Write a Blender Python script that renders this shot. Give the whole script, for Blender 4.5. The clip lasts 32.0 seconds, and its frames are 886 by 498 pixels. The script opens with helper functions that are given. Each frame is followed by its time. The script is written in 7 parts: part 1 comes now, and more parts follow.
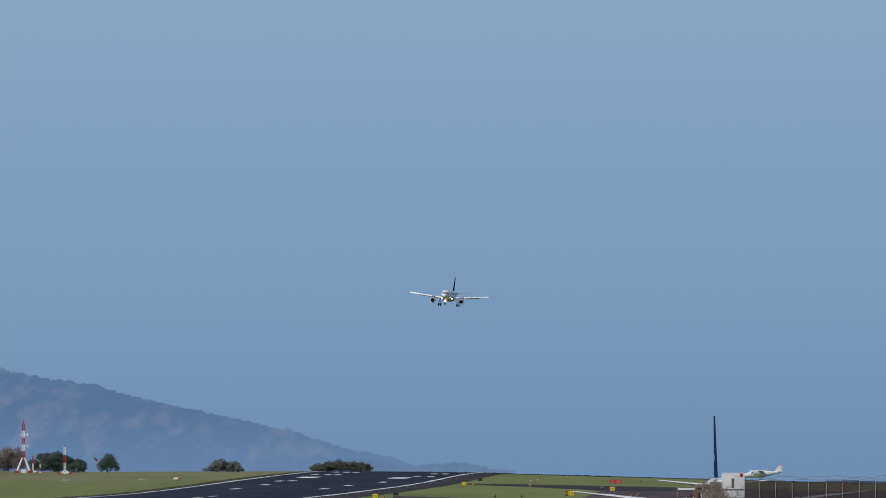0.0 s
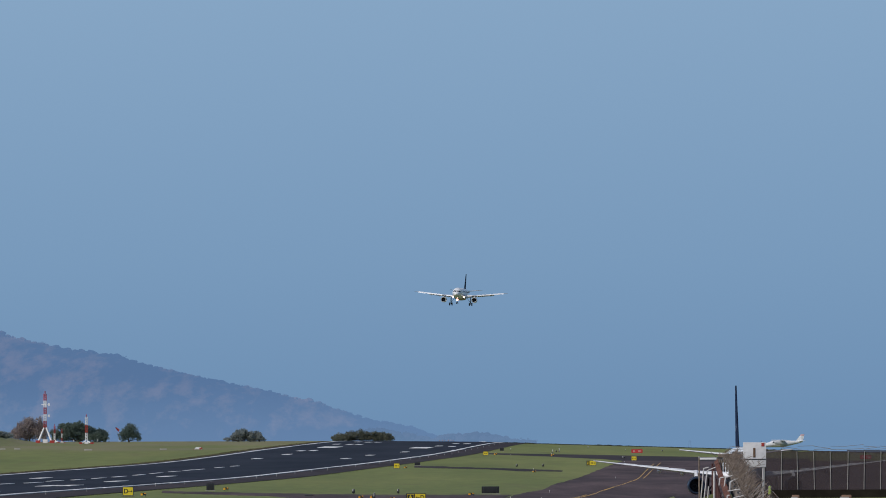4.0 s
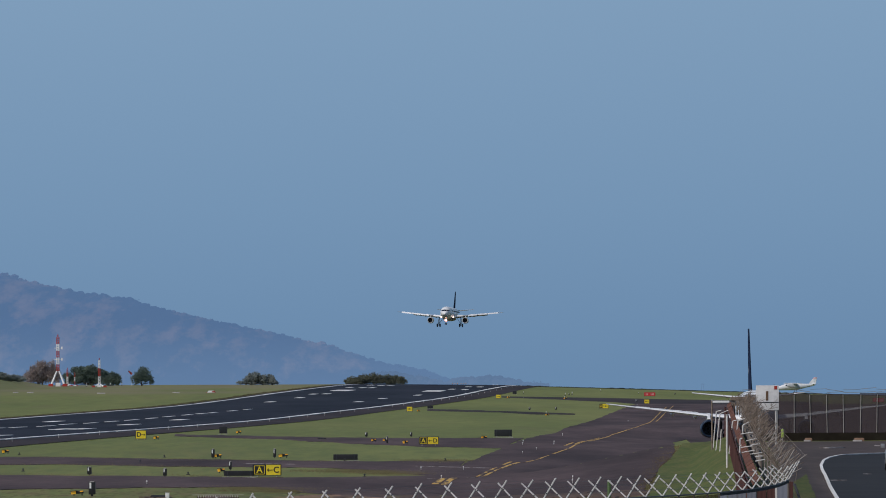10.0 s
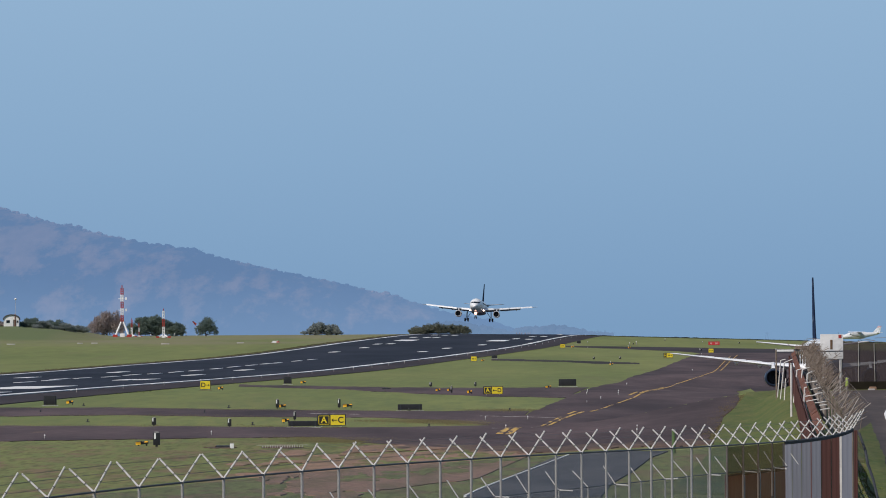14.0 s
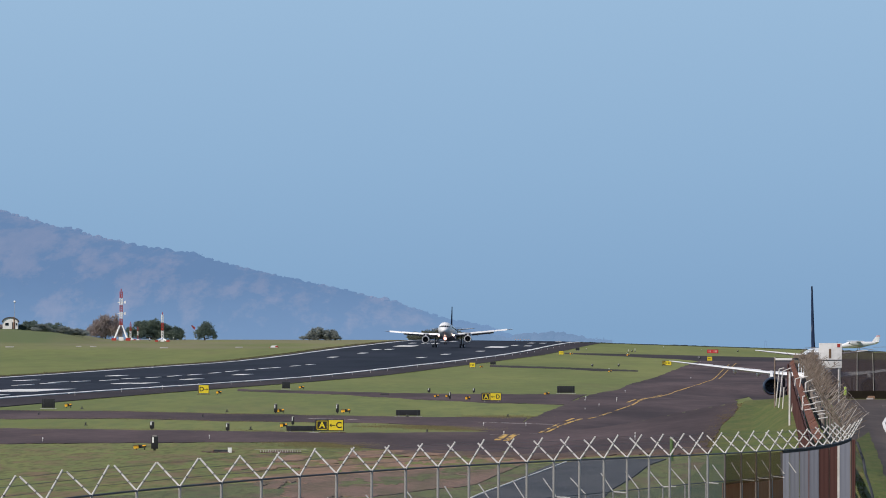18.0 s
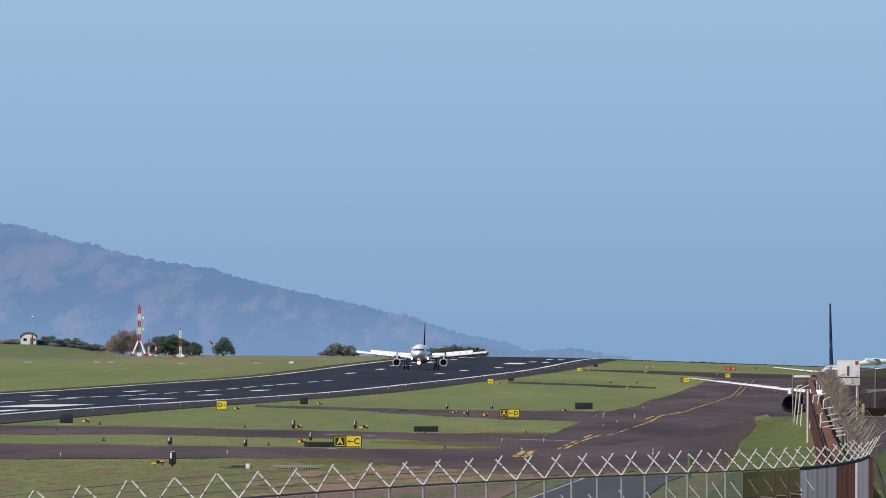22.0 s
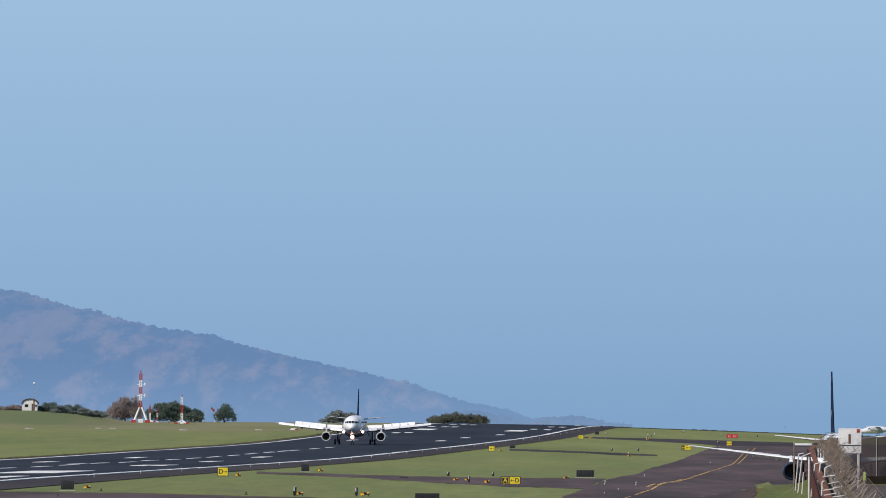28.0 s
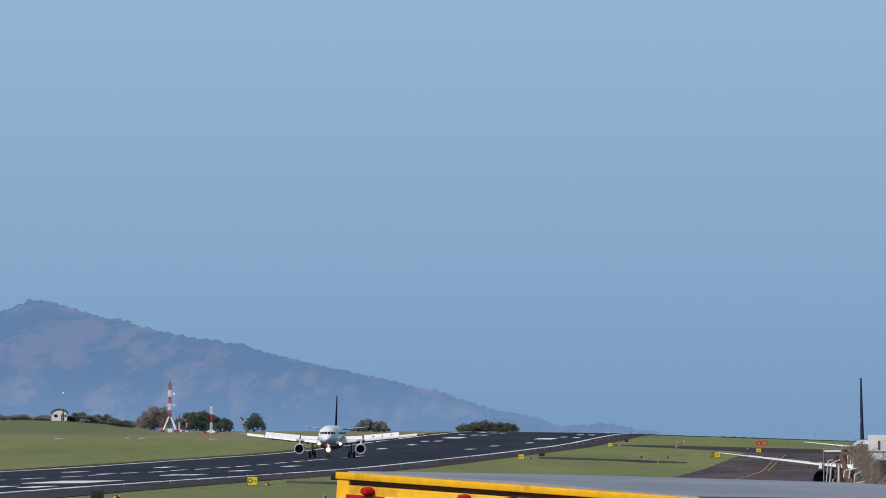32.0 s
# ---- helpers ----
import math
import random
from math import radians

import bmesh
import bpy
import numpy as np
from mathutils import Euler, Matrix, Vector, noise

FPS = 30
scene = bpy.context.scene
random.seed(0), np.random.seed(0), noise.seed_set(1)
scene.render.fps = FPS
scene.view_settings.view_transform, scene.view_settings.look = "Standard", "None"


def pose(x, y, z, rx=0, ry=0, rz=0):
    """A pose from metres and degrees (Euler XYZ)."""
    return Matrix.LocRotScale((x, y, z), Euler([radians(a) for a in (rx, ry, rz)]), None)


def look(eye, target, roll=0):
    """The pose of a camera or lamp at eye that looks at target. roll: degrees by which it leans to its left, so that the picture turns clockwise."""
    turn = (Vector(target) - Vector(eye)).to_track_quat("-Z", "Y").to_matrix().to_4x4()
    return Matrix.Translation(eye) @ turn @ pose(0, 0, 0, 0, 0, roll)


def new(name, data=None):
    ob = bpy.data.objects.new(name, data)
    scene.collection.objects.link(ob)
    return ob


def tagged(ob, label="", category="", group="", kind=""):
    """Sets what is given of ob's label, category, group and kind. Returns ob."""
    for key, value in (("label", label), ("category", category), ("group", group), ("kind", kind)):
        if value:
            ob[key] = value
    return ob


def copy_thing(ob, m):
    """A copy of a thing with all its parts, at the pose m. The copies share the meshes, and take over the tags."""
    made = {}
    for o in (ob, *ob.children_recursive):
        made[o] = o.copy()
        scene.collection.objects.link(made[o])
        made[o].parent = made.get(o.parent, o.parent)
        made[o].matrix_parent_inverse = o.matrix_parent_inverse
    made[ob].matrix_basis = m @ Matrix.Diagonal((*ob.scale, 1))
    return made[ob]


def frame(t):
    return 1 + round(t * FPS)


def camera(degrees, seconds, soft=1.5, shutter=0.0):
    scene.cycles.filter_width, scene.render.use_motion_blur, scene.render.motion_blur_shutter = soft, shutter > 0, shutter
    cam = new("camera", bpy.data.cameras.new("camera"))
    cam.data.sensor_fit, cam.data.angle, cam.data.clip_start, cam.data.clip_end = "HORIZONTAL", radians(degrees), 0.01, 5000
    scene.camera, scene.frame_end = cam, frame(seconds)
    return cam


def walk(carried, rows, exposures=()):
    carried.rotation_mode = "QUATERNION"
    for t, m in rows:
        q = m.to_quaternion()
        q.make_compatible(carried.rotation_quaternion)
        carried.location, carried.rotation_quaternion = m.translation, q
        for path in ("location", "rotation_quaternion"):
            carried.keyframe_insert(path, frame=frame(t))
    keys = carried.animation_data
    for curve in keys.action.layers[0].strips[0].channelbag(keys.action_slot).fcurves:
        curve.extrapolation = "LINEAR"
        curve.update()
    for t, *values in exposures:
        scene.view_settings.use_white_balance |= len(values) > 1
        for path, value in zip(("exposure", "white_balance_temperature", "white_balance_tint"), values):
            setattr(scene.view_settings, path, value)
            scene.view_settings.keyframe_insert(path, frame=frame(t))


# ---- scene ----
# Airfield seen through a long lens: one airliner lands towards the camera and rolls out.
cam = camera(5.611, 32.0, soft=0.95)
EYE = 8.1            # height of the camera over the airfield's datum

# height of the airfield along the line of sight, knot by knot: a shallow dip, then a crest
KNOTS = [(-400, 4.0), (0, 4.0), (60, 3.8), (150, 2.5), (250, 2.1), (450, 1.1), (843, 0.26), (1011, -0.18), (1172, -0.65), (1408, -1.2),
         (1678, -1.35), (1953, -1.45), (2200, -1.15), (2400, -0.64), (2700, 0.2), (2839, 0.45), (2953, 0.45), (3050, 0.25),
         (3200, -0.8), (3500, -6.0), (4200, -25.0), (5000, -60.0)]
FENCE_LINE = [(-62.0, -150.0), (-7.3, 150.0), (10.6, 236.0), (22.5, 560.0), (190.0, 580.0)]


def ease(a, b, t):
    t = min(1.0, max(0.0, (t - a) / (b - a)))
    return t * t * (3 - 2 * t)


def along(knots, d):
    """A smooth curve through the knots."""
    if d <= knots[0][0]:
        return knots[0][1]
    for i in range(len(knots) - 1):
        (a, za), (b, zb) = knots[i], knots[i + 1]
        if d <= b:
            p, q = knots[max(i - 1, 0)], knots[min(i + 2, len(knots) - 1)]
            ma, mb = (zb - p[1]) / (b - p[0]), (q[1] - za) / (q[0] - a)
            t, w = (d - a) / (b - a), b - a
            return ((2 * t - 3) * t * t + 1) * za + ((t - 2) * t + 1) * t * w * ma + (3 - 2 * t) * t * t * zb + (t - 1) * t * t * w * mb
    return knots[-1][1]


def runway_mid(d):
    return -99.96 + 0.04 * d


def outside(x, y):
    """Signed distance beyond the perimeter fence, positive on the public road's side."""
    best, sign = 1e9, -1.0
    for (ax, ay), (bx, by) in zip(FENCE_LINE, FENCE_LINE[1:]):
        dx, dy = bx - ax, by - ay
        t = min(1.0, max(0.0, ((x - ax) * dx + (y - ay) * dy) / (dx * dx + dy * dy)))
        px, py = x - ax - t * dx, y - ay - t * dy
        r = math.hypot(px, py)
        if r < best:
            best, sign = r, (1.0 if dy * px - dx * py > 0 else -1.0)
    return best * sign


def ground(x, y):
    """Height of the ground."""
    z = along(KNOTS, y)
    perp = x - runway_mid(y)
    u = min(1.0, max(-1.0, perp / 25))
    z += u * (0.22 - 0.47 * ease(1950, 2450, y))
    z -= 0.03 * ease(1800, 2800, y) * min(160.0, max(0.0, perp - 20))
    z += (3.0 * ease(-103, -121, x) + 0.9 * ease(-121, -135, x)) * math.exp(-((y - 2790) / 130) ** 4)      # mound under the hut
    z -= 1.15 * math.exp(-((x - 52) / 30) ** 4 - ((y - 990) / 130) ** 4)         # the apron lies a little lower
    if y < 700:
        s = outside(x, y)
        if s > -16:
            bank = along([(-400, 4.0), (60, 3.9), (160, 2.7), (420, 2.5), (500, 2.7), (600, 3.3), (800, 3.3)], y)
            z += (bank - z) * ease(-16, -1, s)
            z += 1.15 * ease(310, 360, y) * (1 - ease(500, 545, y)) * ease(-3.4, -0.8, s) * (1 - ease(0.2, 1.8, s))      # low bank at the rusty fence's foot
    return z


def aim(yaw, pitch, lean):
    """The camera's pose on its stand: degrees to the right of the start line, up, and of lean."""
    return pose(0, 0, EYE, 90 + pitch, 0, -yaw) @ pose(0, 0, 0, 0, 0, lean)


walk(cam, [(t, aim(a, b, c)) for t, a, b, c in [
        (0, 0.6232, 1.2641, -0.137), (0.5, 0.6099, 1.2522, -0.279), (1, 0.5683, 1.2290, -0.309), (1.5, 0.5441, 1.1632, -0.305), (2, 0.5361, 1.1108, -0.377),
        (2.5, 0.5145, 1.0928, -0.400), (3, 0.5155, 1.0936, -0.259), (3.5, 0.4976, 1.0858, -0.186), (5.5, 0.4835, 1.0022, -0.147), (6, 0.4513, 0.9666, -0.273),
        (6.5, 0.4492, 0.9446, -0.265), (7, 0.4600, 0.9272, -0.305), (7.5, 0.4474, 0.9217, -0.363), (8, 0.4429, 0.9125, -0.419), (8.5, 0.4374, 0.9007, -0.416),
        (9, 0.4285, 0.8872, -0.295), (9.5, 0.4163, 0.8754, -0.231), (10, 0.4054, 0.7130, -0.195), (10.5, 0.3497, 0.6694, -0.194), (11, 0.2886, 0.6407, -0.146),
        (11.5, 0.2196, 0.5845, -0.250), (12, 0.1524, 0.5229, -0.226), (12.5, 0.1177, 0.4793, -0.280), (13, 0.0829, 0.4459, -0.328), (13.5, 0.0445, 0.4243, -0.328),
        (14, -0.0009, 0.3964, -0.350), (14.5, -0.0014, 0.4038, -0.236), (16.5, 0.0062, 0.4371, 0.178), (17, 0.0079, 0.4310, 0.165), (17.5, 0.0052, 0.4332, 0.196),
        (18, 0.0026, 0.4344, 0.092), (18.5, 0.0059, 0.4377, 0.074), (19, -0.0046, 0.4297, 0.097), (19.5, -0.0050, 0.4353, 0.070), (20, -0.0219, 0.4480, 0.037),
        (20.5, -0.0553, 0.4624, -0.043), (21, -0.0216, 0.4881, 0.010), (21.5, -0.1306, 0.4891, 0.087), (22, -0.1139, 0.5375, 0.228), (22.5, -0.0856, 0.5679, 0.272),
        (23, -0.1031, 0.5772, 0.281), (23.5, -0.1187, 0.5826, 0.277), (24, -0.1121, 0.5973, 0.195), (24.5, -0.1422, 0.5813, 0.123), (26.5, -0.1437, 0.6106, 0.063),
        (27, -0.1606, 0.7361, 0.264), (27.5, -0.1368, 0.9167, 0.278), (28, -0.1269, 0.9627, 0.360), (28.5, -0.1411, 1.0306, 0.360), (29, -0.1589, 1.0612, 0.364),
        (29.5, -0.1987, 1.1302, 0.272), (30, -0.2435, 1.0631, 0.233), (30.5, -0.2835, 1.0598, 0.129), (31, -0.2976, 1.0475, 0.099), (31.5, -0.3144, 1.0346, 0.020),
        (32, -0.3082, 1.0149, 0.101)]],
     exposures=[(0, -0.42, 6250, 10), (3, -0.43, 6250, 10), (6, -0.41, 6250, 10), (9, -0.50, 6250, 10), (9.7, -0.53, 6270, 10), (10.05, -0.54, 6300, 10), (10.6, -0.24, 6400, 10), (11.2, -0.08, 6480, 10),
                (13, -0.11, 6520, 10), (14, -0.11, 6550, 10), (16.5, -0.17, 6570, 10), (17, -0.17, 6580, 10), (18, 0.04, 6630, 10), (18.5, 0.06, 6640, 10), (20, 0.06, 6660, 10), (24, 0.06, 6640, 10), (27, 0.0, 6580, 10),
                (28, 0.05, 6580, 10), (29, 0.06, 6580, 10), (31, 0.10, 6560, 10), (31.5, 0.03, 6520, 10), (32, -0.14, 6470, 10)])

# ---- world and sun ----
SUN_UP, SUN_TURN = 43.0, 226.0        # degrees of height, and of bearing clockwise from the line of sight
world = bpy.data.worlds.new("sky")
scene.world = world
world.use_nodes = True
wn, wl = world.node_tree.nodes, world.node_tree.links
sky = wn.new("ShaderNodeTexSky")
sky.sky_type, sky.sun_disc = "NISHITA", False
sky.sun_elevation, sky.sun_rotation = radians(SUN_UP), radians(SUN_TURN)
sky.air_density, sky.dust_density, sky.ozone_density = 1.0, 0.6, 2.0
dim = wn.new("ShaderNodeMix")
dim.data_type, dim.blend_type = "RGBA", "MULTIPLY"
dim.inputs["Factor"].default_value = 1.0
dim.inputs["B"].default_value = (0.10, 0.10, 0.10, 1)
wl.new(sky.outputs["Color"], dim.inputs["A"])
# humid haze: a blue-grey belt low over the horizon, a little lighter with height
spot_z = wn.new("ShaderNodeTexCoord")
split = wn.new("ShaderNodeSeparateXYZ")
wl.new(spot_z.outputs["Generated"], split.inputs[0])
belt = wn.new("ShaderNodeValToRGB")
rise = wn.new("ShaderNodeMapRange")
rise.inputs["From Min"].default_value, rise.inputs["From Max"].default_value = -0.01, 0.05
wl.new(split.outputs["Z"], rise.inputs["Value"])
wl.new(rise.outputs["Result"], belt.inputs["Fac"])
belt.color_ramp.elements[0].position, belt.color_ramp.elements[0].color = 0.14, (0.210, 0.362, 0.575, 1)
belt.color_ramp.elements[1].position, belt.color_ramp.elements[1].color = 0.95, (0.330, 0.505, 0.712, 1)
e = belt.color_ramp.elements.new(0.45)
e.color = (0.262, 0.428, 0.640, 1)
fade = wn.new("ShaderNodeMapRange")
fade.interpolation_type = "SMOOTHSTEP"
fade.inputs["From Min"].default_value, fade.inputs["From Max"].default_value = 0.05, 0.45
wl.new(split.outputs["Z"], fade.inputs["Value"])
both = wn.new("ShaderNodeMix")
both.data_type = "RGBA"
wl.new(fade.outputs["Result"], both.inputs["Factor"])
wl.new(belt.outputs["Color"], both.inputs["A"])
wl.new(dim.outputs["Result"], both.inputs["B"])
wl.new(both.outputs["Result"], wn["Background"].inputs["Color"])
wn["Background"].inputs["Strength"].default_value = 1.0

sun = new("sun", bpy.data.lights.new("sun", "SUN"))
sun.data.energy, sun.data.angle, sun.data.color = 3.65, radians(0.53), (1.0, 0.93, 0.85)
sun.matrix_world = look((0, 0, 0), (-math.sin(radians(SUN_TURN)) * math.cos(radians(SUN_UP)),
                                     -math.cos(radians(SUN_TURN)) * math.cos(radians(SUN_UP)), -math.sin(radians(SUN_UP))))


# ---- materials ----
def material(name, a, b=None, scale=1.0, rough=0.7, metal=0.0, bump=0.0, fine=None, alpha=1.0, emit=0.0, stretch=(1, 1, 1), at=(0.35, 0.65),
             island=0.0, world_space=False, vary_by=0.22, airlight=None, sheen=0.35, each=0.0, grit=0.5):
    """Two colours mixed by coarse noise, roughened by fine noise (scales per metre)."""
    m = bpy.data.materials.new(name)
    m.use_nodes = True
    n, l = m.node_tree.nodes, m.node_tree.links
    s = n["Principled BSDF"]
    s.inputs["Roughness"].default_value, s.inputs["Metallic"].default_value = rough, metal
    s.inputs["Base Color"].default_value = (*a, 1)
    s.inputs["Specular IOR Level"].default_value = sheen
    if b is not None:
        co = n.new("ShaderNodeTexCoord")
        mp = n.new("ShaderNodeMapping")
        mp.inputs["Scale"].default_value = stretch
        if world_space:
            geo = n.new("ShaderNodeNewGeometry")
            l.new(geo.outputs["Position"], mp.inputs["Vector"])
        else:
            l.new(co.outputs["Object"], mp.inputs["Vector"])
        big = n.new("ShaderNodeTexNoise")
        big.inputs["Scale"].default_value, big.inputs["Detail"].default_value, big.inputs["Roughness"].default_value = scale, 7, grit
        l.new(mp.outputs["Vector"], big.inputs["Vector"])
        ramp = n.new("ShaderNodeValToRGB")
        ramp.color_ramp.elements[0].position, ramp.color_ramp.elements[0].color = at[0], (*a, 1)
        ramp.color_ramp.elements[1].position, ramp.color_ramp.elements[1].color = at[1], (*b, 1)
        l.new(big.outputs["Fac"], ramp.inputs["Fac"])
        small = n.new("ShaderNodeTexNoise")
        small.inputs["Scale"].default_value, small.inputs["Detail"].default_value = fine or scale * 9, 4
        l.new(mp.outputs["Vector"], small.inputs["Vector"])
        vary = n.new("ShaderNodeMapRange")
        vary.inputs["To Min"].default_value, vary.inputs["To Max"].default_value = 1 - vary_by, 1 + vary_by
        l.new(small.outputs["Fac"], vary.inputs["Value"])
        mul = n.new("ShaderNodeMix")
        mul.data_type, mul.blend_type = "RGBA", "MULTIPLY"
        mul.inputs["Factor"].default_value = 1.0
        l.new(ramp.outputs["Color"], mul.inputs["A"])
        l.new(vary.outputs["Result"], mul.inputs["B"])
        out = mul.outputs["Result"]
        if island:
            geo2 = n.new("ShaderNodeNewGeometry")
            isl = n.new("ShaderNodeMapRange")
            isl.inputs["To Min"].default_value, isl.inputs["To Max"].default_value = 1 - island, 1 + island
            l.new(geo2.outputs["Random Per Island"], isl.inputs["Value"])
            mul2 = n.new("ShaderNodeMix")
            mul2.data_type, mul2.blend_type = "RGBA", "MULTIPLY"
            mul2.inputs["Factor"].default_value = 1.0
            l.new(out, mul2.inputs["A"])
            l.new(isl.outputs["Result"], mul2.inputs["B"])
            out = mul2.outputs["Result"]
        if each:
            info = n.new("ShaderNodeObjectInfo")
            tone = n.new("ShaderNodeMapRange")
            tone.inputs["To Min"].default_value, tone.inputs["To Max"].default_value = 1 - each, 1 + each
            l.new(info.outputs["Random"], tone.inputs["Value"])
            mul3 = n.new("ShaderNodeMix")
            mul3.data_type, mul3.blend_type = "RGBA", "MULTIPLY"
            mul3.inputs["Factor"].default_value = 1.0
            l.new(out, mul3.inputs["A"])
            l.new(tone.outputs["Result"], mul3.inputs["B"])
            out = mul3.outputs["Result"]
        l.new(out, s.inputs["Base Color"])
        if bump:
            bp = n.new("ShaderNodeBump")
            bp.inputs["Strength"].default_value = bump
            l.new(small.outputs["Fac"], bp.inputs["Height"])
            l.new(bp.outputs["Normal"], s.inputs["Normal"])
    if alpha < 1:
        s.inputs["Alpha"].default_value = alpha
    if emit:
        s.inputs["Emission Color"].default_value = (*a, 1)
        s.inputs["Emission Strength"].default_value = emit
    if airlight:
        # haze painted as emission on a far backdrop, stronger low down
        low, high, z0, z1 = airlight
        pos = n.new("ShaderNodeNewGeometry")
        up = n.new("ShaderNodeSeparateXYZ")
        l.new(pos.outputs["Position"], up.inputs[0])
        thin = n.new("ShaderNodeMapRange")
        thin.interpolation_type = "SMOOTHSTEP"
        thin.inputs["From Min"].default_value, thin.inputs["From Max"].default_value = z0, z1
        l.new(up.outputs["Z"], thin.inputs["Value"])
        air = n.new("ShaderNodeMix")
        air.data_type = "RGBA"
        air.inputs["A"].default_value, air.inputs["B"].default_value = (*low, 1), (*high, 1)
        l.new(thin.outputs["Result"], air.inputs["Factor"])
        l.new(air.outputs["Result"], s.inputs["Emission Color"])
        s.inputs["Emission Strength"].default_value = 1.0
    return m


GRASS = material("mown grass", (0.124, 0.150, 0.037), (0.188, 0.202, 0.057), 0.035, 0.95, fine=0.35, bump=0.1, stretch=(1, 0.06, 1), vary_by=0.24, grit=0.55)
n, l = GRASS.node_tree.nodes, GRASS.node_tree.links
where = n.new("ShaderNodeTexCoord")
place = n.new("ShaderNodeSeparateXYZ")
l.new(where.outputs["Object"], place.inputs[0])


def grass_patches(scale, stretch, low, high, most, colour, detail, before=None, west=None):
    """Blotches of another colour over the turf; with before, only nearer than that; with west, only on that side."""
    mp, tex, mr, mix = n.new("ShaderNodeMapping"), n.new("ShaderNodeTexNoise"), n.new("ShaderNodeMapRange"), n.new("ShaderNodeMix")
    mp.inputs["Scale"].default_value = stretch
    mp.inputs["Location"].default_value = (scale * 900, 3.7, 0)
    tex.inputs["Scale"].default_value, tex.inputs["Detail"].default_value, tex.inputs["Roughness"].default_value = scale, detail, 0.62
    mr.interpolation_type = "SMOOTHSTEP"
    mr.inputs["From Min"].default_value, mr.inputs["From Max"].default_value, mr.inputs["To Max"].default_value = low, high, most
    l.new(where.outputs["Object"], mp.inputs["Vector"])
    l.new(mp.outputs["Vector"], tex.inputs["Vector"])
    l.new(tex.outputs["Fac"], mr.inputs["Value"])
    amount = mr.outputs["Result"]
    for span, axis in ((before, "Y"), (west, "X")):
        if not span:
            continue
        cut, mul = n.new("ShaderNodeMapRange"), n.new("ShaderNodeMath")
        cut.inputs["From Min"].default_value, cut.inputs["From Max"].default_value = span
        cut.inputs["To Min"].default_value, cut.inputs["To Max"].default_value = 1.0, 0.0
        mul.operation = "MULTIPLY"
        l.new(place.outputs[axis], cut.inputs["Value"])
        l.new(cut.outputs["Result"], mul.inputs[0])
        l.new(amount, mul.inputs[1])
        amount = mul.outputs[0]
    mix.data_type = "RGBA"
    mix.inputs["B"].default_value = (*colour, 1)
    l.new(amount, mix.inputs["Factor"])
    l.new(n["Principled BSDF"].inputs["Base Color"].links[0].from_socket, mix.inputs["A"])
    l.new(mix.outputs["Result"], n["Principled BSDF"].inputs["Base Color"])


grass_patches(0.022, (1, 0.10, 1), 0.44, 0.66, 0.50, (0.198, 0.198, 0.060), 5)                     # paler, drier swathes
grass_patches(0.050, (1, 0.08, 1), 0.56, 0.72, 0.45, (0.150, 0.118, 0.062), 7)                     # thin worn places
grass_patches(0.90, (1, 0.05, 1), 0.42, 0.66, 0.62, (0.104, 0.136, 0.040), 8, (900, 1700))          # darker, fresher clumps
grass_patches(1.9, (1, 0.06, 1), 0.50, 0.68, 0.62, (0.212, 0.160, 0.062), 8, (520, 720))            # ragged straw in the near turf
grass_patches(0.55, (1, 0.12, 1), 0.47, 0.60, 0.85, (0.180, 0.112, 0.064), 10, (460, 500))          # bare earth breaking through
grass_patches(2.6, (1, 0.06, 1), 0.46, 0.64, 0.80, (0.084, 0.086, 0.019), 8, (480, 540))            # dark tussocks
grass_patches(0.030, (1, 0.25, 1), 0.25, 0.66, 0.75, (0.205, 0.172, 0.100), 6, (2480, 2360), (-25, 0))        # browner long grass beyond the runway
grass_patches(0.050, (1, 0.5, 1), 0.10, 0.48, 0.85, (0.105, 0.138, 0.046), 6, (2640, 2612), (-118, -108))      # darker green on the slope below the hut
LUSH = material("lush bank grass", (0.066, 0.096, 0.017), (0.150, 0.136, 0.042), 0.9, 0.95, fine=5.0, bump=0.3, stretch=(1, 0.10, 1), at=(0.38, 0.74), vary_by=0.42, grit=0.75)
ASPHALT = material("dark runway asphalt", (0.0155, 0.0190, 0.0292), (0.0295, 0.0332, 0.0470), 0.05, 0.95, fine=0.6, stretch=(1, 0.12, 1), sheen=0.12)
TAXI = material("brown-grey taxiway asphalt", (0.044, 0.0305, 0.0315), (0.112, 0.077, 0.0775), 0.11, 0.92, fine=1.6, stretch=(1, 0.10, 1), sheen=0.2, grit=0.60, vary_by=0.3)
SHOULDER = material("dark purplish shoulder asphalt", (0.033, 0.0262, 0.0285), (0.056, 0.044, 0.046), 0.06, 0.92, fine=0.7, stretch=(1, 0.15, 1), sheen=0.15)
SOIL = material("dark brown soil", (0.085, 0.052, 0.038), (0.135, 0.088, 0.064), 0.12, 0.95, fine=1.2)
DUSTY = material("dusty road shoulder", (0.051, 0.038, 0.036), (0.086, 0.066, 0.061), 0.25, 0.92, fine=2.0, stretch=(1, 0.15, 1), grit=0.65)
SERVICE = material("grey service road asphalt", (0.046, 0.046, 0.054), (0.102, 0.097, 0.100), 0.45, 0.9, fine=4.0, stretch=(1, 0.12, 1), grit=0.68, vary_by=0.3)
ROADTAR = material("fresh road asphalt", (0.014, 0.014, 0.017), (0.025, 0.024, 0.026), 0.2, 0.9, fine=2.0)
DIRT = material("bare brown earth with thin weeds", (0.268, 0.158, 0.108), (0.150, 0.112, 0.052), 0.55, 0.95, fine=4.0, bump=0.3, stretch=(1, 0.10, 1), at=(0.42, 0.66), vary_by=0.42, grit=0.68)
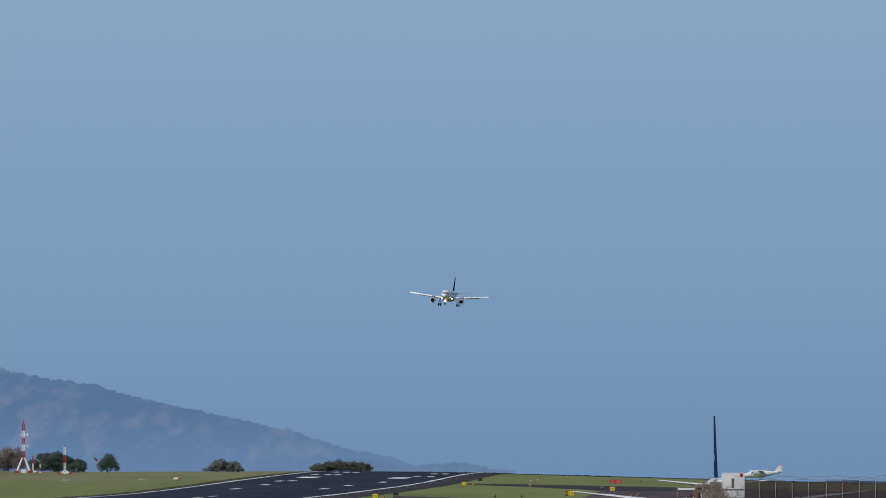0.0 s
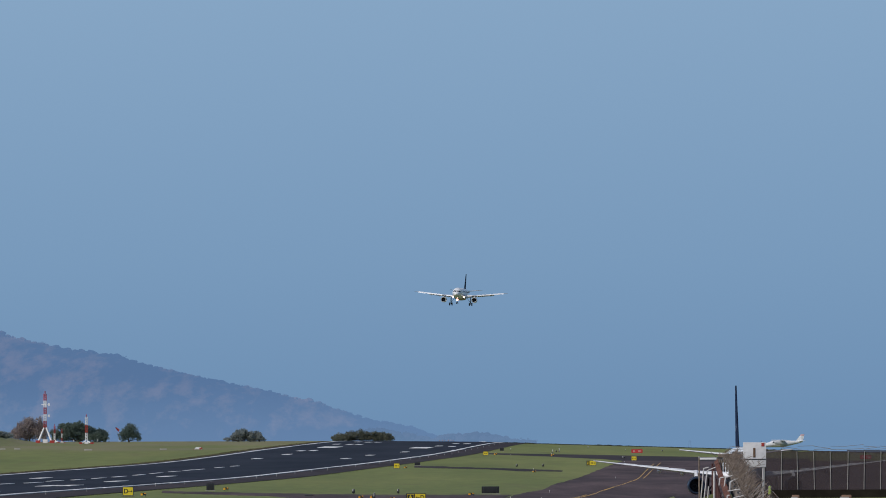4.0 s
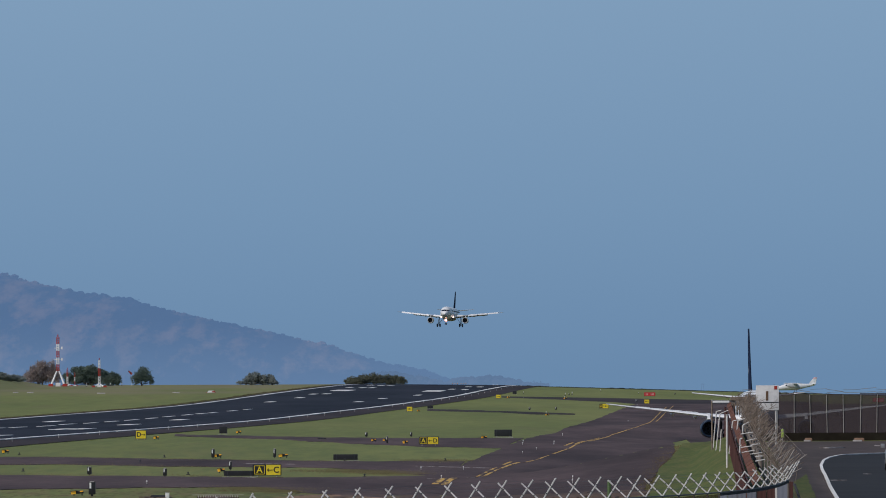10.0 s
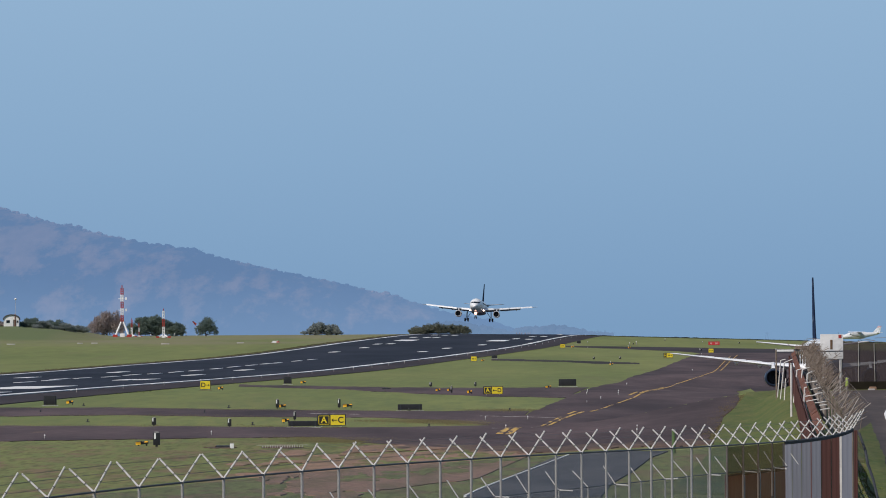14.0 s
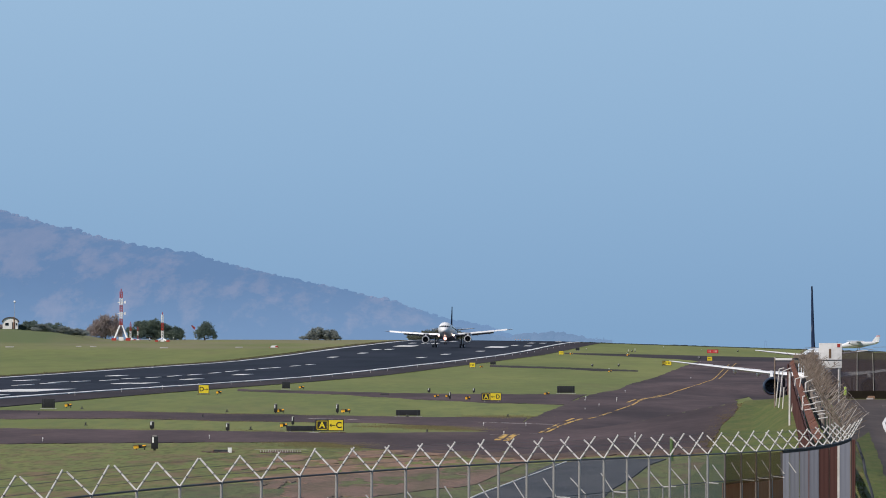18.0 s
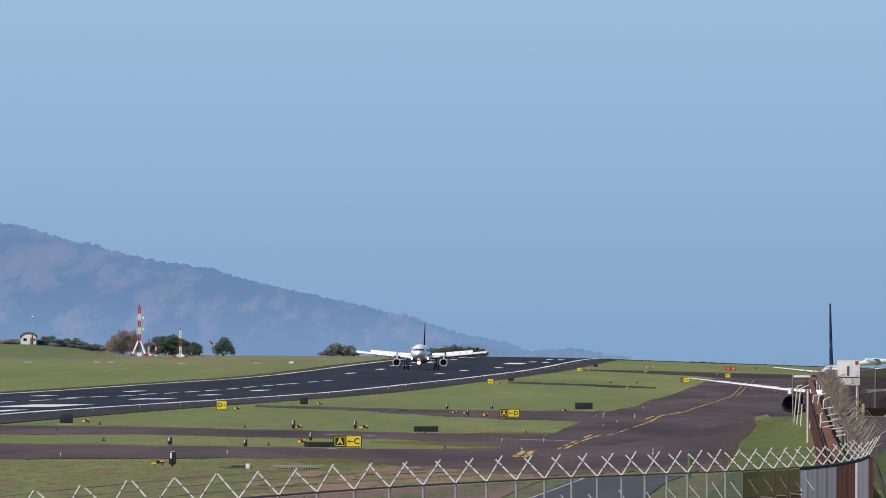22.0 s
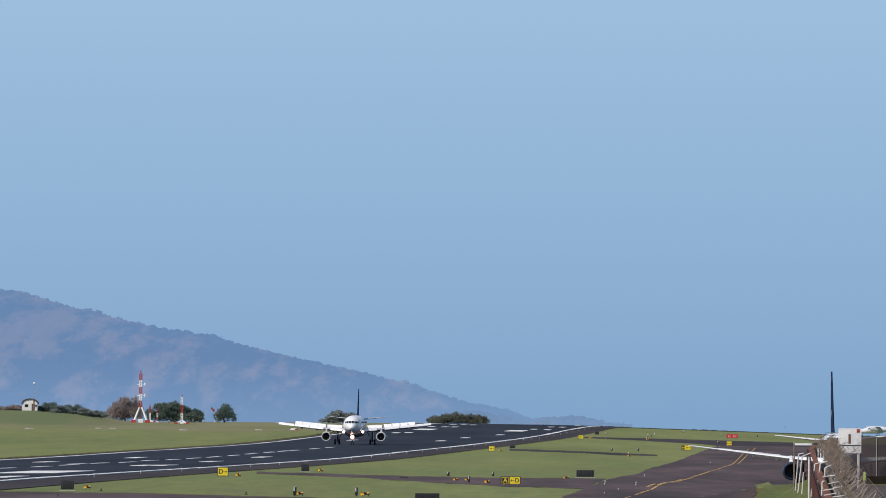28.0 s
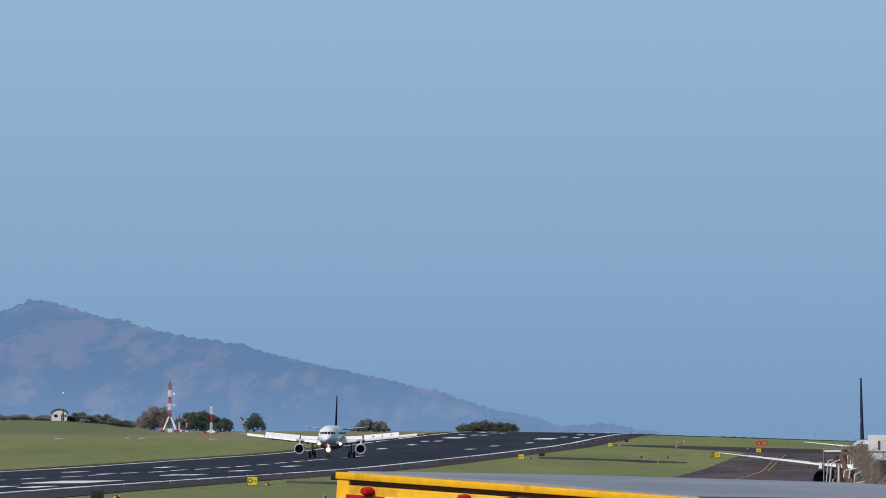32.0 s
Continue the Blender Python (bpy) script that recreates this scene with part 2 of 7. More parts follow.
PAINT = material("white runway paint", (0.84, 0.83, 0.81), (0.68, 0.67, 0.65), 0.12, 0.7, fine=1.0, stretch=(1, 0.3, 1))
YELLOWPAINT = material("worn yellow paint", (0.60, 0.37, 0.09), (0.10, 0.065, 0.045), 2.6, 0.75, fine=6.0, at=(0.47, 0.58), stretch=(1, 0.035, 1))
WORNWHITE = material("worn white paint", (0.36, 0.33, 0.32), (0.10, 0.075, 0.07), 3.0, 0.75, fine=6.0, at=(0.46, 0.58), stretch=(1, 0.05, 1))
# haze is painted into both: muted base colours under a blue glow
HILL = material("far woods and pasture with painted haze", (0.006, 0.010, 0.022), (0.074, 0.046, 0.036), 0.048, 1.0, fine=0.16, stretch=(1, 0.03, 1.2), at=(0.46, 0.57), vary_by=0.55, grit=0.66,
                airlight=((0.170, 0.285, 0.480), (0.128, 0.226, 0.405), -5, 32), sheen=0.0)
FARWOOD = material("far skyline with painted haze", (0.010, 0.012, 0.022), (0.022, 0.020, 0.026), 0.05, 1.0, fine=0.5, stretch=(1, 0.2, 1), vary_by=0.2,
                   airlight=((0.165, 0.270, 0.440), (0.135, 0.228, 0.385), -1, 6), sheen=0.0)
# haze painted in: the pasture pattern fades out towards the hill's foot
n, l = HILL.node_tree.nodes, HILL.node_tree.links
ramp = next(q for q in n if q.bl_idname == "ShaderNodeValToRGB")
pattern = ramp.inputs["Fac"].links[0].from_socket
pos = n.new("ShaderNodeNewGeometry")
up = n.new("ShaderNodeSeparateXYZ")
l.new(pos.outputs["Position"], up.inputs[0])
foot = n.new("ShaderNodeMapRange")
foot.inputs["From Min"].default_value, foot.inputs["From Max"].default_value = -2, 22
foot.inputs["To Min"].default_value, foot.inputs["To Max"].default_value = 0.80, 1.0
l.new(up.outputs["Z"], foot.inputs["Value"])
hazed = n.new("ShaderNodeMath")
hazed.operation = "MULTIPLY"
l.new(pattern, hazed.inputs[0])
l.new(foot.outputs["Result"], hazed.inputs[1])
l.new(hazed.outputs[0], ramp.inputs["Fac"])
WHITE = material("white gloss paint", (0.80, 0.80, 0.80), (0.74, 0.74, 0.75), 0.4, 0.32)
GREYPAINT = material("light grey wing paint", (0.50, 0.51, 0.53), (0.42, 0.43, 0.45), 0.5, 0.45)
NAVY = material("navy tail paint with pale marks", (0.014, 0.026, 0.062), (0.40, 0.46, 0.55), 0.42, 0.85, at=(0.585, 0.63), stretch=(1, 0.5, 0.9), sheen=0.08)
BELLY = material("grey belly paint", (0.30, 0.30, 0.35), (0.25, 0.25, 0.30), 0.5, 0.4)
METAL = material("bare aluminium", (0.72, 0.72, 0.74), (0.6, 0.6, 0.62), 1.5, 0.28, 1.0)
DARK = material("dark metal", (0.025, 0.026, 0.030), (0.045, 0.045, 0.05), 2.0, 0.5)
RUBBER = material("tyre rubber", (0.018, 0.018, 0.019), (0.03, 0.03, 0.03), 4.0, 0.85)
GLASS = material("dark tinted glass", (0.012, 0.016, 0.022), None, rough=0.08)
LAMP = material("landing light", (1.0, 0.74, 0.60), emit=6.0)
LAMPGLOW = material("painted lamp glow", (1.0, 0.42, 0.30), emit=1.1)
TEAL = material("dark navy engine paint", (0.012, 0.020, 0.040), (0.018, 0.030, 0.055), 0.6, 0.35)


# ---- mesh helpers ----
def finish(bm, name, mats, smooth=True):
    me = bpy.data.meshes.new(name)
    bmesh.ops.recalc_face_normals(bm, faces=bm.faces)
    bm.to_mesh(me)
    bm.free()
    for m in (mats if isinstance(mats, (list, tuple)) else [mats]):
        me.materials.append(m)
    if smooth:
        me.polygons.foreach_set("use_smooth", [True] * len(me.polygons))
        me.set_sharp_from_angle(angle=radians(38))
    return me


def part(name, bm, mat, parent=None, label="", at=None, smooth=True):
    ob = new(name, finish(bm, name, mat, smooth))
    if parent is not None:
        ob.parent = parent
    if at is not None:
        ob.matrix_basis = at
    if label:
        ob["label"] = label
    return ob


def base(name, x, y, z=None, turn=0.0):
    ob = new(name)
    ob.empty_display_size = 0.5
    ob.matrix_basis = pose(x, y, ground(x, y) if z is None else z, 0, 0, turn)
    return ob


def add_box(bm, x0, x1, y0, y1, z0, z1, m=None, mi=0, bevel=0.0):
    r = bmesh.ops.create_cube(bm, size=1)
    mat = Matrix.Translation(((x0 + x1) / 2, (y0 + y1) / 2, (z0 + z1) / 2)) @ Matrix.Diagonal((x1 - x0, y1 - y0, z1 - z0, 1))
    bmesh.ops.transform(bm, matrix=(m @ mat) if m is not None else mat, verts=r["verts"])
    fs = {f for v in r["verts"] for f in v.link_faces}
    for f in fs:
        f.material_index = mi
    if bevel:
        es = {ed for v in r["verts"] for ed in v.link_edges}
        bmesh.ops.bevel(bm, geom=list(es), offset=bevel, segments=2, affect="EDGES", profile=0.6)
    return bm


def box(x0, x1, y0, y1, z0, z1, m=None, bevel=0.0):
    return add_box(bmesh.new(), x0, x1, y0, y1, z0, z1, m, 0, bevel)


def add_rod(bm, a, b, r0, r1=None, seg=8, mi=0):
    a, b = Vector(a), Vector(b)
    d = b - a
    r = bmesh.ops.create_cone(bm, cap_ends=True, segments=seg, radius1=r0, radius2=r0 if r1 is None else r1, depth=d.length)
    q = d.to_track_quat("Z", "Y").to_matrix().to_4x4()
    bmesh.ops.transform(bm, matrix=Matrix.Translation((a + b) / 2) @ q, verts=r["verts"])
    for v in r["verts"]:
        for f in v.link_faces:
            f.material_index = mi
    return bm


def rod(a, b, r0, r1=None, seg=8):
    return add_rod(bmesh.new(), a, b, r0, r1, seg)


def loft(rings, close=True, caps=True):
    """A skin over rings of equal vertex counts."""
    bm = bmesh.new()
    rows = [[bm.verts.new(p) for p in ring] for ring in rings]
    k = len(rows[0])
    for a, b in zip(rows, rows[1:]):
        for i in range(k if close else k - 1):
            bm.faces.new((a[i], a[(i + 1) % k], b[(i + 1) % k], b[i]))
    if caps:
        bm.faces.new(rows[0][::-1])
        bm.faces.new(rows[-1])
    return bm


def drape(name, left, right, mat, lift, across=6, step=12.0, parent=None, ragged=(0, 0)):
    """A sheet laid on the ground between two edge lines, its rim turned down into the soil; ragged: how far its edges wander in x and y."""
    def resample(line, k):
        cum = [0.0]
        for (ax, ay), (bx, by) in zip(line, line[1:]):
            cum.append(cum[-1] + math.hypot(bx - ax, by - ay))
        out = []
        for i in range(k + 1):
            s = cum[-1] * i / k
            j = max(0, min(len(line) - 2, next((q for q in range(len(cum) - 1) if cum[q + 1] >= s), len(line) - 2)))
            t = (s - cum[j]) / max(1e-6, cum[j + 1] - cum[j])
            out.append((line[j][0] + (line[j + 1][0] - line[j][0]) * t, line[j][1] + (line[j + 1][1] - line[j][1]) * t))
        return out
    size = max(sum(math.hypot(b[0] - a[0], b[1] - a[1]) for a, b in zip(q, q[1:])) for q in (left, right))
    k = max(1, min(240, int(size / step)))
    la, lb = resample(left, k), resample(right, k)
    if ragged[0] or ragged[1]:
        for line, q in ((la, 1.3), (lb, 7.9)):
            for i, (x, y) in enumerate(line):
                w = noise.noise(Vector((x * 0.35 + q, y * 0.03, q))) + 0.7 * noise.noise(Vector((x * 1.3, y * 0.11 + q, q)))
                line[i] = (x + ragged[0] * w, y + ragged[1] * w)
    verts, faces = [], []
    for (ax, ay), (bx, by) in zip(la, lb):
        for j in range(across + 1):
            t = j / across
            x, y = ax + (bx - ax) * t, ay + (by - ay) * t
            verts.append((x, y, ground(x, y) + lift))
    w = across + 1
    for i in range(k):
        for j in range(across):
            faces.append((i * w + j, i * w + j + 1, (i + 1) * w + j + 1, (i + 1) * w + j))
    tops = len(faces)
    rim = list(range(w)) + [i * w + across for i in range(1, k + 1)] + [k * w + j for j in range(across - 1, -1, -1)] + [i * w for i in range(k - 1, 0, -1)]
    low = len(verts)
    verts += [verts[q] for q in rim] + [(verts[q][0], verts[q][1], verts[q][2] - 0.30) for q in rim]
    r = len(rim)
    for a in range(r):
        b = (a + 1) % r
        faces.append((low + b, low + a, low + r + a, low + r + b))
    me = bpy.data.meshes.new(name)
    me.from_pydata(verts, [], faces)
    me.materials.append(mat)
    me.polygons.foreach_set("use_smooth", [i < tops for i in range(len(faces))])
    me.update()
    if me.polygons[0].normal.z < 0:
        me.flip_normals()
    ob = new(name, me)
    if parent is not None:
        ob.parent = parent
    return ob


def ribbon(name, line, width, mat, lift, parent=None, step=8.0):
    """A painted line of that width along a course."""
    left, right = [], []
    for i, (x, y) in enumerate(line):
        a, b = line[max(0, i - 1)], line[min(len(line) - 1, i + 1)]
        dx, dy = b[0] - a[0], b[1] - a[1]
        s = width / 2 / max(1e-6, math.hypot(dx, dy))
        left.append((x - dy * s, y + dx * s))
        right.append((x + dy * s, y - dx * s))
    return drape(name, left, right, mat, lift, 1, step, parent)


# ---- ground ----
def spaced(*spans):
    out = []
    for a, b, k in spans:
        out += [a + (b - a) * i / k for i in range(k)]
    return out + [spans[-1][1]]


xs = spaced((-2600, -400, 11), (-400, -130, 18), (-130, -40, 22), (-40, 8, 24), (8, 26, 40), (26, 60, 17), (60, 200, 28), (200, 500, 10), (500, 2600, 10))
ys = spaced((-2500, -200, 8), (-200, 100, 10), (100, 480, 63), (480, 820, 136), (820, 2600, 112), (2600, 3300, 70), (3300, 4990, 24))
verts = [(x, y, ground(x, y)) for y in ys for x in xs]
k = len(xs)
faces = [(j * k + i, j * k + i + 1, (j + 1) * k + i + 1, (j + 1) * k + i) for j in range(len(ys) - 1) for i in range(k - 1)]
me = bpy.data.meshes.new("ground")
me.from_pydata(verts, [], faces)
me.materials.append(GRASS)
me.polygons.foreach_set("use_smooth", [True] * len(me.polygons))
tagged(new("ground", me), "mown green airfield grass with drier patches", "grass", kind="structure")

# ---- runway ----
def track(perp, a, b, k=60):
    return [(runway_mid(a + (b - a) * i / k) + perp, a + (b - a) * i / k) for i in range(k + 1)]


runway = drape("runway", track(-27.5, 560, 3060), track(33.5, 560, 3060), ASPHALT, 0.05, 12, 12)
tagged(runway, "dark asphalt runway with white edge and touchdown markings", "runway", kind="structure")
for pa, pb in ((-27.6, -26.0), (26.6, 34.2)):
    sh = drape("runway_shoulder", track(pa, 560, 3058), track(pb, 560, 3058), SHOULDER, 0.07, 2, 12)
    tagged(sh, "brown-grey asphalt shoulder along the runway's edge", "shoulder", kind="structure")
for side in (-25, 25):
    d = 560.0
    while d < 3040:
        size = random.uniform(16, 34)
        p = side + random.uniform(-0.12, 0.12)
        ribbon("edge_line", [(runway_mid(q) + p, q) for q in (d, min(3055, d + size + 0.5))], random.uniform(0.65, 1.25), PAINT, 0.10, runway, 12.0)
        d += size


def bar(perp, d, length, width):
    a = [(runway_mid(q) + perp, q) for q in (d - length / 2, d + length / 2)]
    return ribbon("marking", a, width, PAINT, 0.09, runway, 12.0)


for s in (-1, 1):
    for d, ps in ((740, (11, 15.5, 20)), (890, (11, 15.5, 20)), (1170, (12.3, 14.7)), (1304, (11.9,)), (1447, (9.8,))):
        for p in ps:
            bar(s * p, d + random.uniform(-6, 6), 24, 2.0)
    for d, p in ((987, 15.0), (2562, 12.9)):
        bar(s * p, d, 50, 5.2 if d > 2000 else 7.0)
# the far touchdown stripes: those left of the centre line, then those right of it
for d, p in ((2126, -10.8), (2274, -11.0), (2404, -13.7), (2417, -10.9), (2697, -12.9), (2700, -10.2), (2704, -17.1), (2858, -17.0), (2839, -13.0), (2842, -10.2),
             (2105, 10.9), (2248, 10.9), (2386, 14.6), (2650, 15.2), (2635, 19.5), (2789, 19.4), (2786, 16.0), (2989, 18.8)):
    bar(p, d, 23, 1.75)
for d, p in ((830, 1.0), (884, 1.0), (938, 1.1), (990, 0.9), (1040, 1.0), (1090, 1.2), (1139, 1.6), (1188, 0.9), (1227, -1.2), (1250, 0.0), (1284, 1.3), (1341, 0.1), (1376, 1.0), (1420, 1.1),
             (1461, 1.5), (1511, 1.5), (1563, 1.1), (1612, 1.2), (1655, 1.2), (1683, 1.6), (1755, 1.2), (1812, 1.1)):
    bar(p, d, random.uniform(20, 28), 0.85)
# ---- taxiways and road ----
def course(name, left, right, mat, lift, label, category, across=8, ragged=(0, 0)):
    return tagged(drape(name, left, right, mat, lift, across, (0.5 if ragged[1] else 6.0) if across < 30 else 3.0, None, ragged), label, category, kind="structure")


taxiway = course("taxiway", [(56.9, 1998), (39.7, 1565), (26.2, 1212), (15.6, 941), (9.2, 736), (6.31, 647.3), (3.32, 553.1), (-0.75, 498.7), (-4.27, 474.7)],
                 [(91.9, 1876), (64.3, 1479), (42.9, 1115), (36.3, 1064), (32.0, 986), (20.6, 630.0), (18.25, 553.0), (16.65, 517.0), (14.85, 481.0), (12.75, 425.0), (11.35, 389.0), (5.70, 418.0)], TAXI, 0.035,
                 "brown-grey taxiway asphalt with a worn yellow centre line", "taxiway", 48, (0.28, 0))
course("taxiway_link", [(-37.7, 714), (-34.7, 709), (-25.7, 704), (-16.41, 683.9), (-3.47, 660.6), (6.19, 656.1)], [(-33.69, 638.8), (-31.30, 638.8), (-22.26, 643.0), (-15.03, 626.3), (-8.65, 618.2), (-3.9, 610.0), (0.6, 590.0), (1.4, 572.0), (4.06, 553.0)], TAXI, 0.030,
       "narrow brown-grey asphalt link between grass strips", "taxiway", 8, (0, 3.6))
course("taxiway_link", [(-30.43, 576.9), (-28.10, 573.4), (-13.43, 559.7), (-7.35, 551.8), (-2.85, 550.0), (0.9, 556.0), (3.34, 560.0)], [(-25.87, 490.5), (-24.03, 490.5), (-11.97, 498.7), (-7.02, 501.5), (-3.68, 474.7), (3.39, 467.0)], TAXI, 0.032,
       "brown-grey asphalt link along the near grass", "taxiway", 8, (0, 3.2))
course("taxiway_link", [(-23.0, 1012), (-11.0, 960), (-1.4, 928), (6.7, 919), (15.0, 937)], [(-22.1, 971), (-10.5, 909), (-1.2, 832), (3.8, 797), (10.5, 777)], TAXI, 0.030,
       "thin asphalt link across the grass", "taxiway", 8, (0, 8.0))
course("taxiway_link", [(9.3, 1768), (22.7, 1678), (27.2, 1638), (34.2, 1583)], [(8.9, 1699), (21.9, 1619), (26.0, 1565), (33.3, 1539)], SHOULDER, 0.030,
       "thin far asphalt link across the grass", "taxiway", 8, (0, 12.0))
course("taxiway_link", [(32.4, 2399), (47.3, 2397), (62.3, 2395), (81.0, 2375), (113.9, 2324)], [(31.7, 2347), (44.9, 2275), (55.0, 2114), (56.6, 1902), (81.2, 1658)], SHOULDER, 0.030,
       "far taxiway crossing to the apron", "taxiway")
course("apron", [(25, 592), (27, 720), (36, 1064), (42, 1115), (63, 1479), (90, 1876), (100, 2000)], [(120, 592), (125, 720), (150, 1064), (160, 1115), (190, 1479), (230, 1876), (240, 2000)], TAXI, 0.025, "brown-grey asphalt apron under the parked jet", "apron", 16)
course("dirt_patch", [(-4.65, 404.8), (-2.24, 427.0), (1.27, 440.8), (3.98, 435.9)], [(-4.26, 304.0), (-1.9, 310.0), (1.1, 330.0), (3.7, 402.0)], DIRT, 0.03, "bare brown earth beside the service road", "earth", 8, (0.1, 5.0))
course("dirt_patch", [(-4.66, 454.9), (-1.85, 462.2), (1.62, 462.2), (4.92, 447.0)], [(-4.91, 427.0), (-1.74, 436.2), (1.56, 445.5), (4.68, 425.6)], DIRT, 0.034, "thin bare earth verge along the asphalt", "earth", 8, (0, 3.5))
course("service_road", [(6.80, 394.0), (4.97, 395.3), (3.21, 352.2), (1.47, 308.6), (0.64, 284.7)], [(9.24, 373.3), (8.24, 360.2), (6.90, 328.5), (5.59, 301.9), (4.78, 277.2)], SERVICE, 0.04,
       "grey asphalt service road behind the fence", "road")
ribbon("edge_line", [(5.36, 391.8), (3.15, 344.8), (1.36, 306.1), (0.65, 287.1)], 0.10, PAINT, 0.07)["kind"] = "structure"

# yellow taxi lines
for line, w in (([(3.12, 510.0), (3.58, 530.8), (3.85, 540.2)], 0.85), ([(3.61, 507.1), (4.11, 530.8), (4.48, 543.3)], 0.8), ([(33.0, 1160), (27.8, 1082), (20.5, 896)], 0.5), ([(60.9, 1872), (49.3, 1565), (40.4, 1321)], 0.4),
                ([(57.7, 1817), (47.1, 1530), (38.3, 1283), (33.0, 1160)], 0.4), ([(20.5, 896), (16.2, 771), (13.7, 714)], 0.40), ([(13.01, 698.6), (11.39, 660.6), (10.29, 643.0)], 0.40),
                ([(9.89, 643.0), (8.73, 618.2), (8.01, 598.8)], 0.5), ([(7.81, 595.1), (7.29, 580.5), (6.29, 549.7)], 0.42), ([(9.39, 647.3), (8.40, 622.2)], 0.45), ([(7.81, 606.5), (6.93, 580.5), (5.94, 549.8)], 0.42),
                ([(24.4, 1005), (20.1, 892), (17.7, 819)], 0.45), ([(18.2, 849), (16.3, 797)], 0.5)):
    ribbon("yellow_line", line, w * 0.46, YELLOWPAINT, 0.055, taxiway, 3.0)
for line in ([(2.55, 618.2), (5.19, 610.3), (7.57, 602.6)], [(2.84, 540.2), (4.76, 540.2)], [(5.30, 543.3), (6.01, 546.5)], [(-9.60, 643.0), (-5.71, 634.5)]):
    ribbon("white_line", line, 0.20, WORNWHITE, 0.050, taxiway, 4.0)

course("grass_bank", [(19.6, 594.0), (18.6, 556.0), (17.4, 530.0), (16.2, 505.0), (14.6, 473.0), (12.9, 425.0), (11.6, 389.0), (11.1, 372.0), (9.7, 340.0), (8.3, 310.0), (7.0, 280.0)],
       [(23.6, 590.0), (22.0, 556.0), (20.6, 530.0), (19.6, 505.0), (18.5, 473.0), (16.9, 425.0), (15.6, 389.0), (15.0, 372.0), (13.8, 335.0), (12.8, 300.0), (11.7, 262.0)], LUSH, 0.064, "lush green grass on the bank below the rusty fence", "grass", 14)
# public road outside the fence
course("pavement", [(-34, 0), (-20, 80), (-5.2, 150), (4, 190), (9.5, 220), (12.6, 245), (16.5, 350), (23.8, 556)],
       [(30, 0), (34, 80), (40, 150), (45, 190), (50, 220), (55, 245), (75, 350), (120, 566)], DUSTY, 0.03, "brown-grey worn road shoulder outside the fence", "pavement", 24)
road = course("road", [(29.40, 513.5), (25.73, 505.7), (24.20, 491.4), (22.92, 469.5), (21.49, 436.3), (19.61, 393.2), (17.93, 352.4), (15.59, 291.3)],
              [(80, 535), (78, 520), (72, 500), (66, 470), (60, 430), (50, 370), (42, 320), (30, 240)], ROADTAR, 0.06, "dark fresh asphalt road with a white edge line", "road", 12)
ribbon("edge_line", [(29.40, 513.5), (26.95, 509.6), (25.73, 505.7), (24.75, 497.5), (23.94, 487.4), (22.92, 469.5), (22.21, 453.8), (21.49, 436.3), (19.61, 393.2), (17.93, 352.4), (15.59, 291.3)], 0.15, PAINT, 0.09, road, 2.0)
for line in ([(23.45, 438.3), (23.83, 438.3)], [(20.47, 416.7), (21.51, 416.7)], [(29.91, 538.8), (29.50, 538.8)], [(27.18, 532.9), (26.09, 531.0)]):
    ribbon("white_mark", line, 0.6, WORNWHITE, 0.08, road, 2.0)
course("grass_verge", [(9.2, 214), (11.9, 244), (13.5, 290), (15.0, 322), (17.1, 371), (19.8, 433), (21.6, 480)], [(10.2, 214), (13.6, 244), (14.8, 290), (15.75, 322), (17.85, 371), (20.5, 433), (21.9, 480)], LUSH, 0.064,
       "green weedy verge along the fence", "grass", 4, (0.12, 0.3))
# ---- distance ----
RIDGE = [(-900, 40), (-420, 40), (-300, 52), (-258, 57), (-242, 62), (-233, 63.6), (-220, 60), (-203, 55), (-157, 44.3), (-131, 40.5), (-111, 35), (-76, 27),
         (-48, 21), (-19, 13.6), (-2, 8.1), (24, 2.4), (40, -2), (90, -14), (400, -50)]


def build_hill():
    bm = bmesh.new()
    cols = spaced((-900, -340, 40), (-340, 60, 420), (60, 400, 20))
    rows = 130
    grid = []
    for j in range(rows + 1):
        v = j / rows
        row = []
        for x in cols:
            d = 3900 + 800 * v
            crest = along(RIDGE, x)
            low = -40
            gully = noise.fractal(Vector((x * 0.016, d * 0.004, 3.1)), 1.0, 2.1, 5)
            shape = 1 - (1 - v) ** 1.7
            z = low + (crest - low) * shape + gully * 1.5 * math.sin(math.pi * min(1, v))
            z += 0.22 * noise.noise(Vector((x * 0.22, d * 0.03, 4))) * min(1.0, 6 * v)
            if v > 0.9:
                z += (0.8 * noise.noise(Vector((x * 0.16, d * 0.01, 1))) + 0.9 * abs(noise.noise(Vector((x * 0.42, d * 0.02, 7))))) * (v - 0.9) * 10
            row.append(bm.verts.new((x, d, z)))
        grid.append(row)
    back = [bm.verts.new((x, 4960, -70)) for x in cols]
    grid.append(back)
    for a, b in zip(grid, grid[1:]):
        for i in range(len(cols) - 1):
            bm.faces.new((a[i], a[i + 1], b[i + 1], b[i]))
    return tagged(part("backdrop", bm, HILL), "blue hillside of woods and paler pasture, haze painted as glow", "hill", kind="structure")


build_hill()


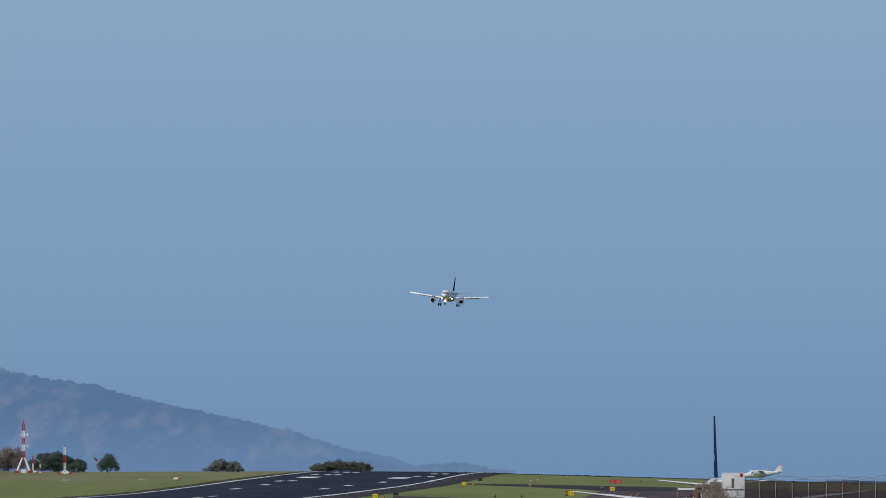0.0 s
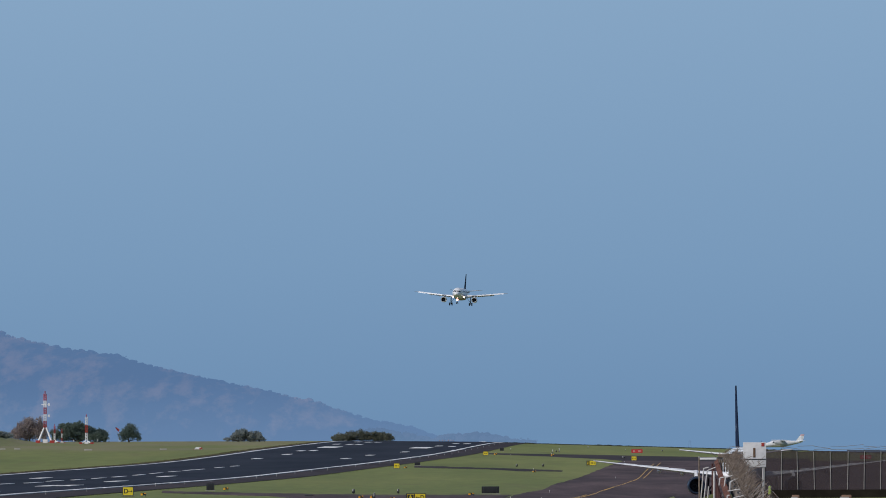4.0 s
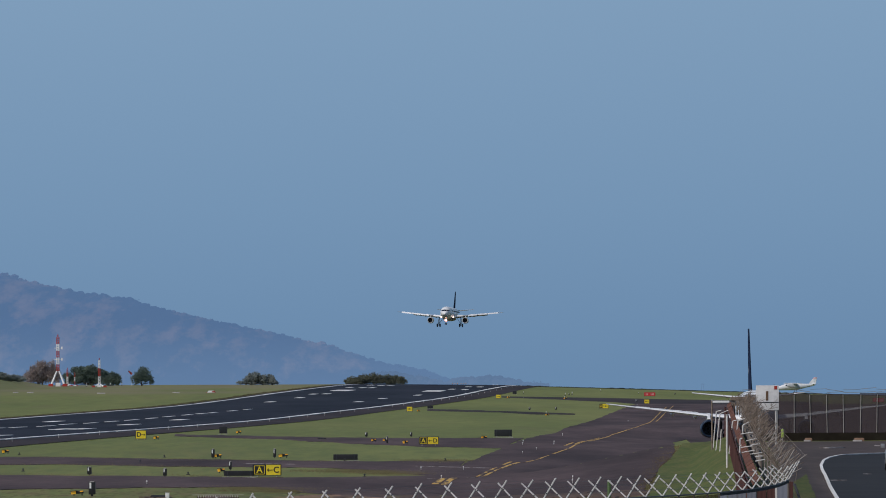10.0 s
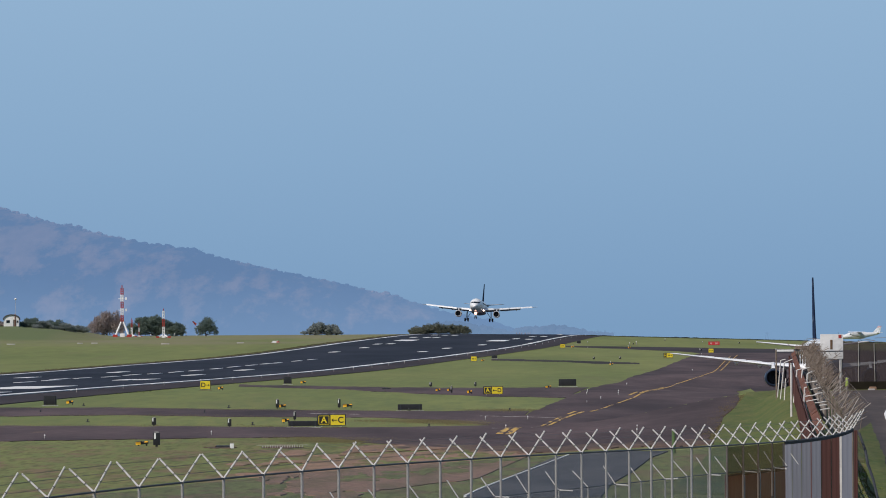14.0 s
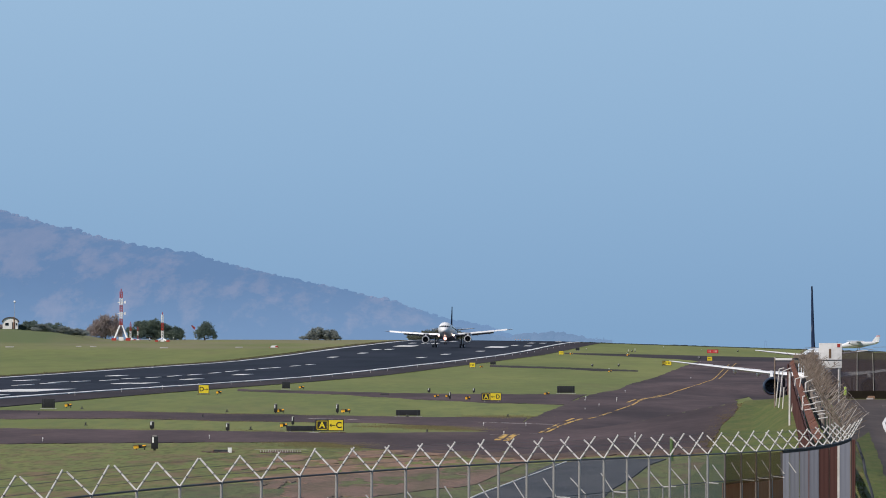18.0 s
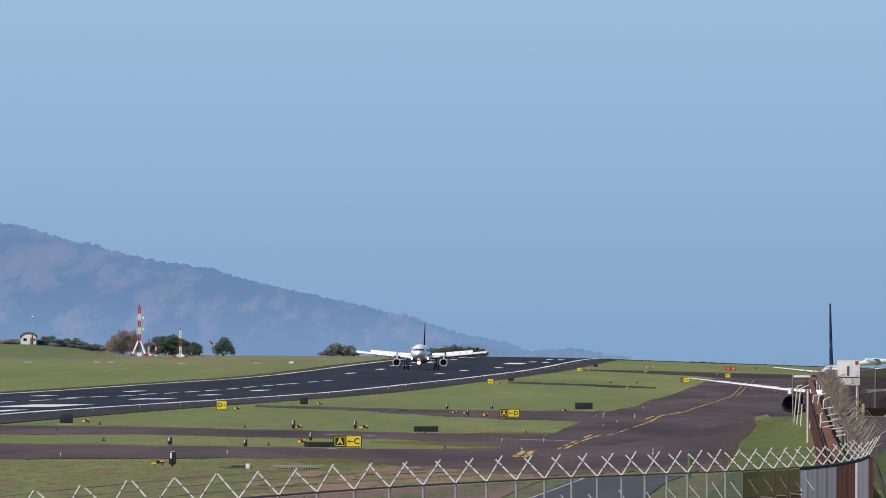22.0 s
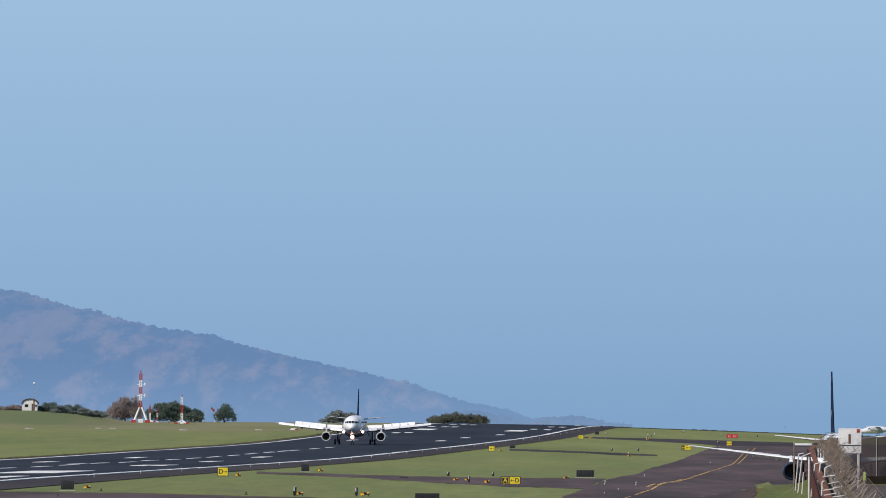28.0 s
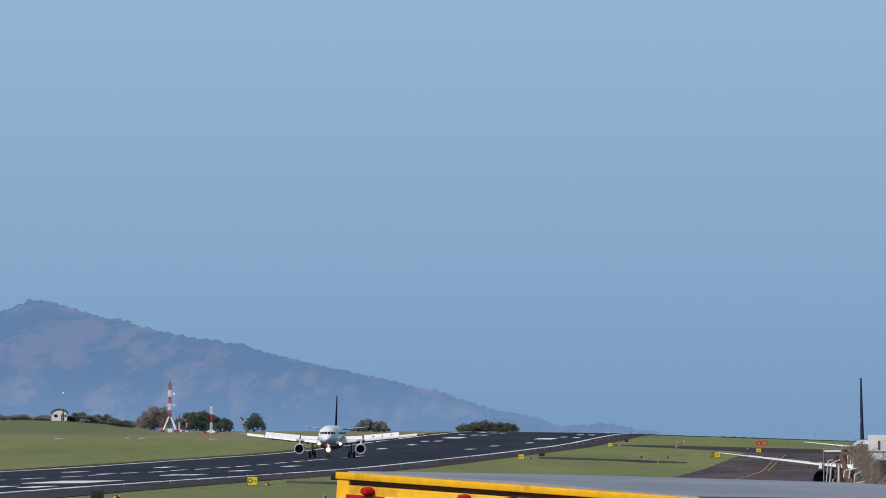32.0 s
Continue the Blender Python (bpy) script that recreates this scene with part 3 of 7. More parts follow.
# ---- airliner ----
def wing_section(x, y, z, chord, thick, twist=0.0, k=10):
    """An aerofoil ring at one station, leading edge towards -y."""
    up, low = [], []
    for i in range(k + 1):
        t = (1 - math.cos(math.pi * i / k)) / 2
        h = thick * chord * 5 * (0.2969 * math.sqrt(t) - 0.126 * t - 0.3516 * t * t + 0.2843 * t ** 3 - 0.1036 * t ** 4)
        up.append((x, y + t * chord, z + h - twist * t))
        low.append((x, y + t * chord, z - 0.75 * h - twist * t))
    return up + low[-2:0:-1]


def ellipse(y, zc, rx, rz, k=28):
    return [(rx * math.cos(2 * math.pi * i / k), y, zc + rz * math.sin(2 * math.pi * i / k)) for i in range(k)]


def lathe_y(profile, cx, cz, k=28, squash=1.0):
    return [[(cx + r * math.cos(2 * math.pi * i / k), y, cz + r * squash * math.sin(2 * math.pi * i / k)) for i in range(k)] for y, r in profile]


def wheel_mesh(r, w):
    bm = loft([[(x, q * math.cos(a), q * math.sin(a)) for a in [2 * math.pi * i / 20 for i in range(20)]]
               for x, q in ((-w / 2, r * 0.55), (-w / 2, r * 0.88), (-w * 0.3, r), (w * 0.3, r), (w / 2, r * 0.88), (w / 2, r * 0.55))])
    return bm


def airliner(name, colours, lights=True, flaps=True, slim=1.0, tall=0.45, span=5.75, girth=1.0, reach=1.0):
    """Twin-jet narrow-body, nose towards -y; the origin lies on the ground under the main wheels."""
    skin, wingpaint, tailpaint, enginepaint = colours
    top = base(name, 0, 0, 0)
    N = -17.7                                            # nose station
    zc = 3.75 + tall
    less = tall - 0.45
    f = [(0.0, -0.55, 0.05, 0.05), (0.25, -0.52, 0.45, 0.42), (0.8, -0.42, 0.83, 0.80), (1.6, -0.26, 1.20, 1.20), (2.6, -0.10, 1.52, 1.56), (3.8, 0.0, 1.78, 1.85),
         (5.2, 0.0, 1.94, 2.02), (7.0, 0.0, 1.975, 2.07), (22.0, 0.0, 1.975, 2.07), (26.0, 0.12, 1.92, 1.93), (29.5, 0.48, 1.60, 1.50), (33.0, 0.95, 1.02, 0.98),
         (36.0, 1.30, 0.48, 0.50), (37.5, 1.45, 0.2, 0.2)]
    body = part("fuselage", loft([ellipse(N + y, zc + dz, rx, rz) for y, dz, rx, rz in f]), skin, top)
    belly = loft([ellipse(N + y, 2.45 + less * 0.8 + dz, rx, rz) for y, dz, rx, rz in
                  ((10.5, 0.5, 0.4, 0.2), (12.0, 0.2, 1.6, 0.7), (14.0, 0.0, 2.05, 0.85), (19.5, 0.0, 2.05, 0.85), (21.5, 0.25, 1.5, 0.6), (23, 0.5, 0.4, 0.2))])
    part("belly_fairing", belly, BELLY, top)
    # windscreen: six dark panes that follow the nose
    def nose_y(x, z):
        lo, hi = 0.0, 6.0
        for _ in range(30):
            y = (lo + hi) / 2
            q = next(i for i in range(len(f) - 1) if f[i + 1][0] >= y)
            t = (y - f[q][0]) / (f[q + 1][0] - f[q][0])
            dz, rx, rz = (f[q][c] + (f[q + 1][c] - f[q][c]) * t for c in (1, 2, 3))
            if (x / rx) ** 2 + ((z - dz) / rz) ** 2 > 1:
                lo = y
            else:
                hi = y
        return hi
    for s in (-1, 1):
        for xa, xb, za, zb in ((0.05, 0.60, 0.42, 0.90), (0.68, 1.12, 0.40, 0.86), (1.18, 1.46, 0.42, 0.80)):
            rows = []
            for k in (0.045, -0.06):
                for v in (0, 0.5, 1):
                    rows.append([(s * (xa + (xb - xa) * u), N + nose_y(xa + (xb - xa) * u, za + (zb - za) * v) - k, zc + za + (zb - za) * v) for u in (0, 0.33, 0.67, 1)])
            bm = bmesh.new()
            g = [[bm.verts.new(p) for p in r] for r in rows]
            for q in (0, 3):
                for i in range(2):
                    for j in range(3):
                        bm.faces.new((g[q + i][j], g[q + i][j + 1], g[q + i + 1][j + 1], g[q + i + 1][j]))
            edge = [g[0][0], g[0][1], g[0][2], g[0][3], g[1][3], g[2][3], g[2][2], g[2][1], g[2][0], g[1][0]]
            rear = [g[3][0], g[3][1], g[3][2], g[3][3], g[4][3], g[5][3], g[5][2], g[5][1], g[5][0], g[4][0]]
            for i in range(10):
                bm.faces.new((edge[i], edge[(i + 1) % 10], rear[(i + 1) % 10], rear[i]))
            part("windscreen_pane", bm, GLASS, body)
    # cabin windows, a row a side
    pane = finish(box(-0.03, 0.03, 0, 0.26, 0.42, 0.80, bevel=0.02), "cabin_window", GLASS)
    for s in (-1, 1):
        for i in range(34):
            ob = new("cabin_window", pane)
            ob.parent = body
            ob.matrix_basis = pose(s * 1.93, N + 6.5 + i * 0.72, zc)
    for s in (-1, 1):
        stations = [(1.6, 9.6, 3.02, 7.2, 0.14), (6.4, 13.05, 3.44, 4.3, 0.108), (11.5, 15.6, 3.98, 2.9, 0.098), (17.4, 18.1, 4.62, 1.55, 0.11), (17.95, 18.5, 4.69, 1.1, 0.06)]
        stations = [(x * (reach if x > 2 else 1.0), y, z + less * 0.65, c, th) for x, y, z, c, th in stations]
        rings = [wing_section(s * x, N + y, z, c, th * slim) for x, y, z, c, th in stations]
        wing = part("wing", loft(rings), wingpaint, top)
        # slats droop ahead of the leading edge
        for xa, xb in ((2.4, 5.0), (6.6, 9.6), (9.7, 12.9), (13.0, 16.4)) if flaps else ():
            ring = []
            for x in (xa, xb):
                j = next(i for i in range(4) if stations[i + 1][0] >= x)
                t = (x - stations[j][0]) / (stations[j + 1][0] - stations[j][0])
                y, z, c = (stations[j][q] + (stations[j + 1][q] - stations[j][q]) * t for q in (1, 2, 3))
                ring.append([(s * x, N + y + dy, z + dz) for dy, dz in ((-0.40, -0.22), (-0.36, -0.09), (-0.05, 0.13), (0.22, 0.23 + c * 0.01), (0.1, 0.1), (-0.2, -0.17))])
            part("slat", loft(ring), WHITE, wing)
        if flaps:
            for xa, xb in ((2.2, 6.2), (6.5, 12.6)):
                ring = []
                for x in (xa, xb):
                    j = next(i for i in range(4) if stations[i + 1][0] >= x)
                    t = (x - stations[j][0]) / (stations[j + 1][0] - stations[j][0])
                    y, z, c = (stations[j][q] + (stations[j + 1][q] - stations[j][q]) * t for q in (1, 2, 3))
                    te = N + y + c
                    ring.append([(s * x, te + dy, z + dz) for dy, dz in ((-0.25, -0.10), (0.1, 0.0), (0.7, -0.20), (1.15, -0.44), (0.55, -0.32), (-0.1, -0.20))])
                part("flap", loft(ring), GREYPAINT, wing)
        for x in (4.6, 8.2, 11.4) if lights else (6.5, 9.0):
            j = next(i for i in range(4) if stations[i + 1][0] >= x)
            t = (x - stations[j][0]) / (stations[j + 1][0] - stations[j][0])
            y, z, c = (stations[j][q] + (stations[j + 1][q] - stations[j][q]) * t for q in (1, 2, 3))
            part("flap_fairing", loft(lathe_y([(N + y + c * 0.55, 0.06), (N + y + c * 0.75, 0.20), (N + y + c, 0.24), (N + y + c + 1.2, 0.05)], s * x, z - (0.36 if lights else 0.22), 10, 1.2)), wingpaint, wing)
        # spoilers lie on the wing and are hinged at their front edge
        for i, (xa, xb) in enumerate(((2.7, 5.9), (6.25, 7.95), (8.0, 9.65), (9.7, 11.35), (11.4, 12.9))):
            x = (xa + xb) / 2
            j = next(q for q in range(4) if stations[q + 1][0] >= x)
            t = (x - stations[j][0]) / (stations[j + 1][0] - stations[j][0])
            y, z, c = (stations[j][q] + (stations[j + 1][q] - stations[j][q]) * t for q in (1, 2, 3))
            bm = box(-(xb - xa) / 2, (xb - xa) / 2, 0, 1.05, -0.02, 0.03)
            sp = part("spoiler", bm, WHITE, top)
            slope = math.degrees(math.atan2(0.40 if x > 6.4 else 0.2, 5)) * s
            sp["hinge"] = (s * x, N + y + c * 0.70, z + 0.055 * c * (1.02 if x > 6 else 0.78), -slope)
            sp.matrix_basis = pose(s * x, N + y + c * 0.70, z + 0.055 * c * (1.02 if x > 6 else 0.78), -4, -slope, 0)
        # engine
        ex, ez, ey = s * span, 1.72, N + 10.3
        pod = [(0.0, 0.93), (-0.10, 1.0), (-0.05, 1.09), (0.25, 1.17), (1.2, 1.22), (2.3, 1.17), (3.3, 0.98), (3.35, 0.90), (2.8, 0.88)]
        eng = part("nacelle", loft(lathe_y([(ey + y, r * girth) for y, r in pod], ex, ez), caps=False), enginepaint, top)
        lip = [(0.30, 0.86), (0.05, 0.90), (-0.08, 0.98), (-0.08, 1.04), (0.02, 1.13), (0.12, 1.155)]
        part("intake_lip", loft(lathe_y([(ey + y - 0.02, r * girth) for y, r in lip], ex, ez), caps=False), GREYPAINT if lights else TEAL, eng, "pale intake lip" if lights else "dark intake lip")
        part("intake_duct", loft(lathe_y([(ey + 0.30, 0.86 * girth), (ey + 1.0, 0.88 * girth)], ex, ez), caps=False), DARK, eng)
        blade = finish(box(0.2, 0.85 * girth, -0.02, 0.02, -0.09, 0.09), "fan_blade", DARK)
        for i in range(18):
            ob = new("fan_blade", blade)
            ob.parent = eng
            ob.matrix_basis = Matrix.Translation((ex, ey + 0.85, ez)) @ Matrix.Rotation(2 * math.pi * i / 18, 4, "Y") @ Matrix.Rotation(0.6, 4, "X")
        part("fan_back", loft(lathe_y([(ey + 0.98, 0.86 * girth), (ey + 1.02, 0.86 * girth)], ex, ez)), DARK, eng)
        part("spinner", loft(lathe_y([(ey + 0.40, 0.02), (ey + 0.55, 0.12), (ey + 0.85, 0.24)], ex, ez, 12)), DARK, eng)
        part("core", loft(lathe_y([(ey + 2.6, 0.66), (ey + 3.6, 0.55), (ey + 4.4, 0.36), (ey + 5.0, 0.04)], ex, ez, 16)), METAL, eng)
        part("pylon", loft([[(ex - 0.16, ey + 0.9, 2.75), (ex + 0.16, ey + 0.9, 2.75), (ex + 0.16, ey + 3.9, 2.2), (ex - 0.16, ey + 3.9, 2.2)],
                            [(ex - 0.14, ey + 2.3, 3.40), (ex + 0.14, ey + 2.3, 3.40), (ex + 0.14, ey + 6.5, 3.2), (ex - 0.14, ey + 6.5, 3.2)]]), wingpaint, top)
        # tailplane
        rings = [wing_section(s * x, N + y, z + less, c, 0.10, k=7) for x, y, z, c in ((0.6, 31.6, 5.35, 3.9), (6.22, 35.1, 5.95, 1.4))]
        part("tailplane", loft(rings), wingpaint, top)
        # main leg
        leg = part("main_leg", rod((s * 3.75, 0, 0.55), (s * 3.65, 0.2, 3.3), 0.13), DARK, top)
        part("leg_door", box(s * 3.95 - 0.03, s * 3.95 + 0.03, -0.35, 0.35, 1.1, 2.8, bevel=0.01), WHITE, leg)
        part("axle", rod((s * 3.3, 0, 0.58), (s * 4.3, 0, 0.58), 0.07), DARK, leg)
        part("drag_brace", rod((s * 3.7, 0.0, 1.1), (s * 2.4, 0.3, 3.0), 0.07), DARK, leg)
        for dx in (-0.46, 0.46):
            wh = part("wheel", wheel_mesh(0.58, 0.42), RUBBER, leg, at=pose(s * 3.8 + dx, 0, 0.58))
            part("rim", loft([[(x, 0.3 * math.cos(a), 0.3 * math.sin(a)) for a in [2 * math.pi * i / 14 for i in range(14)]] for x in (-0.225, 0.225)]), METAL, wh)
        if lights:
            part("wing_root_light", loft(lathe_y([(N + 9.2, 0.05), (N + 9.1, 0.24), (N + 9.3, 0.27)], s * 2.05, 2.76, 12)), LAMP, top, "lit landing light")
    fin = loft([[(0.30 * w * c / 6.6, N + y0 + c * t, z + less) for t, w in ((0, 0), (0.12, 0.5), (0.4, 0.75), (0.75, 0.45), (1, 0.0), (0.75, -0.45), (0.4, -0.75), (0.12, -0.5))]
                for z, y0, c in ((5.7, 27.2, 6.6), (6.3, 28.6, 5.9), (12.0, 33.3, 2.6))])
    part("fin", fin, tailpaint, top)
    nl = part("nose_leg", rod((0, N + 5.07, 0.4), (0, N + 5.3, 2.6), 0.09), DARK, top)
    for dx in (-0.25, 0.25):
        part("wheel", wheel_mesh(0.38, 0.22), RUBBER, nl, at=pose(dx, N + 5.07, 0.38))
    part("leg_door", box(-0.42, -0.38, N + 4.4, N + 5.4, 1.5, 2.4), skin, nl)
    part("leg_door", box(0.38, 0.42, N + 4.4, N + 5.4, 1.5, 2.4), skin, nl)
    if lights:
        part("taxi_light", loft(lathe_y([(N + 4.70, 0.05), (N + 4.66, 0.30), (N + 4.80, 0.32)], 0, 1.66, 12)), LAMP, nl, "lit taxi light")
        # emissive ring painted in for the soft glow round the lamp
        part("lamp_reflector", loft(lathe_y([(N + 4.80, 0.28), (N + 4.78, 0.46), (N + 4.95, 0.48)], 0, 1.62, 14)), LAMPGLOW, nl, "ring painted to glow round the lamp")
    return top


jet = airliner("airliner", (WHITE, GREYPAINT, NAVY, WHITE), span=5.88, girth=0.88)
tagged(jet, "white twin-jet airliner with dark tail landing, wheels down", "airplane")
# ---- parked aircraft ----
BLUETAIL = material("blue and white tail paint", (0.013, 0.023, 0.056), (0.45, 0.50, 0.58), 0.5, 0.85, at=(0.57, 0.63), stretch=(1, 0.5, 0.8), sheen=0.08)
parked = airliner("parked_airliner", (WHITE, WHITE, BLUETAIL, TEAL), lights=False, flaps=False, slim=0.95, tall=0.0, span=5.25, girth=0.80, reach=0.90)
for ob in list(parked.children):
    if ob.name.startswith("fin"):
        ob.scale = (1, 1, 1.09)
parked.matrix_basis = pose(40.8, 982, ground(40.8, 982) + 0.03, 0, 0, 0)
tagged(parked, "parked white twin-jet with a blue-and-white fin and dark engines", "airplane")


def turboprop(x, y, turn):
    """Small high-wing single-engine aircraft, nose towards -x."""
    top = base("turboprop", x, y, None, turn)
    f = [(-6.1, 1.65, 0.1, 0.1), (-5.7, 1.65, 0.42, 0.45), (-4.2, 1.7, 0.6, 0.65), (-2.9, 1.95, 0.72, 0.88), (0.5, 2.0, 0.76, 0.92), (2.2, 2.2, 0.55, 0.68), (5.4, 2.55, 0.22, 0.3), (6.0, 2.6, 0.06, 0.1)]
    rings = [[(px, r * math.cos(2 * math.pi * i / 20), z + h * math.sin(2 * math.pi * i / 20)) for i in range(20)] for px, z, r, h in f]
    body = part("fuselage", loft(rings), WHITE, top)
    part("wing", loft([[(px * c - 1.4 + 0.0, yy, 2.95 + dz) for px, dz in ((0, 0), (0.3, 0.14), (1.0, 0.16), (2.0, 0.0), (1.0, -0.06))] for yy, c in ((-7.9, 0.7), (0, 1.0), (7.9, 0.7))]), WHITE, top)
    part("fin", loft([[(px, w, z) for px, w in ((a, 0), ((a + b) / 2, 0.09), (b, 0), ((a + b) / 2, -0.09))] for z, a, b in ((2.7, 3.9, 6.1), (4.6, 5.5, 6.5))]), WHITE, top)
    part("fin_tip", loft([[(px, w, z) for px, w in ((a, 0), ((a + b) / 2, 0.1), (b, 0), ((a + b) / 2, -0.1))] for z, a, b in ((4.15, 5.12, 6.42), (4.63, 5.5, 6.55))]),
         material("faded pink tail paint", (0.72, 0.50, 0.52), (0.66, 0.42, 0.44), 1.0, 0.5), top, "pink fin tip")
    part("tailplane", box(5.0, 6.1, -3.1, 3.1, 2.75, 2.85, bevel=0.03), WHITE, top)
    part("cockpit_window", loft([[(-3.0, s * 0.70, 2.3), (-2.2, s * 0.76, 2.3), (-2.2, s * 0.68, 2.7), (-2.7, s * 0.64, 2.65)] for s in (-1.02, 1.02)]), GLASS, top)
    part("nacelle", loft([[(px, -2.3 + r * 0.8 * math.cos(2 * math.pi * i / 14), z + r * math.sin(2 * math.pi * i / 14)) for i in range(14)] for px, z, r in ((-2.9, 2.45, 0.25), (-2.6, 2.42, 0.52), (-1.2, 2.30, 0.66), (0.2, 2.05, 0.55), (0.9, 1.75, 0.2))]), GREYPAINT, top, "grey engine nacelle")
    part("spinner", loft([[(px, r * math.cos(a), 1.65 + r * math.sin(a)) for a in [2 * math.pi * i / 12 for i in range(12)]] for px, r in ((-6.6, 0.03), (-6.35, 0.16), (-6.05, 0.22))]), METAL, top)
    for a in (20, 140, 260):
        part("propeller_blade", box(-0.03, 0.03, -0.09, 0.09, 0.1, 1.3, bevel=0.01), DARK, top, at=pose(-6.25, 0, 1.65, a, 0, 0))
    for yy, px in ((-1.6, 0.2), (1.6, 0.2), (0, -4.5)):
        leg = part("landing_leg", rod((px, yy * 0.4, 1.35), (px, yy, 0.3), 0.06), DARK, top)
        part("wheel", wheel_mesh(0.32, 0.2), RUBBER, leg, at=pose(px, yy, 0.32, 0, 0, 90))
    part("wing_strut", rod((-0.6, -0.7, 1.3), (-0.6, -4.0, 2.9), 0.05), WHITE, top)
    part("wing_strut", rod((-0.6, 0.7, 1.3), (-0.6, 4.0, 2.9), 0.05), WHITE, top)
    return tagged(top, "small white high-wing turboprop parked side-on, pink fin tip", "airplane")


plane = turboprop(132.4, 2880, 12)
plane.scale = (1.12, 1.12, 1.16)

# ---- signs and airfield lights ----
SIGNYELLOW = material("yellow sign face", (0.78, 0.60, 0.03), (0.70, 0.53, 0.03), 1.5, 0.45)
SIGNBLACK = material("black sign face", (0.014, 0.014, 0.016), (0.025, 0.025, 0.027), 1.5, 0.5)
SIGNRED = material("red sign face", (0.55, 0.035, 0.04), (0.45, 0.03, 0.035), 1.5, 0.45)
AMBER = material("amber lamp glass", (0.95, 0.50, 0.04), (0.90, 0.42, 0.03), 3.0, 0.3, emit=0.25)
GALV = material("dull galvanised steel", (0.44, 0.42, 0.39), (0.33, 0.31, 0.29), 3.0, 0.65, 0.05)
CONCRETE = material("pale concrete", (0.48, 0.45, 0.42), (0.36, 0.34, 0.32), 0.8, 0.9)


def letters(text, size, mat, parent, at):
    cu = bpy.data.curves.new("lettering", "FONT")
    cu.body, cu.size, cu.align_x, cu.align_y, cu.extrude, cu.offset = text, size, "CENTER", "CENTER", 0.006, size * 0.02
    tmp = bpy.data.objects.new("tmp", cu)
    me = bpy.data.meshes.new_from_object(tmp)
    bpy.data.objects.remove(tmp)
    me.materials.clear()
    me.materials.append(mat)
    ob = new("lettering", me)
    ob.parent, ob.matrix_basis = parent, at
    return ob


def arrow(bm, x, z, s, way):
    """A slim arrow that points along way (+1 right, -1 left) on a sign face."""
    add_box(bm, x - s * 0.5, x + s * 0.5, -0.012, 0.0, z - s * 0.06, z + s * 0.06)
    tip = x + way * s * 0.5
    for u in (-1, 1):
        add_box(bm, -s * 0.40, 0.0, -0.012, 0.0, -s * 0.06, s * 0.06, pose(tip, 0, z, 0, -u * 40 if way > 0 else 180 + u * 40, 0))
    return bm


def taxi_sign(x, y, w, h, cells, label, turn=0.0):
    """cells: (share of the width, yellow?, text, arrow way)."""
    top = base("taxiway_sign", x, y, None, turn)
    foot = 0.12
    part("case", box(-w / 2 - 0.04, w / 2 + 0.04, 0.02, 0.24, foot, foot + h + 0.04, bevel=0.015), DARK, top)
    for s in (-0.35, 0.35):
        part("foot", box(s * w - 0.04, s * w + 0.04, 0.06, 0.18, 0, foot), GALV, top)
    part("base_slab", box(-w / 2 - 0.15, w / 2 + 0.15, -0.15, 0.4, -0.05, 0.03), SOIL, top)
    left = -w / 2
    for share, yellow, text, way in cells:
        cw = w * share
        face = part("face", box(left + 0.02, left + cw - 0.02, 0.0, 0.03, foot + 0.03, foot + h - 0.01), SIGNYELLOW if yellow else SIGNBLACK, top, "yellow face" if yellow else "black face")
        ink = SIGNBLACK if yellow else SIGNYELLOW
        if not yellow:
            rim = bmesh.new()
            a, b, c, d = left + 0.06, left + cw - 0.06, foot + 0.07, foot + h - 0.05
            for q in ((a, b, c, c + 0.035), (a, b, d - 0.035, d), (a, a + 0.035, c, d), (b - 0.035, b, c, d)):
                add_box(rim, q[0], q[1], -0.010, 0.0, q[2], q[3])
            part("border", rim, ink, face)
        mid, zz = left + cw / 2, foot + h / 2
        if text and way:
            letters(text, h * 0.78, ink, face, pose(mid - way * cw * 0.20, -0.004, zz, 90, 0, 0))
            part("arrow", arrow(bmesh.new(), mid + way * cw * 0.22, zz, cw * 0.36, way), ink, face)
        elif text:
            letters(text, h * 0.80, ink, face, pose(mid, -0.004, zz, 90, 0, 0))
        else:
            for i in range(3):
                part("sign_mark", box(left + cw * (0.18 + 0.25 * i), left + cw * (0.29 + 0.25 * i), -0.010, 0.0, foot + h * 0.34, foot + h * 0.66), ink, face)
        left += cw
    return tagged(top, label, "sign", group="taxiway signs")


taxi_sign(-24.0, 909, 1.02, 0.82, [(1.0, True, "D", 1)], "yellow taxiway sign with a black D and an arrow")
taxi_sign(4.4, 811, 1.72, 0.66, [(0.44, False, "A", 0), (0.56, True, "D", -1)], "black and yellow taxiway sign with A, an arrow and D")
taxi_sign(-6.9, 553, 1.69, 0.66, [(0.46, False, "A", 0), (0.54, True, "C", -1)], "black and yellow taxiway sign with A, an arrow and C")
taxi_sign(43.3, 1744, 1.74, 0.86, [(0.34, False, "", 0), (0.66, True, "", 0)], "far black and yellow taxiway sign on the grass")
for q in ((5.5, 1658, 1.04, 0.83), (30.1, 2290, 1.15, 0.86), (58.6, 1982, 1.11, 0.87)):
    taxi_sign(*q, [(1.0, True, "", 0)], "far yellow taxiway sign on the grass")
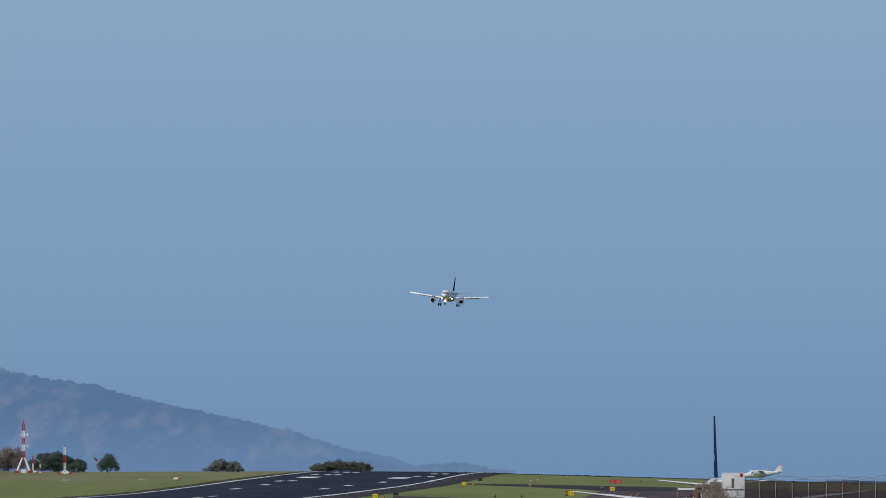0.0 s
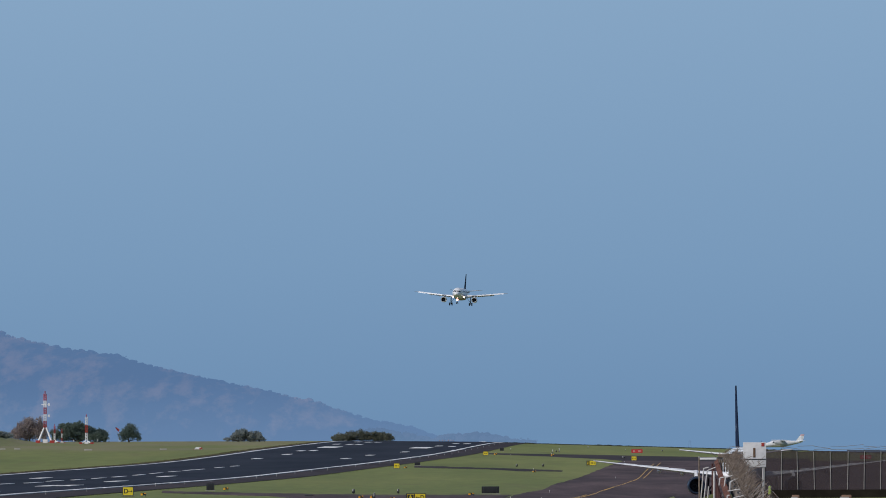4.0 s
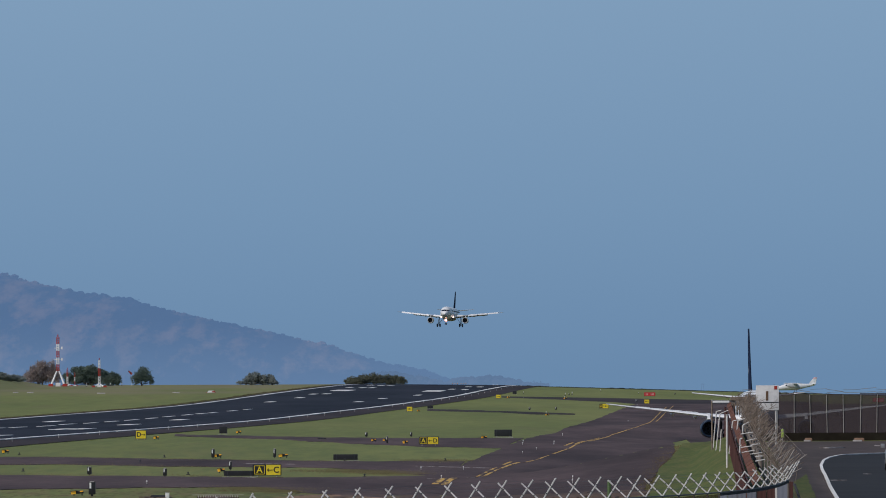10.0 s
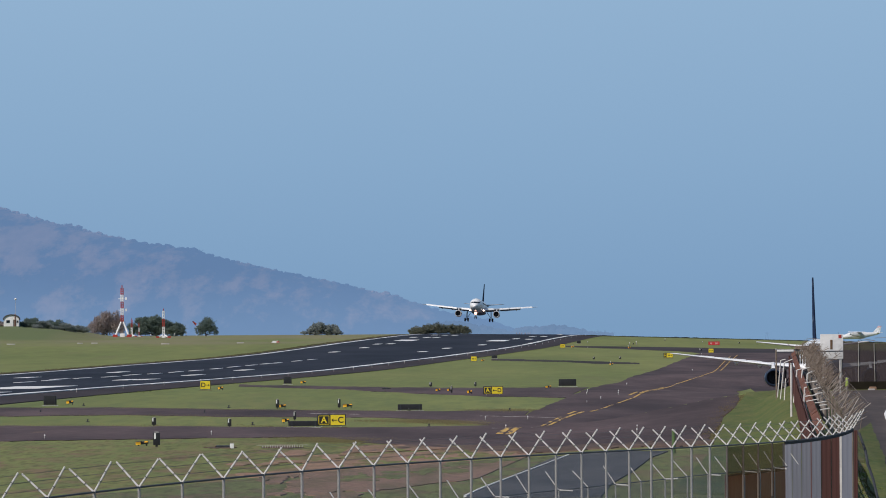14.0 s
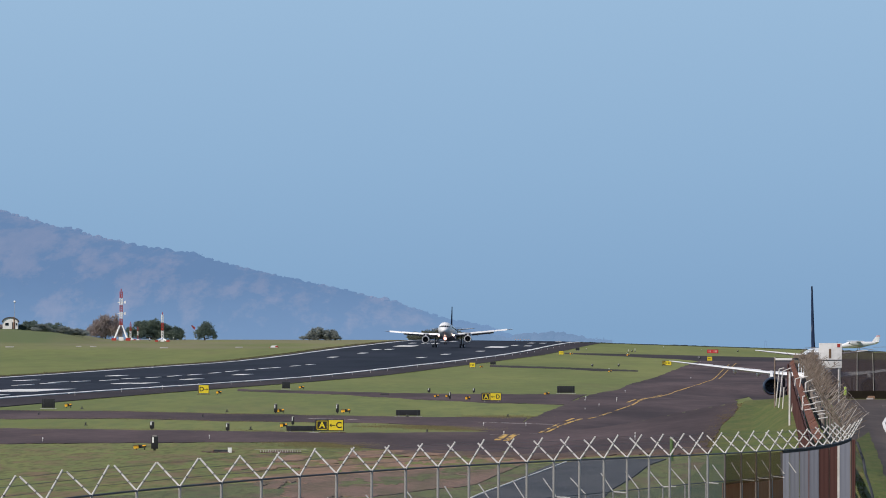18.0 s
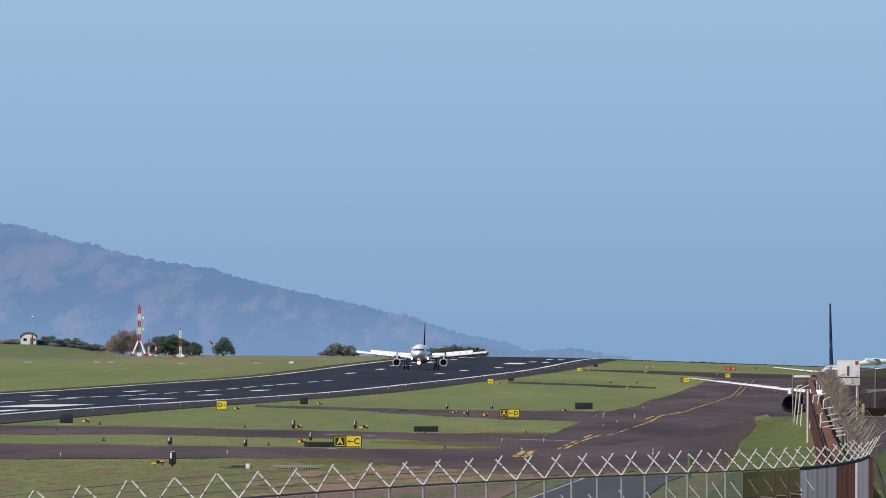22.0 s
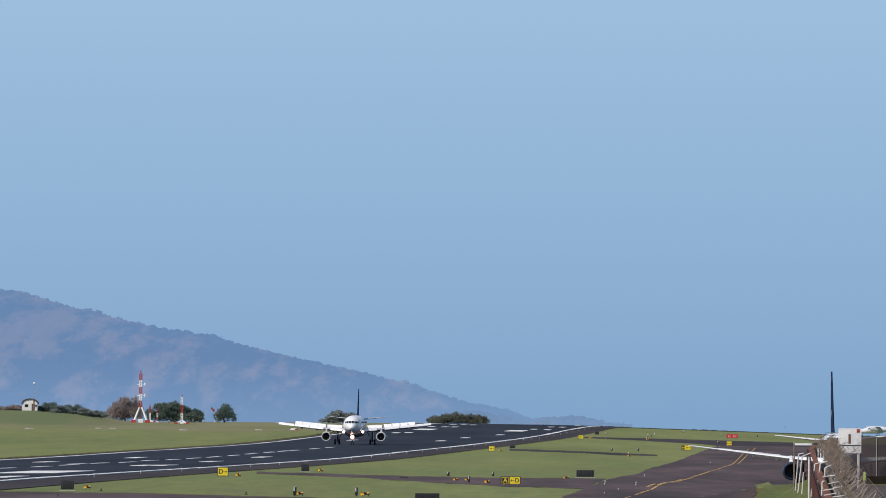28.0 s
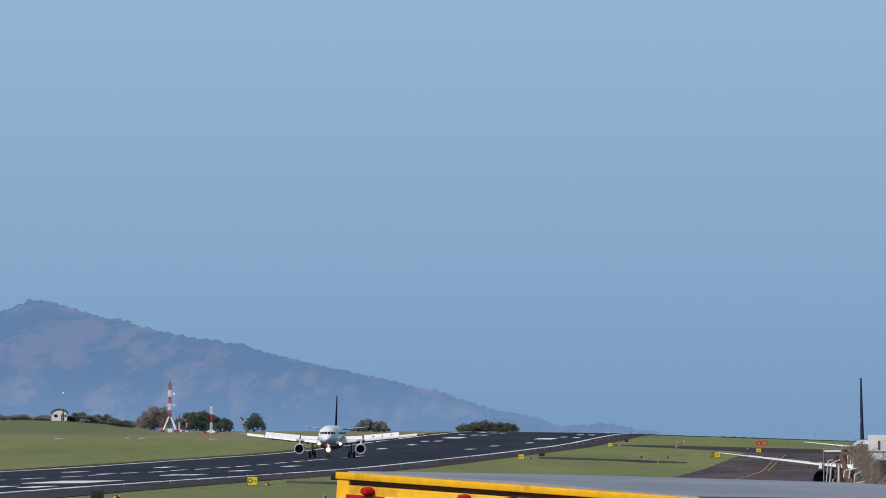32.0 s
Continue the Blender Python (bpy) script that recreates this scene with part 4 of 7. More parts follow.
def runway_sign(x, y, w, h):
    red = base("runway_sign", x, y)
    part("case", box(-w / 2, w / 2, 0.03, 0.3, 0.1, 0.1 + h, bevel=0.02), DARK, red)
    part("face", box(-w / 2 + 0.03, w / 2 - 0.03, 0.0, 0.04, 0.13, h + 0.07), SIGNRED, red, "red face")
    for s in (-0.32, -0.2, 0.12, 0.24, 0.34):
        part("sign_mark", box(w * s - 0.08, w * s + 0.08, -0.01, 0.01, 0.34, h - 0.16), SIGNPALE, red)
    for s in (-0.35, 0.35):
        part("foot", box(s * w - 0.05, s * w + 0.05, 0.08, 0.2, 0, 0.12), GALV, red)
    return tagged(red, "red runway sign with pale marks, far on the grass", "sign", group="runway signs")


SIGNPALE = material("faded sign letters", (0.62, 0.42, 0.40), (0.5, 0.32, 0.30), 3.0, 0.6)
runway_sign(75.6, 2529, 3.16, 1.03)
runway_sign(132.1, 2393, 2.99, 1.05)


def sign_back(x, y, w, h, label="dark back of an airfield sign on a concrete slab"):
    top = base("sign_back", x, y)
    part("case", box(-w / 2, w / 2, 0, 0.25, 0.10, 0.1 + h, bevel=0.02), SIGNBLACK, top)
    part("base_slab", box(-w / 2 - 0.12, w / 2 + 0.12, -0.2, 0.45, -0.05, 0.04), CONCRETE, top)
    for s in (-0.38, 0.38):
        part("foot", box(s * w - 0.05, s * w + 0.05, 0.06, 0.18, 0.0, 0.12), GALV, top)
        part("rib", box(s * w - 0.03, s * w + 0.03, -0.03, 0.02, 0.14, 0.08 + h), DARK, top)
    return tagged(top, label, "sign", group="sign backs")


for q in ((-31.6, 725, 1.04, 0.72), (-17.5, 1012, 0.89, 0.76), (-2.5, 661, 1.78, 0.41), (12.9, 944, 1.83, 0.71), (37.3, 2496, 1.09, 0.78), (9.9, 1768, 1.10, 0.55), (-8.6, 553, 1.87, 0.31)):
    sign_back(*q)


def marker_box(x, y, w, h):
    """Upright dark equipment box on a post, with a pale cap."""
    top = base("equipment_box", x, y)
    part("post", box(-w * 0.18, w * 0.18, -w * 0.18, w * 0.18, 0, h * 0.5), DARK, top)
    part("body", box(-w / 2, w / 2, -w * 0.4, w * 0.4, h * 0.12, h, bevel=w * 0.06), SIGNBLACK, top)
    part("cap", box(-w * 0.3, w * 0.3, -w * 0.3, w * 0.3, h, h * 1.07), GALV, top)
    part("pale_strip", box(-w * 0.36, -w * 0.10, -w * 0.43, -w * 0.39, h * 0.55, h * 0.96), PAINT, top, "pale reflective strip")
    return tagged(top, "upright dark equipment box with a pale cap on the grass", "equipment box", group="equipment boxes")


for q in ((-18.3, 570, 0.28, 0.50), (-14.7, 462, 0.35, 0.72), (-13.3, 560, 0.24, 0.49), (-12.7, 689, 0.26, 0.69), (-8.0, 689, 0.22, 0.69), (-1.4, 949, 0.30, 0.47), (3.3, 949, 0.24, 0.47),
          (0.7, 840, 0.18, 0.68), (-9.9, 599, 0.19, 0.56)):
    marker_box(*q)


def guard_light(x, y, w, h):
    """Low lamp unit: an amber face in a dark tilted housing on short legs."""
    top = base("guard_light", x, y)
    s = max(w, 0.45)
    tip = pose(0, 0, h * 0.30, 0, -7, 0)
    part("housing", box(-s * 0.12, s * 0.60, 0.02, 0.32, 0, h * 0.58, tip, bevel=0.02), DARK, top)
    part("lens", box(-s * 0.42, -s * 0.02, -0.05, 0.20, h * 0.02, h * 0.60, tip, bevel=0.03), AMBER, top, "amber lens")
    part("hood", box(-s * 0.46, s * 0.10, -0.12, 0.22, h * 0.60, h * 0.68, tip), DARK, top)
    part("side_lens", box(s * 0.30, s * 0.58, -0.02, 0.03, h * 0.30, h * 0.52, tip, bevel=0.01), AMBER, top, "small amber lens")
    for u in (-0.2, 0.45):
        part("leg", rod((s * u, 0.1, 0), (s * u, 0.1, h * 0.4), 0.03), DARK, top)
    return tagged(top, "low amber guard light in a dark housing on the grass", "airfield light", group="guard lights")


for q in ((-30.5, 736, 0.55, 0.37), (-15.6, 465, 0.64, 0.26), (-22.5, 909, 0.51, 0.40), (-12.4, 689, 0.60, 0.34), (-7.4, 689, 0.69, 0.34), (-10.2, 580, 0.36, 0.33), (-15.9, 1018, 0.57, 0.38),
          (-0.6, 864, 0.43, 0.32), (0.5, 864, 0.43, 0.32), (2.3, 825, 0.41, 0.41), (10.5, 913, 0.57, 0.29), (7.1, 1658, 0.52, 0.41), (28.0, 1513, 0.57, 0.38), (46.8, 2281, 0.71, 0.57), (32.7, 2298, 0.72, 0.57)):
    guard_light(*q)


def stake(name, x, y, h, r, mat, label, group, tip=None):
    top = base(name, x, y)
    part("stem", rod((0, 0, 0), (0, 0, h * 0.75), r), mat, top)
    part("head", rod((0, 0, h * 0.7), (0, 0, h), r * 1.9, r * 1.4), tip or PAINT, top)
    part("foot", rod((0, 0, -0.02), (0, 0, 0.05), r * 3.2), DARK, top)
    return tagged(top, label, "airfield light", group=group)


first = stake("edge_light", runway_mid(880) + 29, 880, 0.46, 0.026, CONCRETE, "short white runway edge light on its stem", "runway edge lights")
for i in range(1, 35):
    d = 880 + 60 * i
    copy_thing(first, pose(runway_mid(d) + 29, d, ground(runway_mid(d) + 29, d)))
dark_light = stake("taxiway_light", -23.47, 595.1, 0.20, 0.040, DARK, "small dark taxiway light at the asphalt edge", "taxiway lights", DARK)
first = stake("taxiway_light", -22.04, 498.7, 0.28, 0.020, CONCRETE, "small pale taxiway light at the asphalt edge", "taxiway lights")
for x, y in ((-13.21, 512.9), (2.70, 591.4), (5.47, 591.4), (3.66, 537.0), (12.8, 811), (15.5, 804), (9.76, 457.8), (36.7, 2309), (49.5, 2431), (53.1, 2493), (54.2, 1901)):
    copy_thing(first, pose(x, y, ground(x, y)))
for x, y in ((-2.56, 660.6), (-16.64, 698.6), (-12.08, 569.9), (-0.93, 553.1), (4.79, 660.6), (-28.9, 725), (-29.89, 669.7), (-17.39, 656.1)):
    copy_thing(dark_light, pose(x, y, ground(x, y)))

for x, y, h in ((40.4, 2538, 0.55), (33.3, 2347, 0.5), (50.9, 2476, 0.8), (47.7, 2333, 0.6), (53.7, 2521, 0.9), (29.1, 1579, 0.42), (76.1, 2658, 0.5), (61.3, 2167, 0.5), (66.9, 2733, 0.7),
                (13.3, 838, 0.34), (15.9, 824, 0.34), (13.1, 756, 0.26), (20.3, 1004, 0.34), (11.4, 722, 0.2), (10.2, 478, 0.24), (36.2, 1317, 0.3)):
    copy_thing(first, pose(x, y, ground(x, y)) @ Matrix.Scale(h / 0.28, 4)).scale = (h / 0.28,) * 3
for x, y in ((28.4, 1712), (33.4, 1713), (86.8, 2656), (61.5, 2160), (52.4, 2500)):
    marker_box(x, y, 0.36, 0.5)

# ---- masts, hut and windsock across the runway ----
MASTRED = material("red mast paint", (0.42, 0.05, 0.035), (0.34, 0.04, 0.03), 0.8, 0.5)


def mast(x, y, h, w, bands, base_h, first_red=True):
    top = base("lattice_mast", x, y)
    if base_h:
        for sx, sy in ((-1, -1), (1, -1), (1, 1), (-1, 1)):
            part("leg", rod((sx * w * 3.1, sy * w * 3.1, 0), (sx * w * 0.5, sy * w * 0.5, base_h), w * 0.42, w * 0.30), PAINT, top)
            part("footing", box(sx * w * 3.1 - w * 0.9, sx * w * 3.1 + w * 0.9, sy * w * 3.1 - w * 0.9, sy * w * 3.1 + w * 0.9, 0, h * 0.055), MASTRED, top)
        part("equipment_cabinet", box(-w * 1.1, w * 1.1, -w * 1.5, w * 0.6, 0, h * 0.075, bevel=0.05), PAINT, top)
    z0 = base_h
    step = (h - base_h) / bands
    for i in range(bands):
        bm = bmesh.new()
        a, b = z0 + i * step, z0 + (i + 1) * step
        for sx, sy in ((-1, -1), (1, -1), (1, 1), (-1, 1)):
            add_rod(bm, (sx * w * 0.5, sy * w * 0.5, a), (sx * w * 0.5, sy * w * 0.5, b), w * 0.16)
        k = 3
        for j in range(k):
            za, zb = a + (b - a) * j / k, a + (b - a) * (j + 1) / k
            for (ax, ay), (bx, by) in (((-1, -1), (1, -1)), ((1, -1), (1, 1)), ((1, 1), (-1, 1)), ((-1, 1), (-1, -1))):
                add_rod(bm, (ax * w * 0.5, ay * w * 0.5, za), (bx * w * 0.5, by * w * 0.5, zb), w * 0.10, None, 5)
                add_rod(bm, (ax * w * 0.5, ay * w * 0.5, zb), (bx * w * 0.5, by * w * 0.5, za), w * 0.10, None, 5)
        part("lattice_section", bm, MASTRED if (i % 2 == 0) == first_red else PAINT, top)
    for zf in (0.55, 0.78) if base_h > 2 else ():
        part("antenna_arm", rod((-w * 1.6, 0, h * zf), (w * 1.9, 0, h * zf), w * 0.12), PAINT, top)
        part("antenna", box(w * 1.4, w * 2.0, -w * 0.2, w * 0.2, h * zf - w * 0.5, h * zf + w * 0.6), PAINT, top)
    part("top_light", rod((0, 0, h), (0, 0, h + w * 1.2), w * 0.22), MASTRED, top)
    return top


tagged(mast(-100.6, 2830, 15.4, 0.72, 5, 4.8), "red and white banded lattice mast on a four-legged base", "mast", group="masts")
tagged(mast(-85.6, 2763, 8.3, 0.55, 3, 0.9, False), "shorter red and white lattice mast on the grass", "mast", group="masts")
tagged(mast(-99.3, 2878, 5.3, 0.42, 2, 0.6, False), "small red and white mast beside the tall one", "mast", group="masts")
tagged(mast(-97.0, 2878, 4.2, 0.26, 3, 0.2), "slim banded pole beside the masts", "mast", group="masts")
for q in (-85.6, 2878), (-83.0, 2914), (-91.5, 2825):
    copy_thing(first, pose(q[0], q[1], ground(*q)) @ Matrix.Scale(3.4, 4)).scale = (3.4, 3.4, 3.4)

sock = base("windsock", -78.8, 2878)
part("pole", rod((0, 0, 0), (0, 0, 4.0), 0.07, 0.05), PAINT, sock)
for i in range(4):
    a, b = i * 0.45, (i + 1) * 0.45
    m = pose(0, 0, 4.0, 0, 130, 0)
    part("sock_band", loft([[tuple(m @ Vector((r * math.cos(t), r * math.sin(t), z))) for t in [2 * math.pi * q / 10 for q in range(10)]] for z, r in ((-a, 0.46 - 0.06 * i), (-b, 0.40 - 0.06 * i))]),
         MASTRED if i % 2 == 0 else material("dark red sock cloth", (0.10, 0.035, 0.04), (0.14, 0.05, 0.05), 2, 0.8), sock)
sock.scale = (0.8, 0.8, 0.92)
tagged(sock, "red windsock hanging from its pole", "windsock")

WALLWHITE = material("white hut wall", (0.74, 0.72, 0.70), (0.62, 0.60, 0.58), 0.5, 0.8)
ROOFDARK = material("dark roofing", (0.06, 0.055, 0.055), (0.09, 0.08, 0.08), 0.8, 0.8)
hut = base("hut", -132.0, 2762)
arch = [(2.0 * math.cos(math.pi * i / 10), 1.9 + 1.35 * math.sin(math.pi * i / 10)) for i in range(11)]
part("wall", loft([[(x, y, z) for x, z in [(-2.0, 0), (2.0, 0)] + arch] for y in (-1.5, 3.0)]), WALLWHITE, hut, smooth=False)
part("roof", loft([[(x * 1.13, y, 1.9 + (z - 1.9) * 1.16 + 0.06) for x, z in arch] + [(x * 1.02, y, z + 0.01) for x, z in arch[::-1]] for y in (-1.8, 3.3)]), ROOFDARK, hut, "dark arched roof", smooth=False)
part("door", box(0.5, 1.3, -1.58, -1.50, 0.0, 1.95), ROOFDARK, hut, "dark door")
part("window", box(-1.3, -0.4, -1.56, -1.50, 1.0, 1.8), GLASS, hut)
part("window", box(1.45, 1.85, -1.56, -1.50, 1.1, 1.7), GLASS, hut)
part("pipe", rod((1.0, -1.65, 0), (1.0, -1.65, 3.6), 0.12), material("rusty pipe", (0.3, 0.16, 0.1), (0.25, 0.12, 0.08), 2, 0.8), hut)
hut.scale = (1.16, 1.0, 1.05)
tagged(hut, "small white hut with a dark arched roof on a mound", "hut")
lamp = base("lamp_post", -131.0, 2768)
part("pole", rod((0, 0, 0), (0, 0, 8.2), 0.06, 0.04), GALV, lamp)
bm = bmesh.new()
bmesh.ops.create_icosphere(bm, subdivisions=2, radius=0.36, matrix=Matrix.Translation((0, 0, 8.4)))
part("globe", bm, PAINT, lamp, "white globe")
tagged(lamp, "thin pole with a white globe behind the hut", "lamp post")
for x, y, w in ((-117.9, 2463, 1.9), (-100.1, 2488, 1.2), (-96.1, 2488, 1.4), (-75.1, 2439, 1.8), (-55.4, 2463, 1.6)):
    top = base("marker_slab", x, y)
    part("slab", box(-w * 0.6, w * 0.6, -0.5, 0.5, -0.05, 0.26, bevel=0.06), CONCRETE, top)
    part("slab_foot", box(-w * 0.5, w * 0.5, -0.4, 0.4, -0.3, -0.02), CONCRETE, top)
    tagged(top, "low white marker slab in the long grass", "marker", group="marker slabs")
top = base("runway_marker", -45.9, 2463)
part("body", loft([[(-1.6, y, 0.1), (1.6, y, 0.1), (1.1, y, 0.95), (-0.9, y, 0.95)] for y in (-0.5, 0.5)]), PAINT, top, smooth=False)
part("end", box(0.5, 1.65, -0.55, 0.55, 0.2, 0.8, bevel=0.05), MASTRED, top, "red end")
part("skid", box(-1.9, 2.0, -0.3, 0.3, -0.05, 0.14), MASTRED, top)
top.scale = (0.68, 0.68, 0.65)
tagged(top, "white and red marker box lying in the grass", "marker")


# ---- trees and bushes ----
BARK = material("grey-brown bark", (0.075, 0.058, 0.045), (0.11, 0.09, 0.07), 1.2, 0.95)
# foliage colours lifted and greyed to stand in for distance haze
LEAF = material("dark green foliage", (0.165, 0.220, 0.195), (0.225, 0.275, 0.220), 0.35, 0.9, fine=2.0, island=0.2)
LEAFDRY = material("brownish dry foliage", (0.40, 0.335, 0.32), (0.47, 0.40, 0.375), 0.35, 0.95, fine=2.0, island=0.15)
LEAFOLIVE = material("olive brown scrub foliage", (0.185, 0.195, 0.145), (0.25, 0.255, 0.185), 0.35, 0.95, fine=2.0, island=0.2)
LEAFGREY = material("green foliage greyed for haze", (0.295, 0.330, 0.322), (0.35, 0.375, 0.35), 0.35, 0.95, fine=2.0, island=0.15)


for m in (LEAF, LEAFDRY, LEAFGREY, LEAFOLIVE):
    n, l = m.node_tree.nodes, m.node_tree.links
    solid = n["Principled BSDF"]
    colour = solid.inputs["Base Color"].links[0].from_socket
    through_leaf = n.new("ShaderNodeBsdfTranslucent")
    l.new(colour, through_leaf.inputs["Color"])
    blend = n.new("ShaderNodeMixShader")
    blend.inputs[0].default_value = 0.58
    l.new(solid.outputs[0], blend.inputs[1])
    l.new(through_leaf.outputs[0], blend.inputs[2])
    l.new(blend.outputs[0], n["Material Output"].inputs["Surface"])


def crown(blobs, count, size, seed, core=0.52, spray=0.5):
    """Leaves in sprays that stand out of overlapping lobes, looser towards the outline, round thin leafy cores."""
    rng = random.Random(seed)
    verts, faces = [], []
    total = sum(r[3] * r[4] for r in blobs)

    def leaf(p, s):
        a = Vector((rng.gauss(0, 1), rng.gauss(0, 1), rng.gauss(0, 1))).normalized()
        b = a.cross(Vector((rng.gauss(0, 1), rng.gauss(0, 1), rng.gauss(0, 1)))).normalized()
        k = len(verts)
        verts.extend([tuple(p + a * s), tuple(p + b * s * 0.6), tuple(p - a * s * 0.8), tuple(p - b * s * 0.55)])
        faces.append((k, k + 1, k + 2, k + 3))

    for cx, cy, cz, rx, rz in blobs:
        for _ in range(max(1, int(count * rx * rz / total / 12))):
            v = Vector((rng.gauss(0, 1), rng.gauss(0, 1), rng.gauss(0, 1) + 0.25)).normalized()
            depth = rng.uniform(0.45, 1.0) ** 0.6 * (1 + 0.35 * noise.noise(v * 2.0 + Vector((seed, cx, cz))))
            root = Vector((cx + v.x * rx * depth, cy + v.y * rx * 0.8 * depth, cz + v.z * rz * depth))
            out = (v + Vector((rng.uniform(-0.6, 0.6), rng.uniform(-0.6, 0.6), rng.uniform(-0.1, 0.9)))).normalized()
            reach = spray * min(rx, rz) * rng.uniform(0.3, 1.1)
            for i in range(12):
                t = i / 11
                jig = Vector((rng.gauss(0, 1), rng.gauss(0, 1), rng.gauss(0, 1))) * size * 0.7 * (1.2 - 0.7 * t)
                leaf(root + out * reach * t + jig, size * rng.uniform(0.5, 1.2) * (1.1 - 0.5 * t))
    ico = bmesh.new()
    bmesh.ops.create_icosphere(ico, subdivisions=2, radius=1.0)
    ico.verts.ensure_lookup_table()
    shell = [v.co.copy() for v in ico.verts]
    tris = [[v.index for v in f.verts] for f in ico.faces]
    ico.free()
    for cx, cy, cz, rx, rz in blobs if core else ():
        k = len(verts)
        for v in shell:
            q = core * (1 + 0.5 * noise.noise(v * 2.6 + Vector((cx, cz, seed))))
            verts.append((cx + v.x * rx * q, cy + v.y * rx * 0.8 * q, cz + v.z * rz * q))
        faces += [tuple(k + i for i in f) for f in tris]
    me = bpy.data.meshes.new("crown")
    me.from_pydata(verts, [], faces)
    return me


def tree(name, x, y, blobs, mat, label, count=2200, size=0.45, stems=((0, 0),), seed=1, trunk=0.28, core=0.52, spray=0.5):
    top = base(name, x, y)
    rng = random.Random(seed)
    low = min(b[2] - b[4] * 0.3 for b in blobs)
    for sx, sy in stems:
        part("trunk", rod((sx, sy, -0.2), (sx + rng.uniform(-0.3, 0.3), sy, max(0.8, low + 0.4)), trunk, trunk * 0.65), BARK, top)
    for i, (cx, cy, cz, rx, rz) in enumerate(blobs[::3]):
        sx, sy = stems[i % len(stems)]
        part("limb", rod((sx, sy, max(0.3, low * 0.5)), (cx, cy, cz), trunk * 0.5, trunk * 0.15, 6), BARK, top)
    me = crown(blobs, int(count * 7), size * 0.56, seed, core, spray)
    me.materials.append(mat)
    ob = new("crown", me)
    ob.parent = top
    return tagged(top, label, "bush" if "bush" in name else "tree")


def lobes(width, height, k, seed, flat=1.0, lean=0.0, low=0.0):
    """Uneven lobes heaped into a broad crown; lean tips its highest part to one side, low lifts its underside."""
    rng = random.Random(seed)
    out = []
    for i in range(k * 4):
        u = -1 + 2 * (i % k + rng.uniform(0.1, 0.9)) / k
        v = (i // k + rng.uniform(0.1, 0.9)) / 4
        far = abs(u - lean) / (1 + abs(lean) * (1 if u * lean < 0 else -1) + 0.001)
        top = height * (1 - 0.55 * min(1.0, far) ** 2.2) * rng.uniform(0.80, 1.03)
        rx = max(0.6, width * rng.uniform(0.45, 0.95) / k)
        rz = height * rng.uniform(0.11, 0.22) * flat
        base_z = low * height * rng.uniform(0.7, 1.2)
        out.append((u * (width * 0.5 - rx * 0.7), rng.uniform(-1.5, 1.5), base_z + rz * 0.8 + max(0.0, top - base_z - rz * 1.8) * v, rx, rz))
    return out


tree("tree", -108.0, 2900, lobes(11.6, 9.6, 6, 3, lean=0.2), LEAFDRY, "broad brownish dry tree beside the red mast", 4600, 0.34, seed=3, core=0.40, spray=0.9)
tree("tree", -92.0, 2895, lobes(19.0, 7.6, 9, 4, lean=-0.25), LEAF, "dark green spreading tree behind the masts", 5200, 0.42, seed=4, core=0.6, spray=0.45)
tree("tree", -75.4, 2870, [(-0.6, 0, 3.2, 1.7, 1.1), (1.1, 0, 3.6, 1.6, 1.2), (0.3, 0.4, 4.9, 1.3, 0.9), (-2.2, 0, 2.3, 1.2, 0.8), (2.4, 0, 2.2, 1.3, 0.8), (0.2, 0, 1.9, 2.0, 0.9), (3.1, 0, 1.1, 0.8, 0.6), (-1.9, 0, 1.2, 1.2, 0.7)],
     LEAF, "small dark tree with an open crown beside the windsock", 1500, 0.34, seed=8, core=0.45, spray=0.9)
tree("tree", -39.4, 2905, lobes(9.4, 4.9, 5, 6, lean=0.1) + [(x + 3.4, y, z, rx, rz) for x, y, z, rx, rz in lobes(6.0, 4.6, 4, 26)] + [(-5.4, 0, 0.7, 1.3, 0.6), (6.2, 0, 0.6, 1.0, 0.5)], LEAFGREY,
     "low grey-green trees grown together on the skyline", 2600, 0.36, ((-2, 0), (2, 0), (5, 0)), seed=6, core=0.6, spray=0.5)
tree("bush", -1.5, 2960, lobes(17.5, 3.9, 9, 7, lean=-0.1) + [(x - 7.0, y, z, rx, rz) for x, y, z, rx, rz in lobes(7.0, 2.7, 5, 27)] + [(x + 7.0, y, z, rx, rz) for x, y, z, rx, rz in lobes(7.0, 3.2, 5, 28)], LEAFOLIVE,
     "long ragged low bush on the skyline beyond the runway", 4200, 0.34, ((-5, 0), (0, 0), (5, 0)), seed=7, trunk=0.2, core=0.5, spray=1.15)
for bx, by, w, h, sd, mt in ((-126.0, 2768, 9, 3.6, 11, LEAF), (-119.5, 2772, 9, 3.3, 12, LEAF), (-113.0, 2778, 9, 2.6, 13, LEAFGREY), (-137.5, 2774, 6, 1.8, 14, LEAFDRY),
                             (-144.5, 2774, 8, 1.9, 15, LEAFDRY), (-152, 2778, 8, 2.2, 16, LEAFGREY), (-122.5, 2763, 7, 2.4, 17, LEAFGREY), (-116.0, 2766, 7, 2.4, 18, LEAFGREY)):
    tree("bush", bx, by, lobes(w, h, 4, sd, 0.9), mt, "rounded dark bush on the mound by the hut", 1300, 0.34, seed=sd, trunk=0.12)


